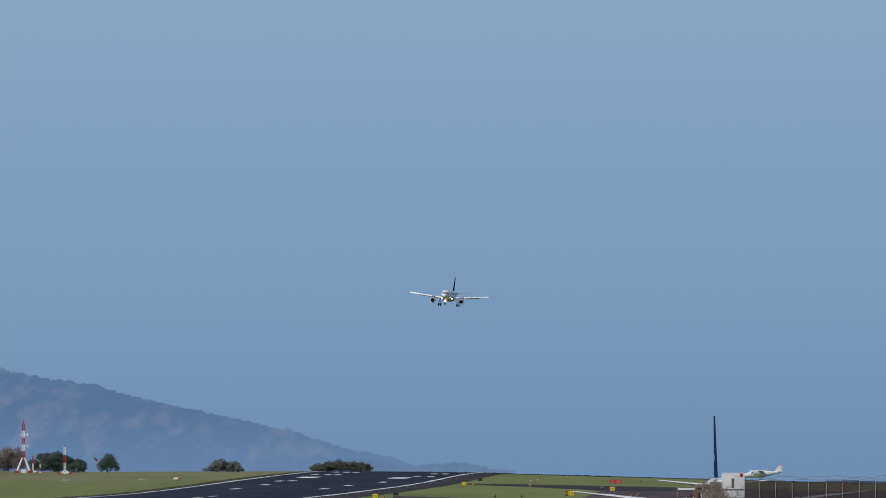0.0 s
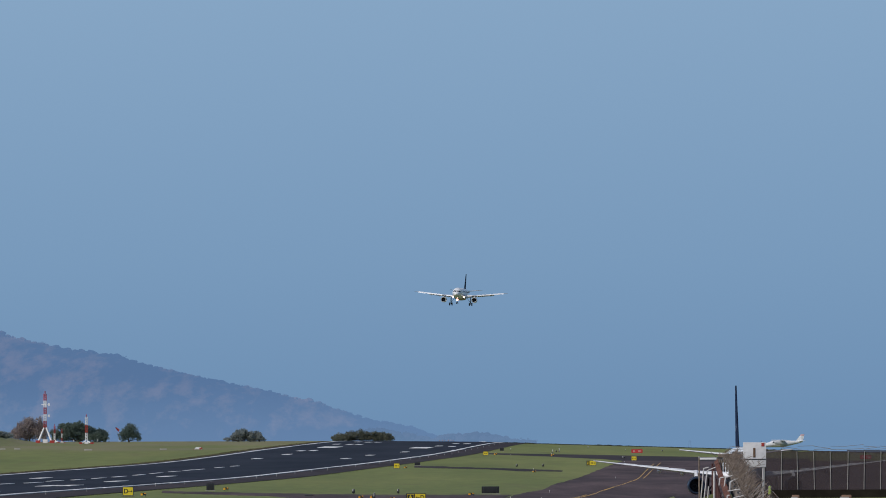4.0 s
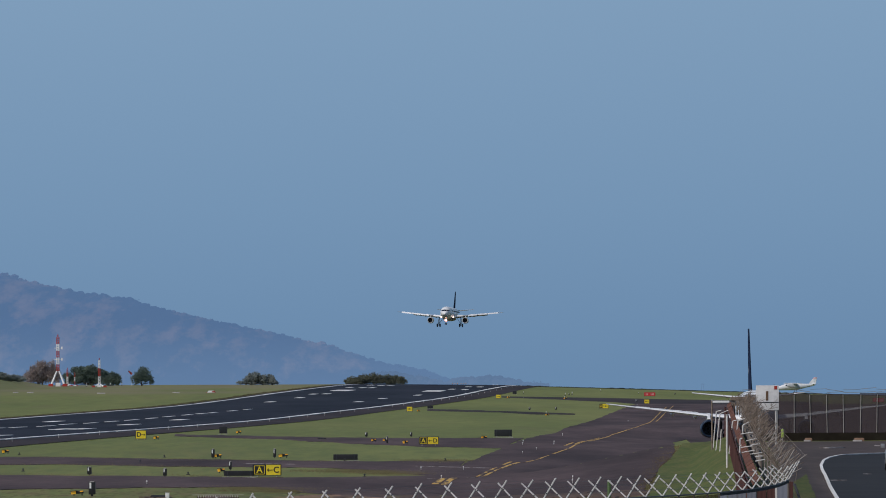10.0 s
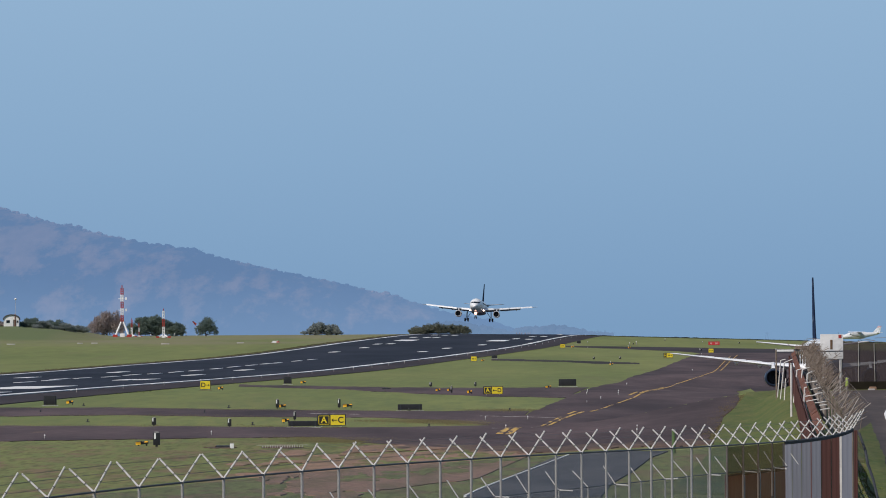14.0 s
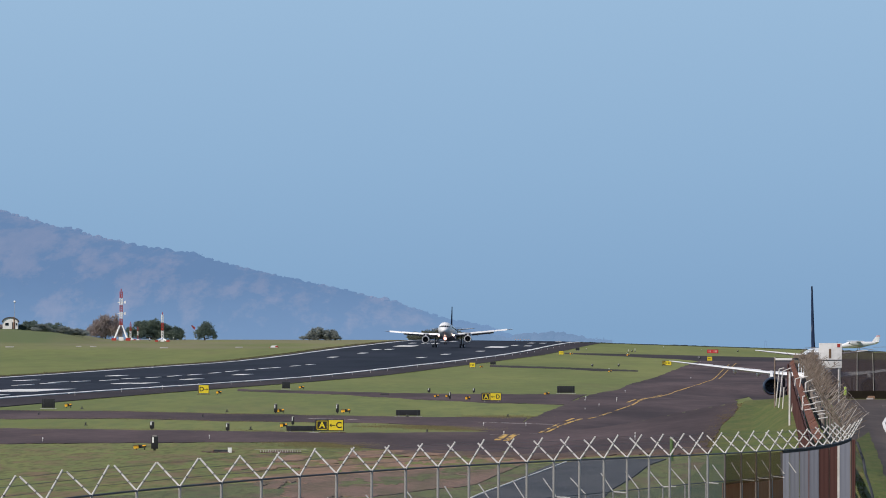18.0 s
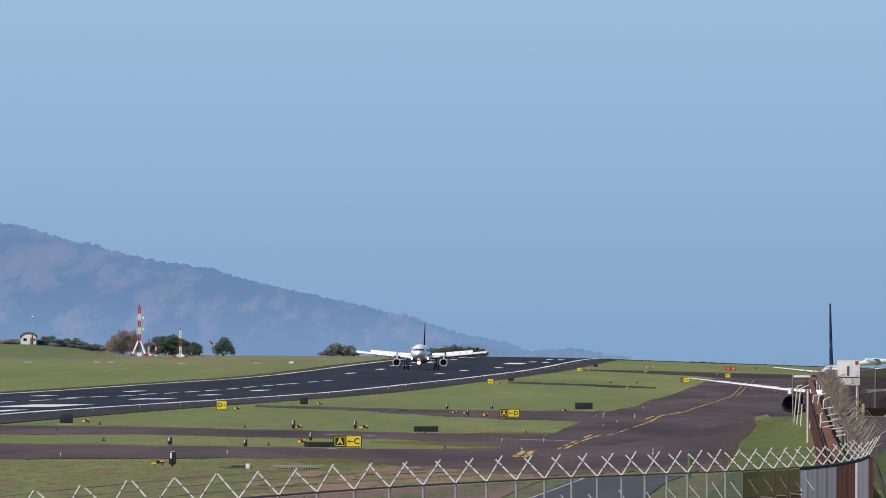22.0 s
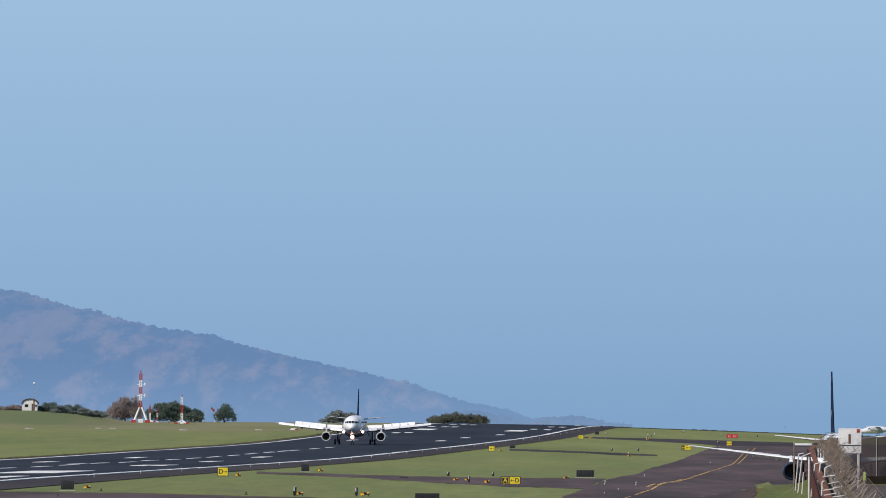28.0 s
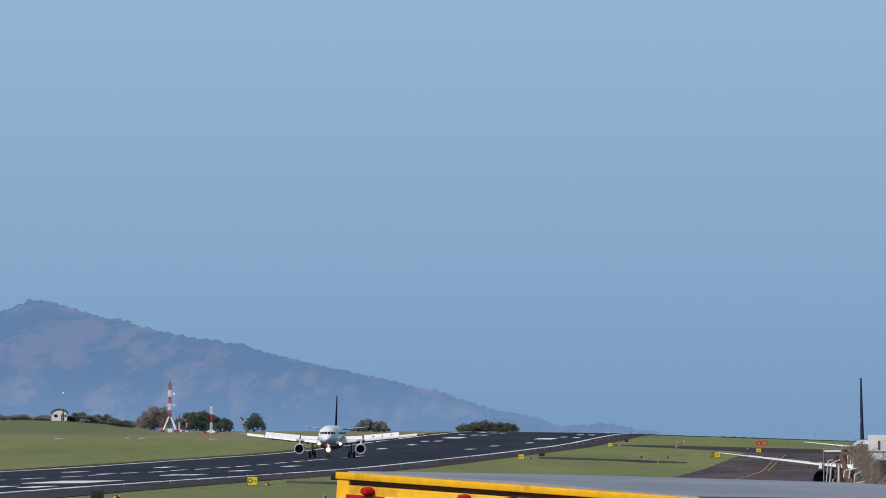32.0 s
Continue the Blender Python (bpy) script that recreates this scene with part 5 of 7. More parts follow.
def far_trees():
    """A hazy wood past the runway's end: crowns heaped side by side, with leaf sprays on their skins."""
    rng = random.Random(5)
    skyline = [(-6, 3.0), (0, 5.6), (4, 6.0), (12, 4.6), (20, 2.6), (25, 1.6), (30, 2.8), (38, 3.4), (45, 3.7), (51, 2.6), (58, 0.8), (66, -0.8)]
    blobs = []
    for i in range(150):
        x = rng.uniform(-4, 64)
        tall = along(skyline, x) * 0.85 - 0.3 + rng.uniform(-0.9, 0.25)
        r = rng.uniform(0.9, 2.3)
        blobs.append((x, rng.uniform(-9, 9), tall - r, r * 1.3, r))
        blobs.append((x, rng.uniform(-6, 2), tall - r * 2.4, r * 2.0, r * 1.5))
        blobs.append((x, 0, -2.4, 3.2, 2.4))
    me = crown(blobs, 14000, 0.26, 51, 0.8, 0.25)
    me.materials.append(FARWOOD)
    ob = new("far_trees", me)
    ob.matrix_basis = pose(0, 3500, 0.0)
    tagged(ob, "blue-grey trees past the runway's end, haze painted as glow", "trees", kind="stuff")


def ridge_trees():
    """Small crowns that roughen the hill's skyline."""
    rng = random.Random(9)
    blobs = []
    x = -262.0
    while x < 30:
        r = rng.uniform(0.7, 1.5) * (1.5 if noise.noise(Vector((x * 0.06, 2, 0))) > 0.18 else 1.0)
        blobs.append((x, 4690, along(RIDGE, x) + r * rng.uniform(-0.5, 0.35), r * rng.uniform(1.0, 1.9), r))
        x += r * rng.uniform(0.5, 1.7)
    me = crown(blobs, 9000, 0.26, 52, 0.85, 0.12)
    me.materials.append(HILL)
    tagged(new("ridge_trees", me), "blue trees along the hill's crest, haze painted as glow", "trees", kind="stuff")


far_trees()
ridge_trees()

# lights past the far runway end
GLOWAMBER = material("lit amber lamp", (0.50, 0.24, 0.12), emit=0.25)
for i, dx in enumerate((0.0, 0.9, 1.7, 2.9, 3.8, 4.5)):
    x, y = 24.6 + dx, 3045
    top = base("approach_light", x, y)
    part("stem", rod((0, 0, 0), (0, 0, 0.4), 0.06), DARK, top)
    bm = bmesh.new()
    bmesh.ops.create_icosphere(bm, subdivisions=2, radius=0.14, matrix=Matrix.Translation((0, 0, 0.45)))
    part("lamp", bm, GLOWAMBER, top, "lit amber lamp")
    tagged(top, "small lit amber light at the runway's far end", "airfield light", group="approach lights")
# ---- fences ----
RUSTBRIGHT = material("bright rusty strip", (0.098, 0.034, 0.020), (0.175, 0.072, 0.042), 1.2, 0.9, fine=7.0, each=0.2, vary_by=0.35)
COIL = material("brown wire mesh", (0.085, 0.060, 0.046), (0.20, 0.150, 0.115), 2.5, 0.8, fine=12.0, vary_by=0.5, alpha=0.13, each=0.2)
RUST = material("rusty corrugated iron", (0.050, 0.019, 0.017), (0.088, 0.036, 0.031), 1.6, 0.9, 0.0, fine=9.0, stretch=(1, 1, 0.12), each=0.2, vary_by=0.35)
ZINC = material("weathered grey corrugated zinc", (0.118, 0.126, 0.160), (0.190, 0.200, 0.240), 1.8, 0.75, 0.0, fine=9.0, stretch=(1, 1, 0.12), each=0.2, vary_by=0.3)
LINK = material("fine grey chain-link mesh", (0.36, 0.36, 0.34), (0.30, 0.30, 0.29), 6.0, 0.8, alpha=0.19)
SCREEN = material("dark brown screen netting", (0.058, 0.043, 0.046), (0.082, 0.061, 0.064), 0.7, 0.9, alpha=0.62, each=0.15)
OLIVE = material("olive brown screen sheet", (0.15, 0.075, 0.006), (0.20, 0.10, 0.012), 1.0, 0.9, alpha=0.48, each=0.2)
BROWNCLOTH = material("brown screen cloth", (0.34, 0.130, 0.045), (0.42, 0.17, 0.07), 1.0, 0.9, alpha=0.80, each=0.2)
DARKPOST = material("dark weathered post", (0.12, 0.095, 0.08), (0.18, 0.15, 0.12), 2.0, 0.8)
WIRE = material("old barbed wire", (0.24, 0.20, 0.17), (0.36, 0.30, 0.26), 4.0, 0.8, 0.3)
PALE = material("pale painted steel", (0.70, 0.67, 0.64), (0.54, 0.51, 0.49), 3.0, 0.6)
SLAT = material("weathered pale boards", (0.30, 0.27, 0.25), (0.13, 0.105, 0.09), 1.5, 0.85, fine=9.0, stretch=(1, 1, 0.15), each=0.45)
ARMTAN = material("pale tan arms", (0.42, 0.37, 0.33), (0.29, 0.245, 0.21), 3.0, 0.8)
TANGLE = material("weathered grey-brown wire arms", (0.135, 0.095, 0.070), (0.33, 0.262, 0.205), 3.0, 0.8)


def shared(name, me, parent, m):
    ob = new(name, me)
    ob.parent, ob.matrix_basis = parent, m
    return ob


def near_post(i):
    """The perimeter fence's posts follow one long bend."""
    return (-6.589 + 0.674145 * i - 0.00134 * i * i - 0.000103 * i ** 3, 150.01 + 2.6125 * i + 0.000685 * i * i, 5.05 + 0.03866 * i - 0.003015 * i * i + 0.000051 * i ** 3)


def corrugated(w, h, waves, depth=0.03):
    bm = bmesh.new()
    k = waves * 4
    rows = []
    for z in (0, h):
        rows.append([bm.verts.new((-w / 2 + w * i / k, depth * math.sin(2 * math.pi * waves * i / k), z)) for i in range(k + 1)])
    for i in range(k):
        bm.faces.new((rows[0][i], rows[0][i + 1], rows[1][i + 1], rows[1][i]))
    r = bmesh.ops.extrude_face_region(bm, geom=bm.faces[:])
    bmesh.ops.translate(bm, vec=(0, 0.006, 0), verts=[v for v in r["geom"] if isinstance(v, bmesh.types.BMVert)])
    return bm


def perimeter_fence():
    first_i, last_i = -4, 35
    x0, y0, z0 = near_post(0)
    top = base("perimeter_fence", x0, y0)
    inv = top.matrix_basis.inverted()
    post = finish(rod((0, 0, 0), (0, 0, 1), 0.027, None, 8), "post", GALV)
    dark_post = finish(rod((0, 0, 0), (0, 0, 1), 0.025, None, 8), "post", DARKPOST)
    arm_r = finish(rod((0, 0, 0), (0.33, 0, 0.50), 0.018, None, 6), "arm", PALE)
    arm_l = finish(rod((0, 0, 0), (-0.42, 0, 0.42), 0.017, None, 6), "arm", PALE)
    rail = finish(rod((0, 0, 0), (0, 1, 0), 0.018, None, 6), "rail", DARK)
    thin = finish(rod((0, 0, 0), (0, 1, 0), 0.0024, None, 4), "strand", DARK)
    tie = finish(box(-0.020, 0.020, -0.020, 0.020, -0.008, 0.008), "wire_tie", DARK, False)
    link = finish(box(-0.006, 0.006, 0, 1, 0, 1), "mesh_panel", LINK, False)
    olive = finish(box(-0.006, 0.006, 0, 1, 0, 1), "screen_panel", OLIVE, False)
    hem = finish(box(-0.015, 0.015, 0, 1.01, -0.02, 0.04, bevel=0.006), "cloth_edge", RUBBER, False)
    for i in range(first_i, last_i + 1):
        x, y, z = near_post(i)
        nx, ny, nz = near_post(i + 1)
        turn = -math.degrees(math.atan2(nx - x, ny - y))
        g = ground(x, y) - 0.1
        size = math.hypot(nx - x, ny - y)
        m = inv @ pose(x, y, g, 0, 0, turn)
        if i < 26 or i == last_i:
            shared("post", post if i < 22 else dark_post, top, m @ Matrix.Diagonal((1, 1, z - g, 1)))
        at = inv @ pose(x, y, z, random.uniform(-3, 3), random.uniform(-3, 3), turn)
        shared("arm", arm_r, top, at)
        shared("arm", arm_l, top, at)
        for dx, dz in ((0.12, 0.18), (0.22, 0.34), (-0.15, 0.15), (-0.29, 0.29)):
            shared("wire_tie", tie, top, at @ Matrix.Translation((dx, 0, dz)) @ pose(0, 0, 0, 0, 34 if dx > 0 else -45, 0))
        if i == last_i:
            continue
        tilt = math.degrees(math.atan2(nz - z, size))
        run = inv @ pose(x, y, z, tilt, 0, turn) @ Matrix.Diagonal((1, math.hypot(size, nz - z), 1, 1))
        shared("rail", rail, top, run)
        for dx, dz in ((0.12, 0.18), (0.22, 0.34), (0.32, 0.49), (-0.15, 0.15), (-0.29, 0.29), (-0.41, 0.41)):
            shared("strand", thin, top, inv @ pose(x, y, z, tilt, 0, turn) @ Matrix.Translation((dx, 0, dz - 0.02)) @ Matrix.Diagonal((1, size, 1, 1)))
        span = Matrix.Diagonal((1, size - 0.09, min(z, nz) - g - 0.03, 1))
        if i < 22:
            shared("mesh_panel", link, top, m @ Matrix.Translation((0, 0.045, 0)) @ span)
        elif i < 26:
            shared("screen_panel", olive, top, m @ Matrix.Translation((0, 0.045, min(z, nz) - g - 0.70)) @ Matrix.Diagonal((1, size - 0.09, 0.67, 1)))["label"] = "olive brown screen sheet"
        if i >= 26:
            shared("cloth_edge", hem, top, inv @ pose(x, y, z - 0.06, tilt, 0, turn) @ Matrix.Diagonal((1, size, 1, 1)))["label"] = "dark cloth edge under the rail"
    return tagged(top, "tall chain-link security fence with V-shaped barbed-wire arms", "fence")


perimeter_fence()


def beside(u, inward):
    """A place on the perimeter fence's bend, moved inwards: its pose on the ground, the ground's height and the tall fence's top there."""
    x, y, z = near_post(u)
    nx, ny, nz = near_post(u + 0.5)
    turn = -math.degrees(math.atan2(nx - x, ny - y))
    q = pose(x, y, 0, 0, 0, turn) @ Vector((-inward, 0, 0))
    return q.x, q.y, turn, ground(q.x, q.y) - 0.1, z


def inner_fence():
    """A lower fence close behind the first, its arms leaning inwards."""
    top = base("inner_fence", *beside(0, 0.6)[:2])
    inv = top.matrix_basis.inverted()
    post = finish(rod((0, 0, 0), (0, 0, 1), 0.018), "post", GALV)
    arm = finish(rod((0, 0, 0), (-0.30, 0, 0.38), 0.014, None, 6), "arm", PALE)
    short_arm = finish(rod((0, 0, 0), (-0.20, 0, 0.26), 0.010, None, 6), "arm", PALE)
    bracket = finish(rod((0, 0, 0), (0.30, 0, 0.0), 0.016, None, 6), "bracket", PALE)
    rail = finish(rod((0, 0, 0), (0, 1, 0), 0.012, None, 6), "rail", DARK)
    link = finish(box(-0.005, 0.005, 0, 1, 0, 1), "mesh_panel", LINK, False)
    low = finish(box(-1.65, 1.65, -0.006, 0.006, 0, 1.0), "screen_panel", BROWNCLOTH, False)
    rng = random.Random(22)
    us = [-4 + 1.2 * j for j in range(32)]
    for j, (u, v) in enumerate(zip(us, us[1:])):
        x, y, turn, g, z = beside(u, 0.6)
        nx, ny, nt, ng, nz = beside(v, 0.6)
        z, nz = z - 0.68 - 0.016 * max(0.0, 22 - u), nz - 0.68 - 0.016 * max(0.0, 22 - v)
        size = math.hypot(nx - x, ny - y)
        turn = -math.degrees(math.atan2(nx - x, ny - y))
        m = inv @ pose(x, y, g, 0, 0, turn)
        if u < 28.2:
            shared("post", post, top, m @ Matrix.Diagonal((1, 1, z - g, 1)))
        at = inv @ pose(x, y, z, 0, rng.uniform(-6, 6), turn)
        if u < 30:
            shared("arm", arm if u < 27.6 else short_arm, top, at)
        if u < 27.6 and (j % 2 == 0 or u > 24):
            shared("bracket", bracket, top, at)
        if u < 28.2:
            shared("rail", rail, top, inv @ pose(x, y, z, math.degrees(math.atan2(nz - z, size)), 0, turn) @ Matrix.Diagonal((1, size, 1, 1)))
        if 23.4 < u < 28.2:
            shared("screen_panel", low, top, m @ pose(-0.05, size / 2, 0, 0, 0, 90) @ Matrix.Diagonal((size / 3.3, 1, min(z, nz) - g - 0.03, 1)))["label"] = "rust-brown screen cloth"
        elif u < 23.4:
            shared("mesh_panel", link, top, m @ Matrix.Translation((0, 0.04, 0)) @ Matrix.Diagonal((1, size - 0.08, min(z, nz) - g - 0.03, 1)))
    return tagged(top, "low grey chain-link fence with leaning arms behind the tall one", "fence")


def corner_wall():
    """Grey and rusty corrugated sheets closing the corner, behind both fences."""
    ends = [(9.57, 256.0, 4.33), (10.50, 252.0, 4.50), (10.98, 250.0, 4.67), (11.26, 249.0, 4.76), (11.36, 248.4, 4.80)]
    top = base("sheet_wall", 10.0, 252.0)
    inv = top.matrix_basis.inverted()
    sheets = {"zinc": finish(corrugated(0.27, 1.0, 2, 0.007), "sheet", ZINC), "rust": finish(corrugated(0.27, 1.0, 2, 0.010), "sheet", RUST)}
    batten = finish(box(-0.045, 0.045, -0.02, 0.02, 0, 1), "batten", PALE, False)
    rng = random.Random(23)
    for a, b, kind in ((ends[0], ends[1], "zinc"), (ends[1], ends[2], "rust"), (ends[2], ends[3], "zinc"), (ends[3], ends[4], "rust")):
        run = b[0] - a[0]
        k = max(1, round(run / 0.24))
        for j in range(k):
            u = (j + 0.5) / k
            x, y, z = (a[q] + (b[q] - a[q]) * u for q in range(3))
            g = ground(x, y) - 0.15
            m = inv @ pose(x, y, g, 0, 0, -math.degrees(math.atan2(a[1] - b[1], b[0] - a[0])) * 0.25 + rng.uniform(-1, 1))
            ob = shared("sheet", sheets[kind], top, m @ Matrix.Diagonal((run / k / 0.232, 1, z - g - rng.uniform(0, 0.04), 1)))
            ob["label"] = "weathered grey corrugated sheet" if kind == "zinc" else "rusty corrugated sheet"
    for x, y, z in ((10.96, 249.7, 4.62),):
        g = ground(x, y) - 0.15
        shared("batten", batten, top, inv @ pose(x, y, g) @ Matrix.Diagonal((1, 1, z - g, 1)))["label"] = "pale batten"
    return tagged(top, "patched wall of grey and rusty corrugated sheets at the fence's corner", "wall")


corner_wall()
inner_fence()


def rusty_fence():
    """From the corner away along the bank: rusty sheets under a slanting strip, pale bent posts inside, barbed arms and mesh outside."""
    ax, ay, bx, by = 10.0, 243.0, 21.3, 556.0
    top = base("rusty_fence", ax, ay)
    inv = top.matrix_basis.inverted()
    size = 3.2
    k = int(math.hypot(bx - ax, by - ay) / size)
    turn = -math.degrees(math.atan2(bx - ax, by - ay))

    def crest(d):
        return 4.95 + 0.75 * (max(0.0, d - ay) / (by - ay)) ** 1.6

    def at_line(d):
        return ax + (bx - ax) * (d - ay) / (by - ay)

    sheet = finish(corrugated(3.2, 1.0, 10), "sheet", RUST)
    post = finish(rod((0, 0, 0), (0, 0, 1), 0.035, None, 6), "post", WIRE)
    pale_arm = finish(rod((0, 0, 0), (0.66, 0, 0.62), 0.016, 0.012, 5), "arm", ARMTAN)
    board = finish(box(-0.02, 0.02, -0.2, 0.2, 0, 1), "slat", SLAT, False)
    outer = finish(rod((0, 0, 0), (0.66, 0, 0.62), 0.018, 0.013, 5), "arm", TANGLE)
    inner = finish(rod((0, 0, 0), (-0.46, 0, 0.52), 0.015, 0.012, 5), "arm", TANGLE)
    strand = finish(rod((0, 0, 0), (0, 1, 0), 0.005, None, 4), "strand", WIRE)
    rail = finish(rod((0, 0, 0), (0, 1, 0), 0.03, None, 5), "rail", RUST)
    stick = finish(rod((0, 0, 0), (0, 0, 1), 0.010, 0.008, 5), "wire_arm", TANGLE)
    slant = finish(box(0.08, 0.36, -0.02, 1.0, -0.012, 0.012), "slant_strip", RUSTBRIGHT, False)
    mesh_out = finish(box(0.0, 0.80, 0, 1, -0.004, 0.004), "mesh_panel", COIL, False)
    mesh_in = finish(box(0.0, 0.60, 0, 1, -0.004, 0.004), "mesh_panel", COIL, False)
    rng = random.Random(21)
    for i in range(3, k + 1):
        d = ay + (by - ay) * i / k
        x, z, nz = at_line(d), crest(d), crest(d + size)
        g = ground(x, d) - 0.1
        tilt = math.degrees(math.atan2(nz - z, size))
        on = inv @ pose(x, d, z, tilt, 0, turn)
        run = Matrix.Diagonal((1, size, 1, 1))
        m = inv @ pose(x, d, g, 0, 0, turn)
        if i < k:
            shared("sheet", sheet, top, m @ pose(-0.06, size / 2, 0, 0, 0, 90 + rng.uniform(-1, 1)) @ Matrix.Diagonal((1, 1, z - g - 0.42, 1)))
            shared("rail", rail, top, on @ Matrix.Translation((0, 0, -0.42)) @ run)
            shared("slant_strip", slant, top, on @ pose(0, 0, -0.38, 0, -36 + rng.uniform(-3, 3), 0) @ run)["label"] = "bright rusty slanting strip"
            shared("mesh_panel", mesh_out, top, on @ pose(0.95 + rng.uniform(-0.08, 0.08), 0, -0.12 + rng.uniform(-0.1, 0.08), 0, -43 + rng.uniform(-14, 14), 0) @ run)["label"] = "rusty wire mesh"
            shared("mesh_panel", mesh_in, top, on @ pose(0.95 + rng.uniform(-0.08, 0.08), 0, -0.12 + rng.uniform(-0.1, 0.08), 0, -128 + rng.uniform(-14, 14), 0) @ run)["label"] = "rusty wire mesh"
            for dx, dz in ((0.28, 0.26), (0.62, 0.58), (-0.42, 0.47)):
                shared("strand", strand, top, on @ pose(0.95 + dx, 0, dz - 0.12, rng.uniform(-0.5, 0.5), 0, 0) @ run)
        if 24 < i < 62:
            for q in range(3):
                shared("slat", board, top, on @ pose(0.72, size * (q + 0.5) / 3, -0.95, 0, rng.uniform(-4, 4), rng.uniform(-25, 25)) @ Matrix.Diagonal((1, 1, rng.uniform(0.60, 0.78), 1)))["label"] = "weathered slat"
        if i % 5 == 4:
            shared("post", post, top, m @ Matrix.Translation((0.95, 0, 0)) @ Matrix.Diagonal((1, 1, z - g, 1)))
        for q in range(2 if i > 50 else 1):
            step = Matrix.Translation((0.95, 1.6 * q, -0.12))
            shared("arm", pale_arm if i < 34 else outer, top, on @ step @ pose(0, rng.uniform(-0.5, 0.5), rng.uniform(-0.12, 0.08), rng.uniform(-25, 25), rng.uniform(-20, 20), rng.uniform(-30, 30)) @ Matrix.Scale(rng.uniform(0.5, 1.05), 4))
            shared("arm", inner, top, on @ step @ pose(0, rng.uniform(-0.5, 0.5), rng.uniform(-0.12, 0.08), rng.uniform(-25, 25), rng.uniform(-20, 20), rng.uniform(-30, 30)) @ Matrix.Scale(rng.uniform(0.5, 1.05), 4))
        for q in range(4 if i > 30 else 2):
            a = Vector((rng.uniform(0.5, 1.3), rng.uniform(-1.5, 1.5), rng.uniform(-0.3, 0.3)))
            b = a + Vector((rng.uniform(0.05, 0.5), rng.uniform(-0.8, 0.8), rng.uniform(0.1, 0.6)))
            w = b - a
            shared("wire_arm", stick, top, on @ Matrix.Translation(a) @ w.to_track_quat("Z", "Y").to_matrix().to_4x4() @ Matrix.Diagonal((1, 1, w.length, 1)))
    # pale posts inside: foot, knee, and an arm that carries the strip
    for d, foot, knee, tip in ((482, (17.77, 3.70), (17.96, 5.39), (18.22, 5.44)), (468, (17.40, 3.50), (17.62, 5.35), (18.05, 5.52)), (455, (17.12, 3.60), (17.20, 4.62), (17.21, 4.63)),
                               (430, (16.61, 3.60), (16.80, 5.22), (17.26, 5.33)), (410, (16.02, 3.60), (16.27, 5.38), (16.58, 5.46)), (395, (15.80, 3.70), (15.88, 5.29), (16.20, 5.43)),
                               (354, (14.08, 3.40), (14.12, 5.04), (14.20, 5.05)), (338, (13.42, 3.00), (13.47, 4.92), (13.52, 4.93))):
        bm = bmesh.new()
        lift = min(0.0, ground(foot[0], d) - 0.08 - foot[1])
        add_rod(bm, (foot[0], d, foot[1] + lift), (knee[0], d, knee[1]), 0.032)
        add_rod(bm, (knee[0], d, knee[1] - 0.01), (tip[0], d, tip[1]), 0.028)
        bmesh.ops.transform(bm, matrix=inv, verts=bm.verts)
        part("bent_post", bm, PALE, top, "pale post with a bent top")
    for d, x0, z0, x1, z1 in ((352, 14.05, 5.23, 14.55, 5.31), (344, 13.95, 5.04, 14.40, 5.14), (335, 13.75, 4.96, 14.10, 5.02), (330, 13.18, 4.92, 13.60, 4.98), (322, 12.90, 4.82, 13.35, 4.90), (316, 12.95, 4.82, 13.40, 4.88),
                              (306, 12.70, 4.84, 13.00, 4.87), (296, 12.30, 4.80, 12.62, 4.86)):
        bm = rod((x0, d, z0), (x1, d, z1), 0.020, None, 6)
        bmesh.ops.transform(bm, matrix=inv, verts=bm.verts)
        part("cross_bar", bm, PALE, top)
    # slatted end panel, half lost in the tangle
    slat = finish(box(-0.045, 0.045, -0.02, 0.02, 0, 1.0), "slat", TANGLE, False)
    for i in range(9):
        shared("slat", slat, top, inv @ pose(21.1 + 0.15 * i, 541, 4.85, 0, rng.uniform(-2, 2), rng.uniform(-8, 8)))
    shared("slat", slat, top, inv @ pose(21.0, 540.9, 5.82, 0, 90, 0) @ Matrix.Diagonal((2.2, 1, 1.45, 1)))
    for i in range(90):
        a = Vector((rng.uniform(20.8, 22.4), rng.uniform(505, 550), rng.uniform(5.1, 5.75)))
        w = Vector((rng.uniform(-0.4, 0.5), rng.uniform(-0.5, 0.5), rng.uniform(0.1, 0.4)))
        shared("wire_arm", stick, top, inv @ Matrix.Translation(a) @ w.to_track_quat("Z", "Y").to_matrix().to_4x4() @ Matrix.Diagonal((1.4, 1.4, w.length, 1)))
    return tagged(top, "rusty sheet fence with bent posts and barbed mesh arms", "fence")


rusty_fence()
for px, py, pz, r, mt, lab in ((14.60, 380, 5.80, 0.045, PALE, "tall pale steel post beside the rusty fence"), (17.65, 480, 5.98, 0.040, TANGLE, "tan pole with a white bar beside the rusty fence")):
    pole = base("fence_post", px, py)
    g = pole.matrix_basis.translation.z
    part("stem", rod((0, 0, -0.2), (0, 0, pz - g), r), mt, pole)
    part("cap", rod((0, 0, pz - g - 0.01), (0, 0, pz - g + 0.05), r * 1.25), GALV, pole)
    if py > 400:
        part("bar", box(0.03, 0.92, -0.03, 0.03, pz - g - 0.12, pz - g - 0.01, bevel=0.01), PAINT, pole, "white cross bar")
    tagged(pole, lab, "post")

# a thick cable hangs from the corner and lies down the bank
bm = bmesh.new()
hang = [(11.15, 243.0, 4.76), (11.30, 242.6, 4.29), (11.34, 242.2, 3.95), (11.45, 241.5, 3.55)]
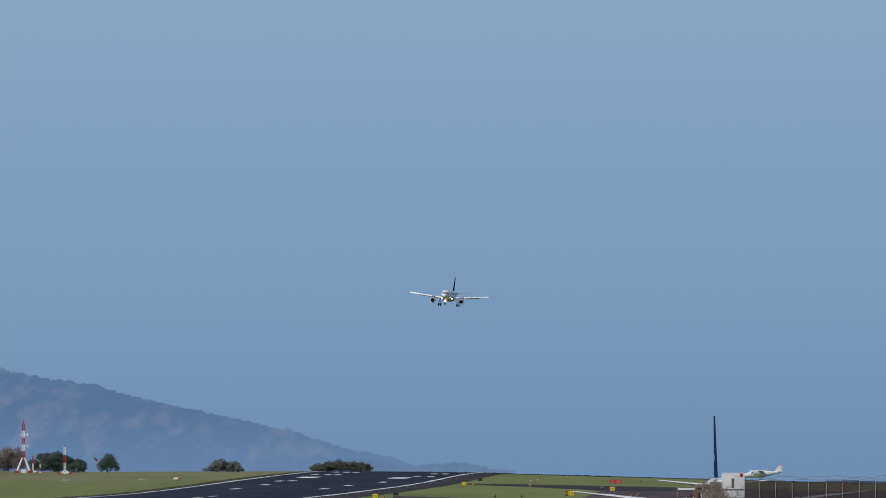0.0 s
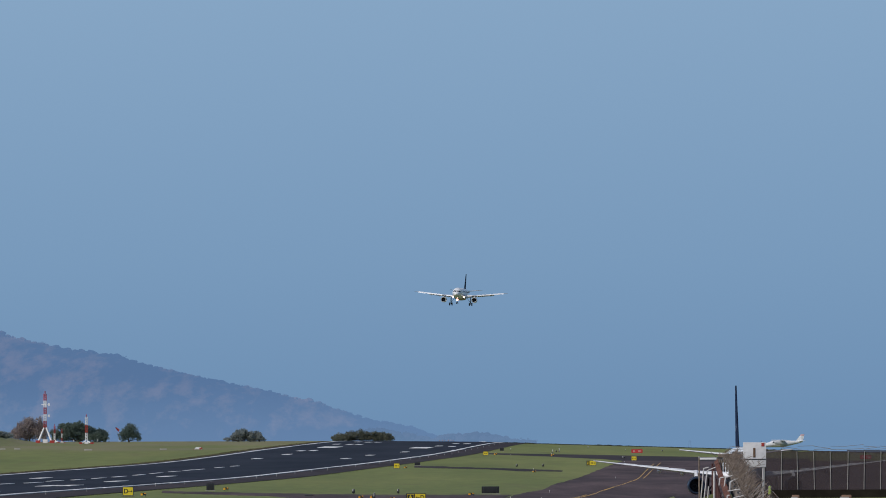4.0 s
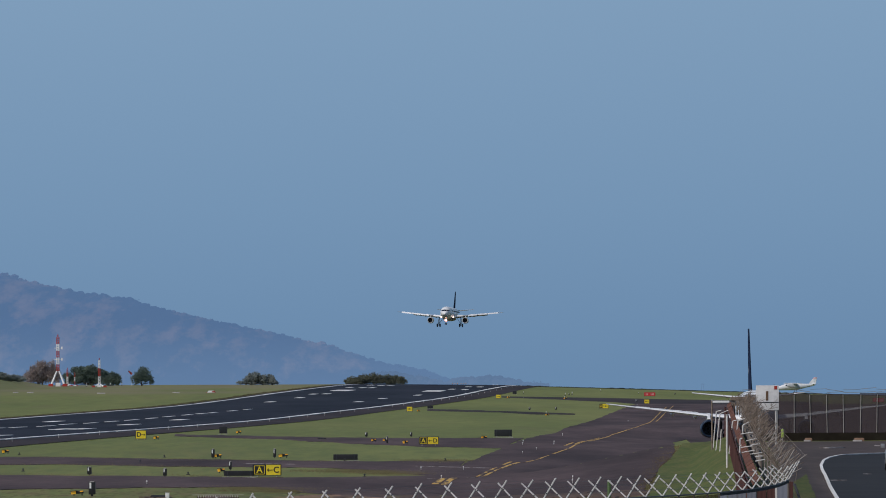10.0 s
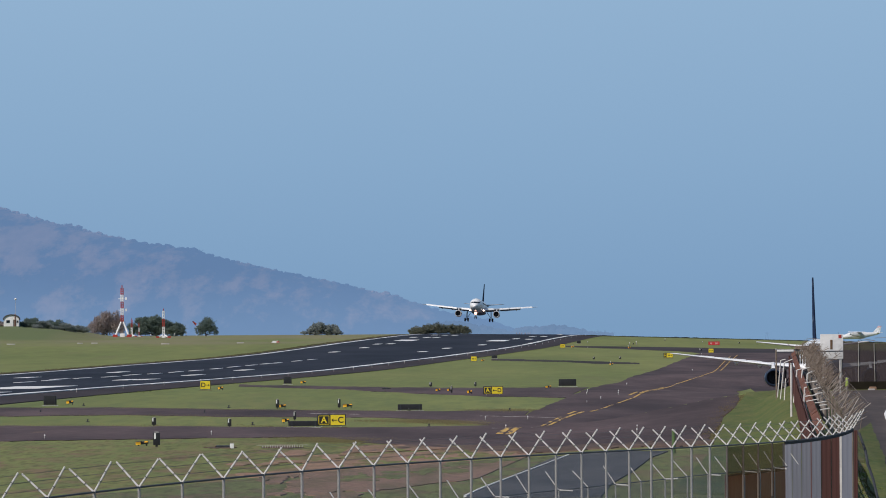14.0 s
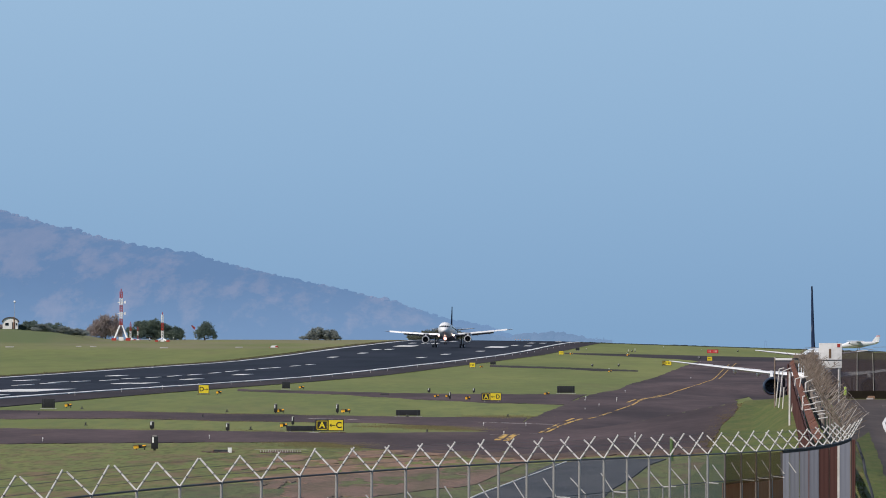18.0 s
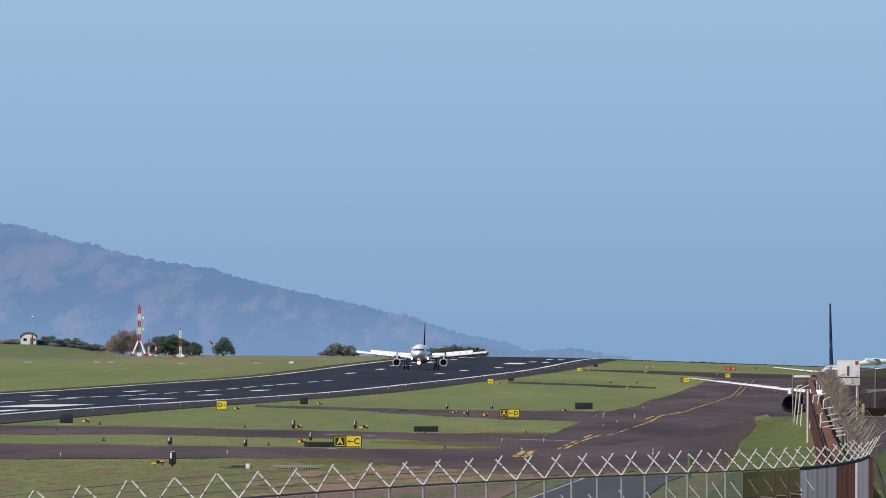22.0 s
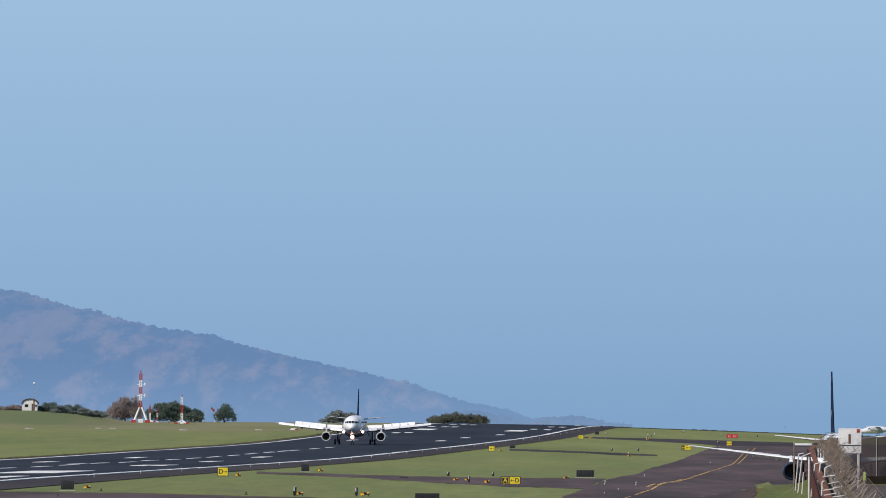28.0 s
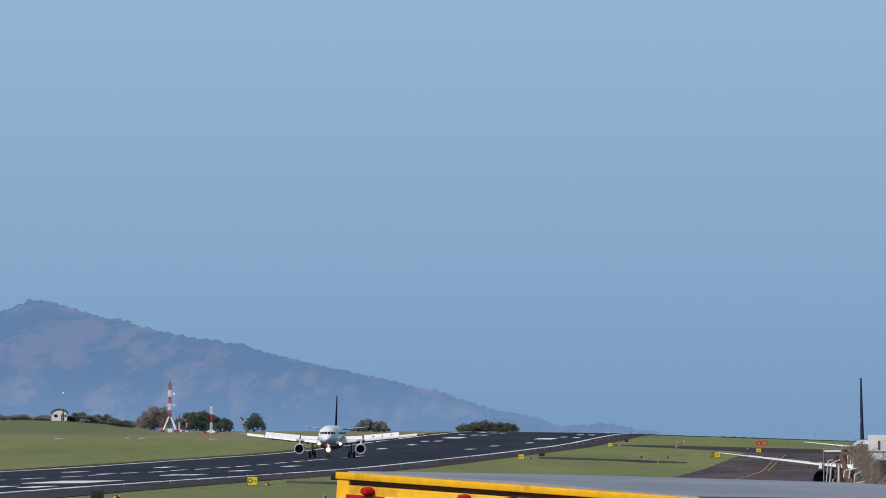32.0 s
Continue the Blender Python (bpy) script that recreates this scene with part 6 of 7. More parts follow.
hang += [(x, y, ground(x, y) + 0.05) for x, y in ((11.62, 240.2), (11.75, 238.4), (11.70, 236.2), (11.85, 233.6), (11.95, 230.5))]
for a, b in zip(hang, hang[1:]):
    add_rod(bm, a, b, 0.038, None, 8)
cable = base("cable", 11.15, 243)
bmesh.ops.transform(bm, matrix=cable.matrix_basis.inverted(), verts=bm.verts)
part("lead", bm, DARK, cable)
tagged(cable, "thick black cable hanging from the fence's corner onto the bank", "cable")


def screen_fence():
    ax, ay, bx, by = 22.6, 560.0, 70.0, 566.0
    top = base("screen_fence", ax, ay)
    inv = top.matrix_basis.inverted()
    k, turn = 46, math.degrees(math.atan2(by - ay, bx - ax))
    size = math.hypot(bx - ax, by - ay) / k
    post = finish(rod((0, 0, 0), (0, 0, 1), 0.019), "post", GALV)
    net = finish(box(0, 1, -0.006, 0.006, 0, 1), "screen_panel", SCREEN, False)
    coil = finish(rod((0, 0, 0), (1, 0, 0), 0.012, None, 4), "strand", WIRE)
    rng = random.Random(31)
    for i in range(k + 1):
        x, y = ax + (bx - ax) * i / k, ay + (by - ay) * i / k
        g = ground(x, y) - 0.05
        z = 6.02
        m = inv @ pose(x, y, g, 0, 0, turn)
        shared("post", post, top, m @ pose(0, -0.06, 0.35, 0, rng.uniform(-1.5, 1.5), 0) @ Matrix.Diagonal((1, 1, z - g - 0.40, 1)))
        if i < k:
            shared("screen_panel", net, top, m @ Matrix.Translation((0, 0, 0.2)) @ Matrix.Diagonal((size, 1, z - g - 0.2 + rng.uniform(-0.05, 0.05), 1)))
            for j in range(2):
                shared("strand", coil, top, m @ pose(0, 0, z - g + 0.08 + 0.2 * j, 0, rng.uniform(-9, 9), 0) @ Matrix.Diagonal((size, 1, 1, 1)))
    # near-black colour also puts in the shadow along the fence's foot
    part("footing", box(0, math.hypot(bx - ax, by - ay), -0.15, 0.15, -0.3, 0.5, pose(0, 0, 0, 0, 0, turn)), material("mossy footing with painted shade", (0.018, 0.014, 0.011), (0.03, 0.025, 0.018), 1.5, 0.95, sheen=0.05), top, "dark footing wall, foot shadow painted in")
    return tagged(top, "high fence covered with dark brown screen netting", "fence")


screen_fence()

# white notice board by the fence corner
board = base("notice_board", 23.0, 536)
g = board.matrix_basis.translation.z
part("panel", box(-0.68, 0.68, -0.03, 0.03, 5.15 - g, 6.62 - g, bevel=0.012), WALLWHITE, board)
part("dark_slot", box(-0.09, 0.05, -0.045, -0.028, 5.72 - g, 6.28 - g), material("brown slot", (0.16, 0.09, 0.05), (0.12, 0.07, 0.04), 3, 0.8), board)
part("line", box(-0.66, 0.66, -0.042, -0.028, 5.58 - g, 5.64 - g), DARK, board)
part("red_mark", box(0.40, 0.58, -0.045, -0.028, 6.38 - g, 6.58 - g), MASTRED, board, "red square mark")
for s in (-0.5, 0.5):
    part("post", rod((s, 0.06, -0.1), (s, 0.06, 6.3 - g), 0.05), PALE, board)
tagged(board, "white notice board with a red square on two posts", "sign")

pylon = base("power_pylon", 105.8, 2960)
bm = bmesh.new()
for sx, sy in ((-1, -1), (1, -1), (1, 1), (-1, 1)):
    add_rod(bm, (sx * 0.5, sy * 0.5, 0), (sx * 0.12, sy * 0.12, 2.6), 0.06, 0.04, 5)
# FARWOOD gives the pylon the same painted haze glow
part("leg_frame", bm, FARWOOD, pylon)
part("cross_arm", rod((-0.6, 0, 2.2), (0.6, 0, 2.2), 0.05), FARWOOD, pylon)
tagged(pylon, "lattice pylon on the far skyline, haze painted as glow", "pylon")

post = base("green_post", 9.31, 367.0)
part("stem", rod((0, 0, -0.2), (0, 0, 0.95), 0.075), material("green post paint", (0.10, 0.16, 0.06), (0.08, 0.13, 0.05), 2, 0.7), post)
part("cap", rod((0, 0, 0.93), (0, 0, 0.99), 0.08), GALV, post)
tagged(post, "green post standing behind the fence", "post")
flag = base("hazard_marker", 24.6, 552)
part("stem", rod((0, 0, 0), (0, 0, 0.9), 0.03), GALV, flag)
part("sleeve", rod((0, 0, 0.35), (0, 0, 0.85), 0.10, 0.07), material("fluorescent yellow sleeve", (0.45, 0.62, 0.08), (0.4, 0.55, 0.07), 3, 0.6), flag)
tagged(flag, "fluorescent yellow-green marker at the foot of the fence", "marker")
for x, y, s, lab in ((26.4, 556.5, 0.22, "brown cardboard-like block lying at the fence foot"), (29.5, 556.0, 0.3, "pale rubble block at the fence foot")):
    rub = base("rubble_block", x, y)
    part("block", box(-s, s, -0.2, 0.2, -0.05, 0.24, bevel=0.05), DIRT, rub)
    part("slab", box(-s * 1.3, s * 0.5, -0.45, 0.2, -0.06, 0.12, bevel=0.03), CONCRETE, rub)
    tagged(rub, lab, "rubble")

# drainage grates and low debris in the near grass
for x, y, w in ((-11.06, 454.9, 0.95), (-5.8, 909, 0.9)):
    lid = base("drain_cover", x, y)
    part("frame", box(-w * 0.5, w * 0.5, -0.4, 0.4, -0.05, 0.10, bevel=0.03), RUST, lid)
    part("grate", box(-w * 0.45, w * 0.45, -0.42, 0.35, 0.03, 0.13), DARK, lid)
    tagged(lid, "low drain cover with a dark grate in the grass", "drain", group="drain covers")
guard = base("drain_guard", -8.1, 452.5)
part("kerb", box(-1.05, 1.05, 0.02, 0.3, -0.05, 0.05, bevel=0.02), RUST, guard)
picket = finish(box(-0.018, 0.018, -0.012, 0.012, 0, 0.15), "picket", CONCRETE, False)
for i in range(17):
    shared("picket", picket, guard, pose(-0.98 + 0.1225 * i, 0, 0.02, 0, random.uniform(-5, 5), 0) @ Matrix.Diagonal((1, 1, random.uniform(0.7, 1.05), 1)))
part("top_rail", box(-1.3, 1.3, -0.01, 0.02, 0.145, 0.165), CONCRETE, guard)
tagged(guard, "low row of pale pickets over a rusty drain kerb", "guard rail")
can = base("white_box", -10.63, 452.5)
part("body", box(-0.10, 0.10, -0.10, 0.10, 0, 0.26, bevel=0.02), PAINT, can)
part("lid", box(-0.11, 0.11, -0.11, 0.11, 0.25, 0.28), GALV, can)
tagged(can, "small white box in the near grass", "box")


# ---- road vehicles ----
def car(name, x, y, turn, paint, label, height=1.5, length=4.4, width=1.8):
    """Front towards -y."""
    top = base(name, x, y, None, turn)
    h, L, w = height, length, width / 2
    secs = [(-L / 2, 0.45, 0.62, 0.80), (-L / 2 + 0.15, 0.30, 0.80, 0.95), (-L / 2 + 1.1, 0.25, h * 0.62, 1.0), (0, 0.25, h * 0.63, 1.0), (L / 2 - 0.4, 0.28, h * 0.64, 0.98), (L / 2, 0.45, h * 0.56, 0.88)]
    rings = [[(-w * s, yy, z0 + 0.1), (-w * s * 0.93, yy, z0), (w * s * 0.93, yy, z0), (w * s, yy, z0 + 0.1), (w * s, yy, z1 - 0.14), (w * s * 0.92, yy, z1), (-w * s * 0.92, yy, z1), (-w * s, yy, z1 - 0.14)]
             for yy, z0, z1, s in secs]
    body = part("body", loft(rings), paint, top)
    cab = [(-L / 2 + 1.0, h * 0.61, 0.90), (-L / 2 + 1.75, h * 0.96, 0.72), (-L / 2 + 2.3, h, 0.70), (L / 2 - 1.0, h * 0.98, 0.70), (L / 2 - 0.35, h * 0.63, 0.86)]
    part("cabin_glass", loft([[(-w * s, yy, h * 0.58), (w * s, yy, h * 0.58), (w * s * 0.98, yy, max(h * 0.6, z - 0.05)), (-w * s * 0.98, yy, max(h * 0.6, z - 0.05))] for yy, z, s in cab]), GLASS, top, "dark glass")
    part("roof", loft([[(-w * s, yy, z - 0.09), (w * s, yy, z - 0.09), (w * s * 0.94, yy, z + 0.02), (-w * s * 0.94, yy, z + 0.02)] for yy, z, s in cab[1:4]]), paint, top)
    for s in (-1, 1):
        part("headlight", box(s * w * 0.72 - 0.2, s * w * 0.72 + 0.2, -L / 2 - 0.02, -L / 2 + 0.2, 0.62, 0.80, bevel=0.04), WHITE, body)
        part("tail_light", box(s * w * 0.78 - 0.12, s * w * 0.78 + 0.12, L / 2 - 0.12, L / 2 + 0.02, 0.72, 0.92, bevel=0.03), MASTRED, body)
        part("mirror", box(s * (w + 0.12) - 0.1, s * (w + 0.12) + 0.1, -L / 2 + 1.45, -L / 2 + 1.6, h * 0.62, h * 0.74, bevel=0.03), paint, body)
        for yy in (-L / 2 + 0.85, L / 2 - 0.8):
            wh = part("wheel", wheel_mesh(0.34, 0.22), RUBBER, top, at=pose(s * (w - 0.10), yy, 0.34))
            part("rim", loft([[(q, 0.21 * math.cos(a), 0.21 * math.sin(a)) for a in [2 * math.pi * i / 12 for i in range(12)]] for q in (-0.118, 0.118)]), METAL, wh)
    part("grille", box(-w * 0.5, w * 0.5, -L / 2 - 0.015, -L / 2 + 0.05, 0.50, 0.68), DARK, body)
    part("bumper", box(-w * 0.95, w * 0.95, -L / 2 - 0.06, -L / 2 + 0.15, 0.32, 0.50, bevel=0.04), paint, body)
    part("plate_bar", box(-0.25, 0.25, -L / 2 - 0.08, -L / 2 - 0.05, 0.38, 0.49), PAINT, body)
    part("roof_rail", rod((-w * 0.62, -0.2, h + 0.04), (-w * 0.62, L / 2 - 1.0, h + 0.04), 0.025), DARK, top)
    part("roof_rail", rod((w * 0.62, -0.2, h + 0.04), (w * 0.62, L / 2 - 1.0, h + 0.04), 0.025), DARK, top)
    return tagged(top, label, "car")


SILVER = material("pale silver car paint", (0.36, 0.35, 0.36), (0.32, 0.31, 0.32), 0.8, 0.3, 0.4)
BLUECAR = material("dark blue car paint", (0.03, 0.06, 0.15), (0.035, 0.07, 0.17), 0.8, 0.22, 0.3)
suv = car("suv", 29.2, 470, 6, SILVER, "pale silver off-road car on the bend of the road", 1.78, 4.7, 1.85)
sedan = car("blue_car", 12.0, 226, -12, BLUECAR, "dark blue car passing close under the fence", 1.66)

TRUCKYELLOW = material("chipped yellow truck paint", (0.84, 0.44, 0.004), (0.42, 0.21, 0.015), 2.6, 0.45, fine=18.0, at=(0.54, 0.70), grit=0.7)
REDLENS = material("glossy red lens", (0.48, 0.008, 0.012), (0.40, 0.006, 0.010), 3.0, 0.12)
TRUCKROOF = material("grey truck roof sheet", (0.22, 0.235, 0.26), (0.31, 0.32, 0.345), 1.1, 0.5, 0.2, stretch=(1, 0.25, 1))
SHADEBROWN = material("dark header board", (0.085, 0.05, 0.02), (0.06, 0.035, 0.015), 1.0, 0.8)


def box_truck():
    """Cargo truck, rear towards -y, so that it drives towards +y; origin on the road under the rear face."""
    top = base("box_truck", 0, 0, 3.9)
    w, H, L = 1.27, 3.78, 6.2
    cargo = part("cargo_box", box(-w + 0.02, w - 0.02, 0.06, L, 1.15, H - 0.05, bevel=0.02), TRUCKYELLOW, top)
    roof = loft([[(-w, y, H - 0.06), (w, y, H - 0.06), (w * 0.97, y, H + 0.02 + c), (0, y, H + 0.03 + c), (-w * 0.97, y, H + 0.02 + c)] for y, c in ((0.05, 0), (3.0, 0.01), (L + 0.02, 0))])
    part("roof", roof, TRUCKROOF, cargo, "grey sheet roof")
    part("rear_header", box(-w, w, -0.03, 0.09, H - 0.030, H + 0.012, bevel=0.006), TRUCKYELLOW, cargo, "chipped yellow header rail")
    part("header_board", box(-w + 0.05, w - 0.05, -0.004, 0.075, H - 0.050, H - 0.030), SHADEBROWN, cargo, "dark board under the rail")
    for s in (-1, 1):
        part("corner_post", box(s * (w - 0.05) - 0.045, s * (w - 0.05) + 0.045, -0.02, 0.10, 1.15, H - 0.030, bevel=0.01), TRUCKYELLOW, cargo)
        door = part("rear_door", box(s * 0.62 - 0.59, s * 0.62 + 0.59, -0.035, 0.03, 1.2, H - 0.062, bevel=0.01), TRUCKYELLOW, cargo)
        for i in range(4):
            c = s * 0.62 - 0.42 + 0.28 * i
            part("reflective_strip", box(c - 0.135, c + 0.135, -0.045, -0.030, H - 0.23, H - 0.118), REDLENS if (i + (s > 0)) % 2 == 0 else PAINT, door)
        part("lock_bar", rod((s * 0.18, -0.06, 1.3), (s * 0.18, -0.06, H - 0.45), 0.02), GALV, door)
    for x in (-1.02, -0.33, -0.02, 0.29, 1.0):
        part("marker_lamp", loft([[(x + 0.046 * math.cos(a) * q, yy, H - 0.092 + 0.028 * math.sin(a) * q) for a in [2 * math.pi * i / 16 for i in range(16)]] for yy, q in ((-0.03, 1.0), (-0.07, 0.9), (-0.09, 0.5))]), REDLENS, cargo, "red marker lamp")
    part("chassis", box(-0.45, 0.45, 0.1, L + 1.9, 0.75, 1.12), DARK, top)
    part("bumper", box(-w + 0.1, w - 0.1, -0.02, 0.1, 0.55, 0.75, bevel=0.02), DARK, top)
    cab = part("cab", loft([[(-1.1, y, 0.6), (1.1, y, 0.6), (1.1, y, z), (0.98, y, z + 0.12), (-0.98, y, z + 0.12), (-1.1, y, z)] for y, z in ((L + 0.25, 2.55), (L + 1.4, 2.6), (L + 1.95, 1.7), (L + 2.1, 1.2))]), WHITE, top)
    part("windscreen", box(-0.9, 0.9, -0.02, 0.02, -0.42, 0.42, pose(0, L + 1.72, 2.17, 31, 0, 0)), GLASS, cab)
    for s in (-1, 1):
        part("side_window", box(s * 1.1 - 0.01, s * 1.1 + 0.01, L + 0.5, L + 1.25, 1.75, 2.4), GLASS, cab)
        part("mirror", box(s * 1.3 - 0.1, s * 1.3 + 0.1, L + 1.6, L + 1.7, 1.8, 2.2, bevel=0.02), DARK, cab)
        for y in (1.5, L + 1.2):
            wh = part("wheel", wheel_mesh(0.48, 0.34), RUBBER, top, at=pose(s * 1.0, y, 0.48))
            part("rim", loft([[(q, 0.28 * math.cos(a), 0.28 * math.sin(a)) for a in [2 * math.pi * i / 12 for i in range(12)]] for q in (-0.175, 0.175)]), METAL, wh)
        part("tail_light", box(s * 0.95 - 0.14, s * 0.95 + 0.14, -0.05, 0.0, 0.78, 0.95, bevel=0.02), MASTRED, top)
    return tagged(top, "yellow box truck with a grey roof and red marker lamps", "truck")


truck = box_truck()
# ---- tufts along the grass edges ----
def tufts(name, lines, per_metre, height, spread, mat, seed, label, deep=1.0):
    rng = random.Random(seed)
    verts, faces = [], []
    for line in lines:
        for (ax, ay), (bx, by) in zip(line, line[1:]):
            size = math.hypot(bx - ax, by - ay)
            for _ in range(int(size * per_metre)):
                t = rng.random()
                x, y = ax + (bx - ax) * t + rng.gauss(0, spread), ay + (by - ay) * t + rng.gauss(0, spread * deep)
                z = ground(x, y) + 0.01
                h = height * rng.uniform(0.4, 1.25) * (0.55 + 0.9 * abs(noise.noise(Vector((x * 0.3, y * 0.12, seed)))))
                for _ in range(3):
                    a = rng.uniform(0, math.tau)
                    w, lean = h * rng.uniform(0.25, 0.5), h * rng.uniform(0.1, 0.6)
                    ca, sa = math.cos(a), math.sin(a)
                    k = len(verts)
                    verts += [(x - sa * w, y + ca * w, z), (x + sa * w, y - ca * w, z), (x + ca * lean, y + sa * lean, z + h)]
                    faces.append((k, k + 1, k + 2))
    me = bpy.data.meshes.new(name)
    me.from_pydata(verts, [], faces)
    me.materials.append(mat)
    return tagged(new(name, me), label, "grass", kind="stuff")


TUFT = material("ragged grass blades", (0.120, 0.160, 0.042), (0.185, 0.205, 0.065), 0.2, 0.95, fine=1.5, island=0.25)
TUFTDRY = material("dry grass blades", (0.17, 0.145, 0.075), (0.25, 0.21, 0.11), 0.2, 0.95, fine=1.5, island=0.25)
TUFTSOIL = material("brown dead grass", (0.145, 0.112, 0.060), (0.20, 0.150, 0.08), 0.2, 0.95, fine=1.5, island=0.25)
TUFTEDGE = material("dark weeds and dry stalks", (0.085, 0.080, 0.045), (0.16, 0.135, 0.08), 0.2, 0.95, fine=1.5, island=0.3)
tufts("dry_tufts", [track(-29.0, 1250, 2900, 30)], 7.0, 0.20, 0.6, TUFTEDGE, 43, "dry brown grass along the runway's far edge")
tufts("grass_tufts", [track(34.5, 800, 2700, 30)], 3.0, 0.08, 0.7, TUFT, 46, "grass along the runway shoulder")
tufts("grass_tufts", [[(9.7, 214), (12.7, 244), (14.2, 290)], [(14.2, 290), (15.0, 320)]], 40, 0.07, 0.5, TUFT, 47, "weeds along the fence and on the bank")
tufts("dry_tufts", [[(-4.8, 592), (-1.5, 590), (1.2, 578), (1.6, 571)], [(3.0, 664), (6.0, 658)], [(-9.0, 496), (-6.5, 492), (-4.2, 478)]], 520, 0.05, 1.3, TUFTDRY, 81, "straw-coloured grass at the tips of the grass strips", 5.0)
tufts("dry_tufts", [[(-31, 641), (-22, 646), (-15, 629), (-9, 621)], [(-34.7, 706), (-25.7, 701), (-16.4, 681), (-3.5, 658)], [(-28, 577), (-13.4, 563), (-7.4, 555)]], 60, 0.05, 1.2, TUFTDRY, 82, "sparse dry grass along the asphalt", 4.0)
tufts("dry_tufts", [[(18.4, 556.0), (16.0, 505.0), (14.4, 473.0), (12.8, 425.0), (11.5, 389.0)]], 40, 0.06, 0.45, TUFTSOIL, 84, "brown dead grass along the bank's edge")
HEDGE = material("dark far hedge", (0.040, 0.050, 0.040), (0.06, 0.07, 0.055), 0.2, 0.95, fine=1.0, island=0.2)
tufts("hedge", [[(46, 2925), (80, 2925), (120, 2925), (190, 2930)]], 80, 0.34, 0.8, HEDGE, 49, "low dark hedge along the far crest")


# ---- ragged edges: turf that creeps over the asphalt, bare earth that breaks through the turf ----
def patches(name, lines, per_metre, wide, deep, spread, mat, lift, seed, label, category):
    rng = random.Random(seed)
    verts, faces = [], []
    for line in lines:
        for (ax, ay), (bx, by) in zip(line, line[1:]):
            size = math.hypot(bx - ax, by - ay)
            for _ in range(max(1, int(size * per_metre))):
                t = rng.random()
                cx, cy = ax + (bx - ax) * t + rng.gauss(0, spread[0]), ay + (by - ay) * t + rng.gauss(0, spread[1])
                rx, ry = rng.uniform(*wide), rng.uniform(*deep)
                k, q = len(verts), rng.uniform(0, 50)
                up = lift + rng.uniform(0, 0.003)
                verts.append((cx, cy, ground(cx, cy) + up))
                for i in range(14):
                    a = math.tau * i / 14
                    r = 1 + 0.55 * noise.noise(Vector((math.cos(a) * 1.7, math.sin(a) * 1.7, q)))
                    x, y = cx + rx * r * math.cos(a), cy + ry * r * math.sin(a)
                    verts.append((x, y, ground(x, y) + up))
                verts += [(cx + (x - cx) * 1.1, cy + (y - cy) * 1.1, z - 0.09) for x, y, z in verts[k + 1:k + 15]]
                faces += [(k, k + 1 + i, k + 1 + (i + 1) % 14) for i in range(14)]
                faces += [(k + 1 + (i + 1) % 14, k + 1 + i, k + 15 + i, k + 15 + (i + 1) % 14) for i in range(14)]
    me = bpy.data.meshes.new(name)
    me.from_pydata(verts, [], faces)
    me.materials.append(mat)
    return tagged(new(name, me), label, category, kind="stuff")


patches("earth_fringe", [[(-4.09, 454.9), (-0.68, 454.9), (4.31, 442.3)]], 2.0, (0.1, 0.5), (1.0, 4.5), (0.3, 3.0), SOIL, 0.042, 69, "brown soil washed over the asphalt edge", "earth")
patches("earth_fringe", [[(-4.6, 310), (-4.7, 400)], [(-5.2, 345), (-7.0, 352)], [(-5.0, 395), (-8.5, 398)], [(-5.0, 432), (-9.0, 436)]], 1.1, (0.12, 0.75), (2.5, 10.0), (0.8, 12.0), DIRT, 0.034, 75, "bare earth breaking up into the near turf", "earth")
patches("turf_island", [[(-3.8, 335), (0.5, 372), (2.8, 412)], [(-3.6, 385), (1.5, 424)], [(-4.0, 446), (3.6, 446)]], 1.0, (0.08, 0.5), (1.5, 5.0), (0.6, 8.0), GRASS, 0.040, 77, "thin turf left on the bare earth", "grass")
patches("bare_soil", [[(-11.6, 456), (-10.4, 455)], [(-9.2, 454.5), (-7.0, 454)], [(-24.6, 536), (-23.4, 534)]], 4.0, (0.15, 0.55), (1.0, 2.6), (0.2, 1.2), SOIL, 0.03, 74, "bare brown soil round the drains", "earth")
patches("earth_fringe", [[(5.81, 430.3), (8.10, 410.3), (11.31, 390.9)], [(0.99, 440.8), (3.72, 437.2), (5.86, 414.8)]], 5.0, (0.1, 0.7), (1.0, 4.0), (0.4, 2.5), SOIL, 0.05, 76, "brown soil along the taxiway's near edge", "earth")


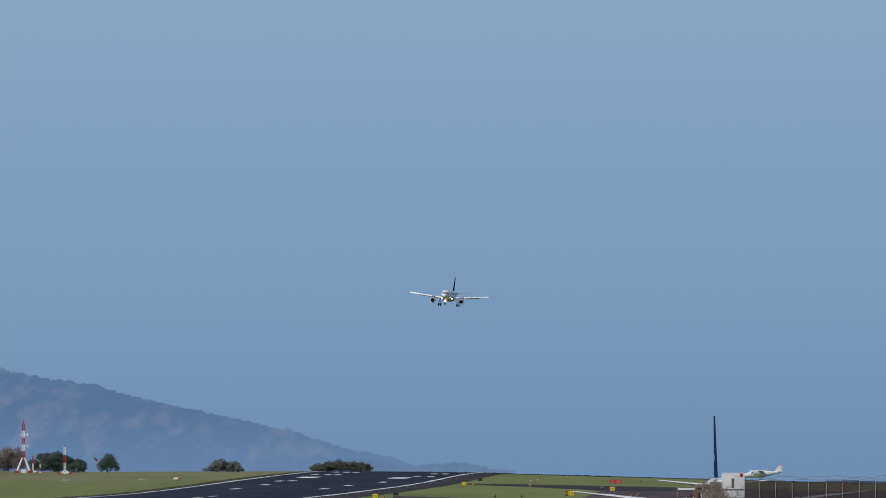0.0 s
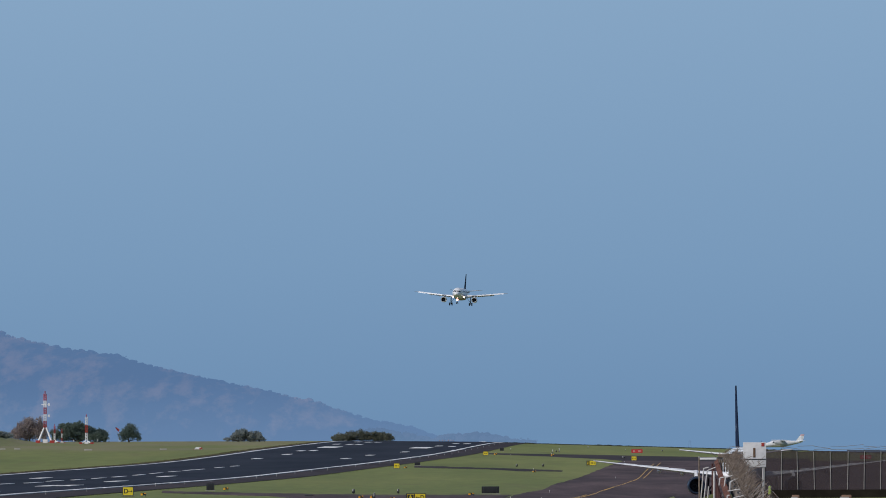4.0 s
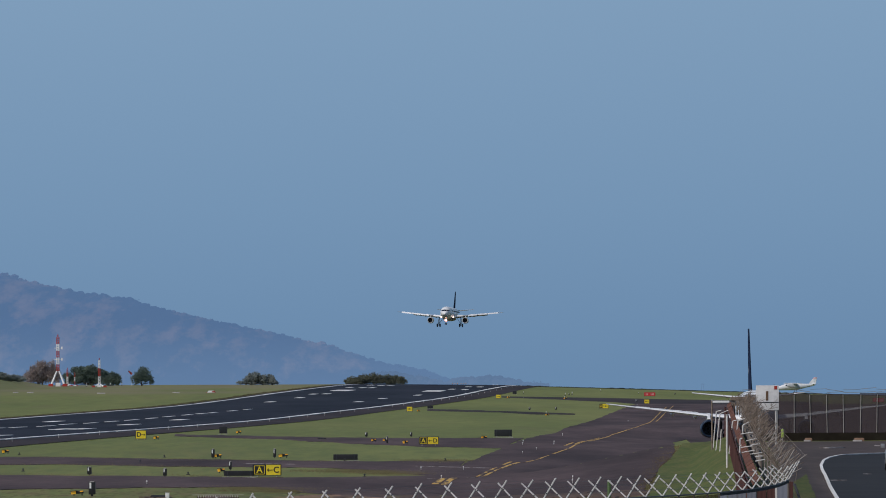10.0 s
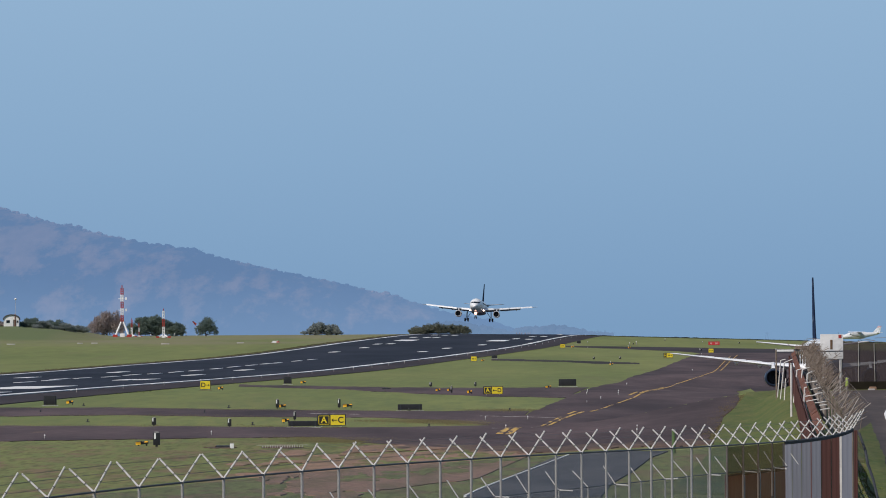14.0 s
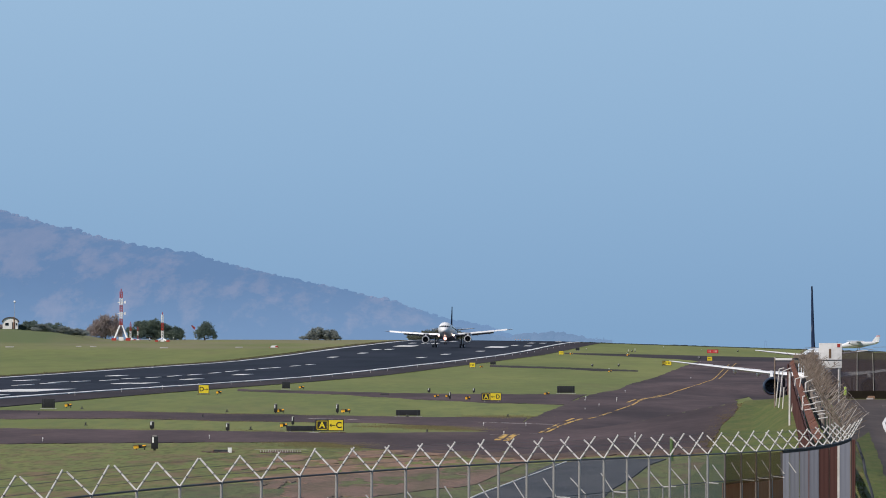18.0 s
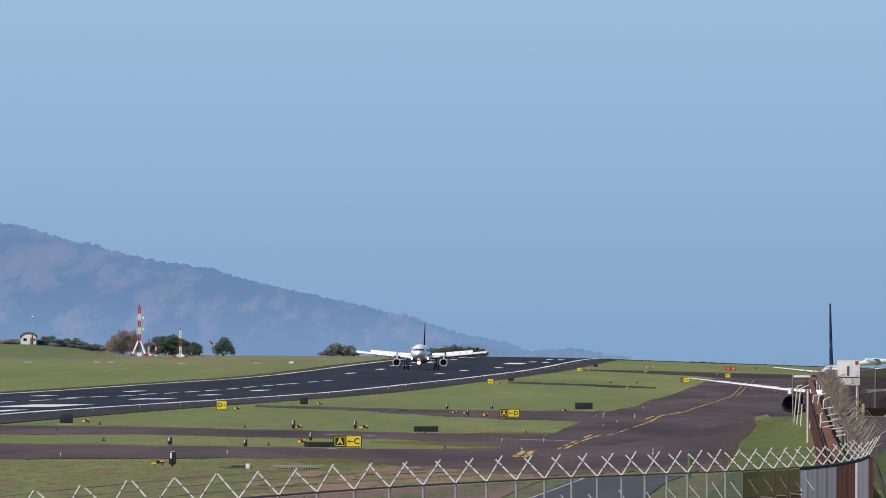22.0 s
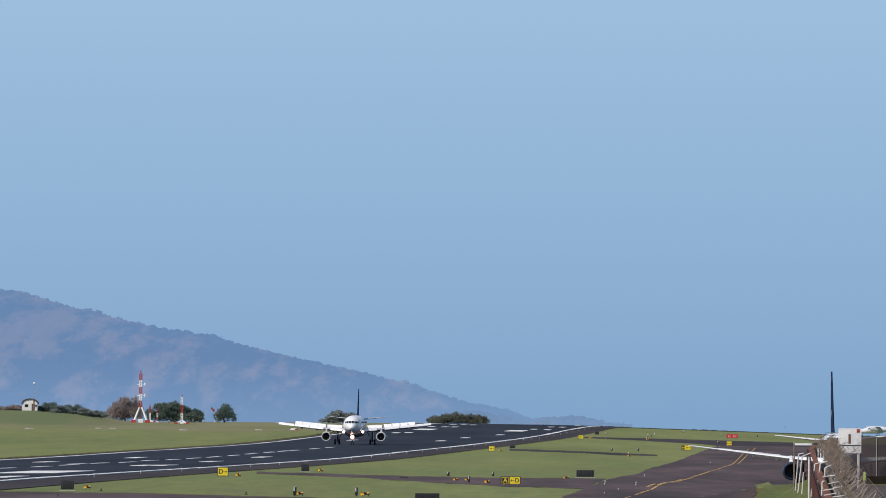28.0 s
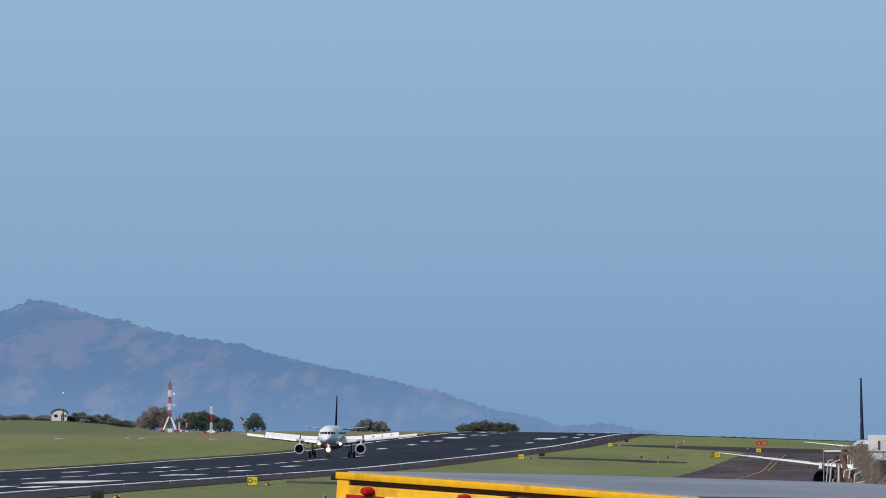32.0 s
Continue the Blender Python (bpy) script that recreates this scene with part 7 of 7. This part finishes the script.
# ---- what moves ----
def motions():
    course_rows = [
        (0, 42.73, 3718.0, 66.89, 0.22, 7.24, 4.04), (0.5, 41.77, 3685.8, 64.98, 0.29, 7.17, 3.10), (1, 40.85, 3653.4, 63.10, 0.34, 7.10, 2.11), (1.5, 40.00, 3620.8, 61.25, 0.37, 7.03, 1.41),
        (2, 39.20, 3587.8, 59.41, 0.38, 6.97, 1.20), (2.5, 38.41, 3554.6, 57.56, 0.37, 6.90, 1.35), (3, 37.61, 3521.1, 55.66, 0.35, 6.83, 1.58), (3.5, 36.85, 3487.5, 53.66, 0.33, 6.77, 1.65),
        (5.5, 33.82, 3352.4, 44.08, 0.26, 6.66, -0.26), (6, 33.13, 3318.7, 41.39, 0.25, 6.69, -0.84), (6.5, 32.39, 3285.0, 38.70, 0.27, 6.78, -0.92), (7, 31.57, 3251.6, 36.04, 0.30, 6.92, -0.70),
        (7.5, 30.64, 3218.3, 33.33, 0.37, 7.06, -0.57), (8, 29.61, 3185.1, 30.59, 0.46, 7.16, -0.61), (8.5, 28.38, 3152.0, 27.89, 0.58, 7.07, -0.58), (9, 26.97, 3118.7, 25.23, 0.72, 6.94, -0.31),
        (9.5, 25.42, 3085.4, 22.60, 0.88, 6.75, 0.14), (10, 23.84, 3052.0, 20.13, 1.05, 6.53, 0.66), (10.5, 22.25, 3018.4, 17.88, 1.24, 6.28, 1.18), (11, 20.62, 2984.9, 15.75, 1.45, 6.01, 1.58),
        (11.5, 18.97, 2951.5, 13.68, 1.66, 5.72, 1.59), (12, 17.34, 2918.1, 11.66, 1.88, 5.43, 1.31), (12.5, 15.72, 2884.9, 9.77, 2.09, 5.28, 1.25), (13, 14.07, 2851.8, 8.10, 2.29, 5.15, 1.57),
        (13.5, 12.45, 2818.6, 6.61, 2.47, 5.02, 1.84), (14, 10.88, 2785.4, 5.28, 2.61, 4.90, 1.81), (14.5, 9.33, 2752.1, 4.06, 2.72, 4.79, 1.71), (16.5, 5.13, 2618.6, 0.57, 3.01, 4.42, -1.96),
        (17, 4.04, 2585.3, 0.43, 3.04, 4.37, -1.48), (17.5, 2.92, 2552.2, 0.21, 3.02, 4.15, -1.33), (18, 1.68, 2519.5, -0.01, 2.92, 3.96, -0.94), (18.5, 0.26, 2487.2, -0.34, 2.75, 3.76, -0.18),
        (19, -1.27, 2455.4, -0.43, 2.53, 3.53, 0.49), (19.5, -2.79, 2424.0, -0.52, 2.26, 3.45, 1.04), (20, -4.25, 2393.1, -0.60, 1.97, 3.34, 1.12), (20.5, -5.66, 2362.5, -0.68, 1.66, 3.19, 0.88),
        (21, -7.04, 2332.2, -0.77, 1.35, 3.03, 0.60), (21.5, -8.43, 2302.2, -0.85, 1.04, 2.86, 0.30), (22, -9.80, 2272.4, -0.93, 0.75, 2.69, 0.00), (22.5, -11.10, 2243.1, -1.00, 0.00, 2.51, 0.00),
        (23, -12.36, 2214.2, -1.06, 0.00, 2.33, 0.00), (23.5, -13.65, 2185.8, -1.12, 0.00, 2.24, 0.00), (24, -14.98, 2157.9, -1.17, 0.00, 2.15, 0.00), (24.5, -16.32, 2130.3, -1.21, 0.00, 2.06, 0.00),
        (26.5, -20.23, 2022.6, -1.35, 0.00, 1.85, 0.00), (27, -21.12, 1996.1, -1.37, 0.00, 1.83, 0.00), (27.5, -22.03, 1969.9, -1.39, 0.00, 1.85, 0.00), (28, -22.97, 1943.9, -1.40, 0.00, 1.91, 0.00),
        (28.5, -23.95, 1918.2, -1.40, 0.00, 1.91, 0.00), (29, -24.96, 1892.6, -1.40, 0.00, 1.93, 0.00), (29.5, -25.95, 1867.1, -1.40, 0.00, 1.96, 0.00), (30, -26.92, 1841.8, -1.39, 0.00, 2.00, 0.00),
        (30.5, -27.89, 1816.6, -1.37, 0.00, 2.04, 0.00), (31, -28.85, 1791.6, -1.36, 0.00, 2.10, 0.00), (31.5, -29.80, 1766.9, -1.35, 0.00, 2.15, 0.00), (32, -30.68, 1742.4, -1.33, 0.00, 2.20, 0.00)]
    walk(jet, [(t, pose(x, y, z, 0, 0, -turn) @ pose(0, 0, 0, -nose, bank, 0)) for t, x, y, z, nose, turn, bank in course_rows])
    for ob in list(jet.children):
        if "hinge" in ob.keys():
            hx, hy, hz, slope = ob["hinge"]
            walk(ob, [(t, pose(hx, hy, hz, a, slope, 0)) for t, a in ((0, -4), (19.9, -4), (21.0, -4), (21.6, 35), (22.2, 42), (32, 42))])
    # the main legs hang long in the air and sink as the wheels take the weight
    for ob in list(jet.children):
        if ob.name.startswith("main_leg"):
            walk(ob, [(t, pose(0, 0, z)) for t, z in ((0, -0.42), (18.2, -0.42), (18.8, -0.1), (19.6, 0), (32, 0))])
    # the off-road car rolls up to the bend and waits there
    walk(suv, [(t, pose(x, y, ground(x, y) + 0.09, 0, 0, a)) for t, x, y, a in ((0, 60, 520, -75), (5.5, 52, 512, -62), (7.2, 36.5, 486, -42), (8.1, 27.9, 468, -20), (8.5, 26.5, 458, -10), (9.2, 26.1, 452, -6), (10, 26.1, 450, -4), (32, 26.1, 450, -4))])
    rows = []
    for t, x, y, a in ((0, 30, 325, -25), (15, 26, 295, -18), (17.5, 16.5, 237, -12), (19.3, 10.46, 207, -11), (19.9, 8.56, 197, -11), (21, 4.9, 179, -12), (23, -2.5, 146, -13), (26, -11, 97, -12), (29, -22, 30, -10), (32, -30, -40, -8)):
        rows.append((t, pose(x, y, ground(x, y) + 0.05, 0, 0, a)))
    walk(sedan, rows)
    rows = []
    for t, x, y in ((0, -42, -80), (20, -42, -75), (25, -34, -18), (27, -22.9, 17.6), (29, -13.75, 32.2), (30, -9.18, 39.5), (31, -4.61, 46.8), (31.5, -2.22, 50.45), (32, -0.065, 54.1)):
        rows.append((t, pose(x, y, ground(-0.065, 54.1) - 0.05 + 0.0145 * (54.1 - y) if t > 26 else ground(x, y), -1.0, 3.2, -32 if t > 24 else -12)))
    walk(truck, rows)


motions()
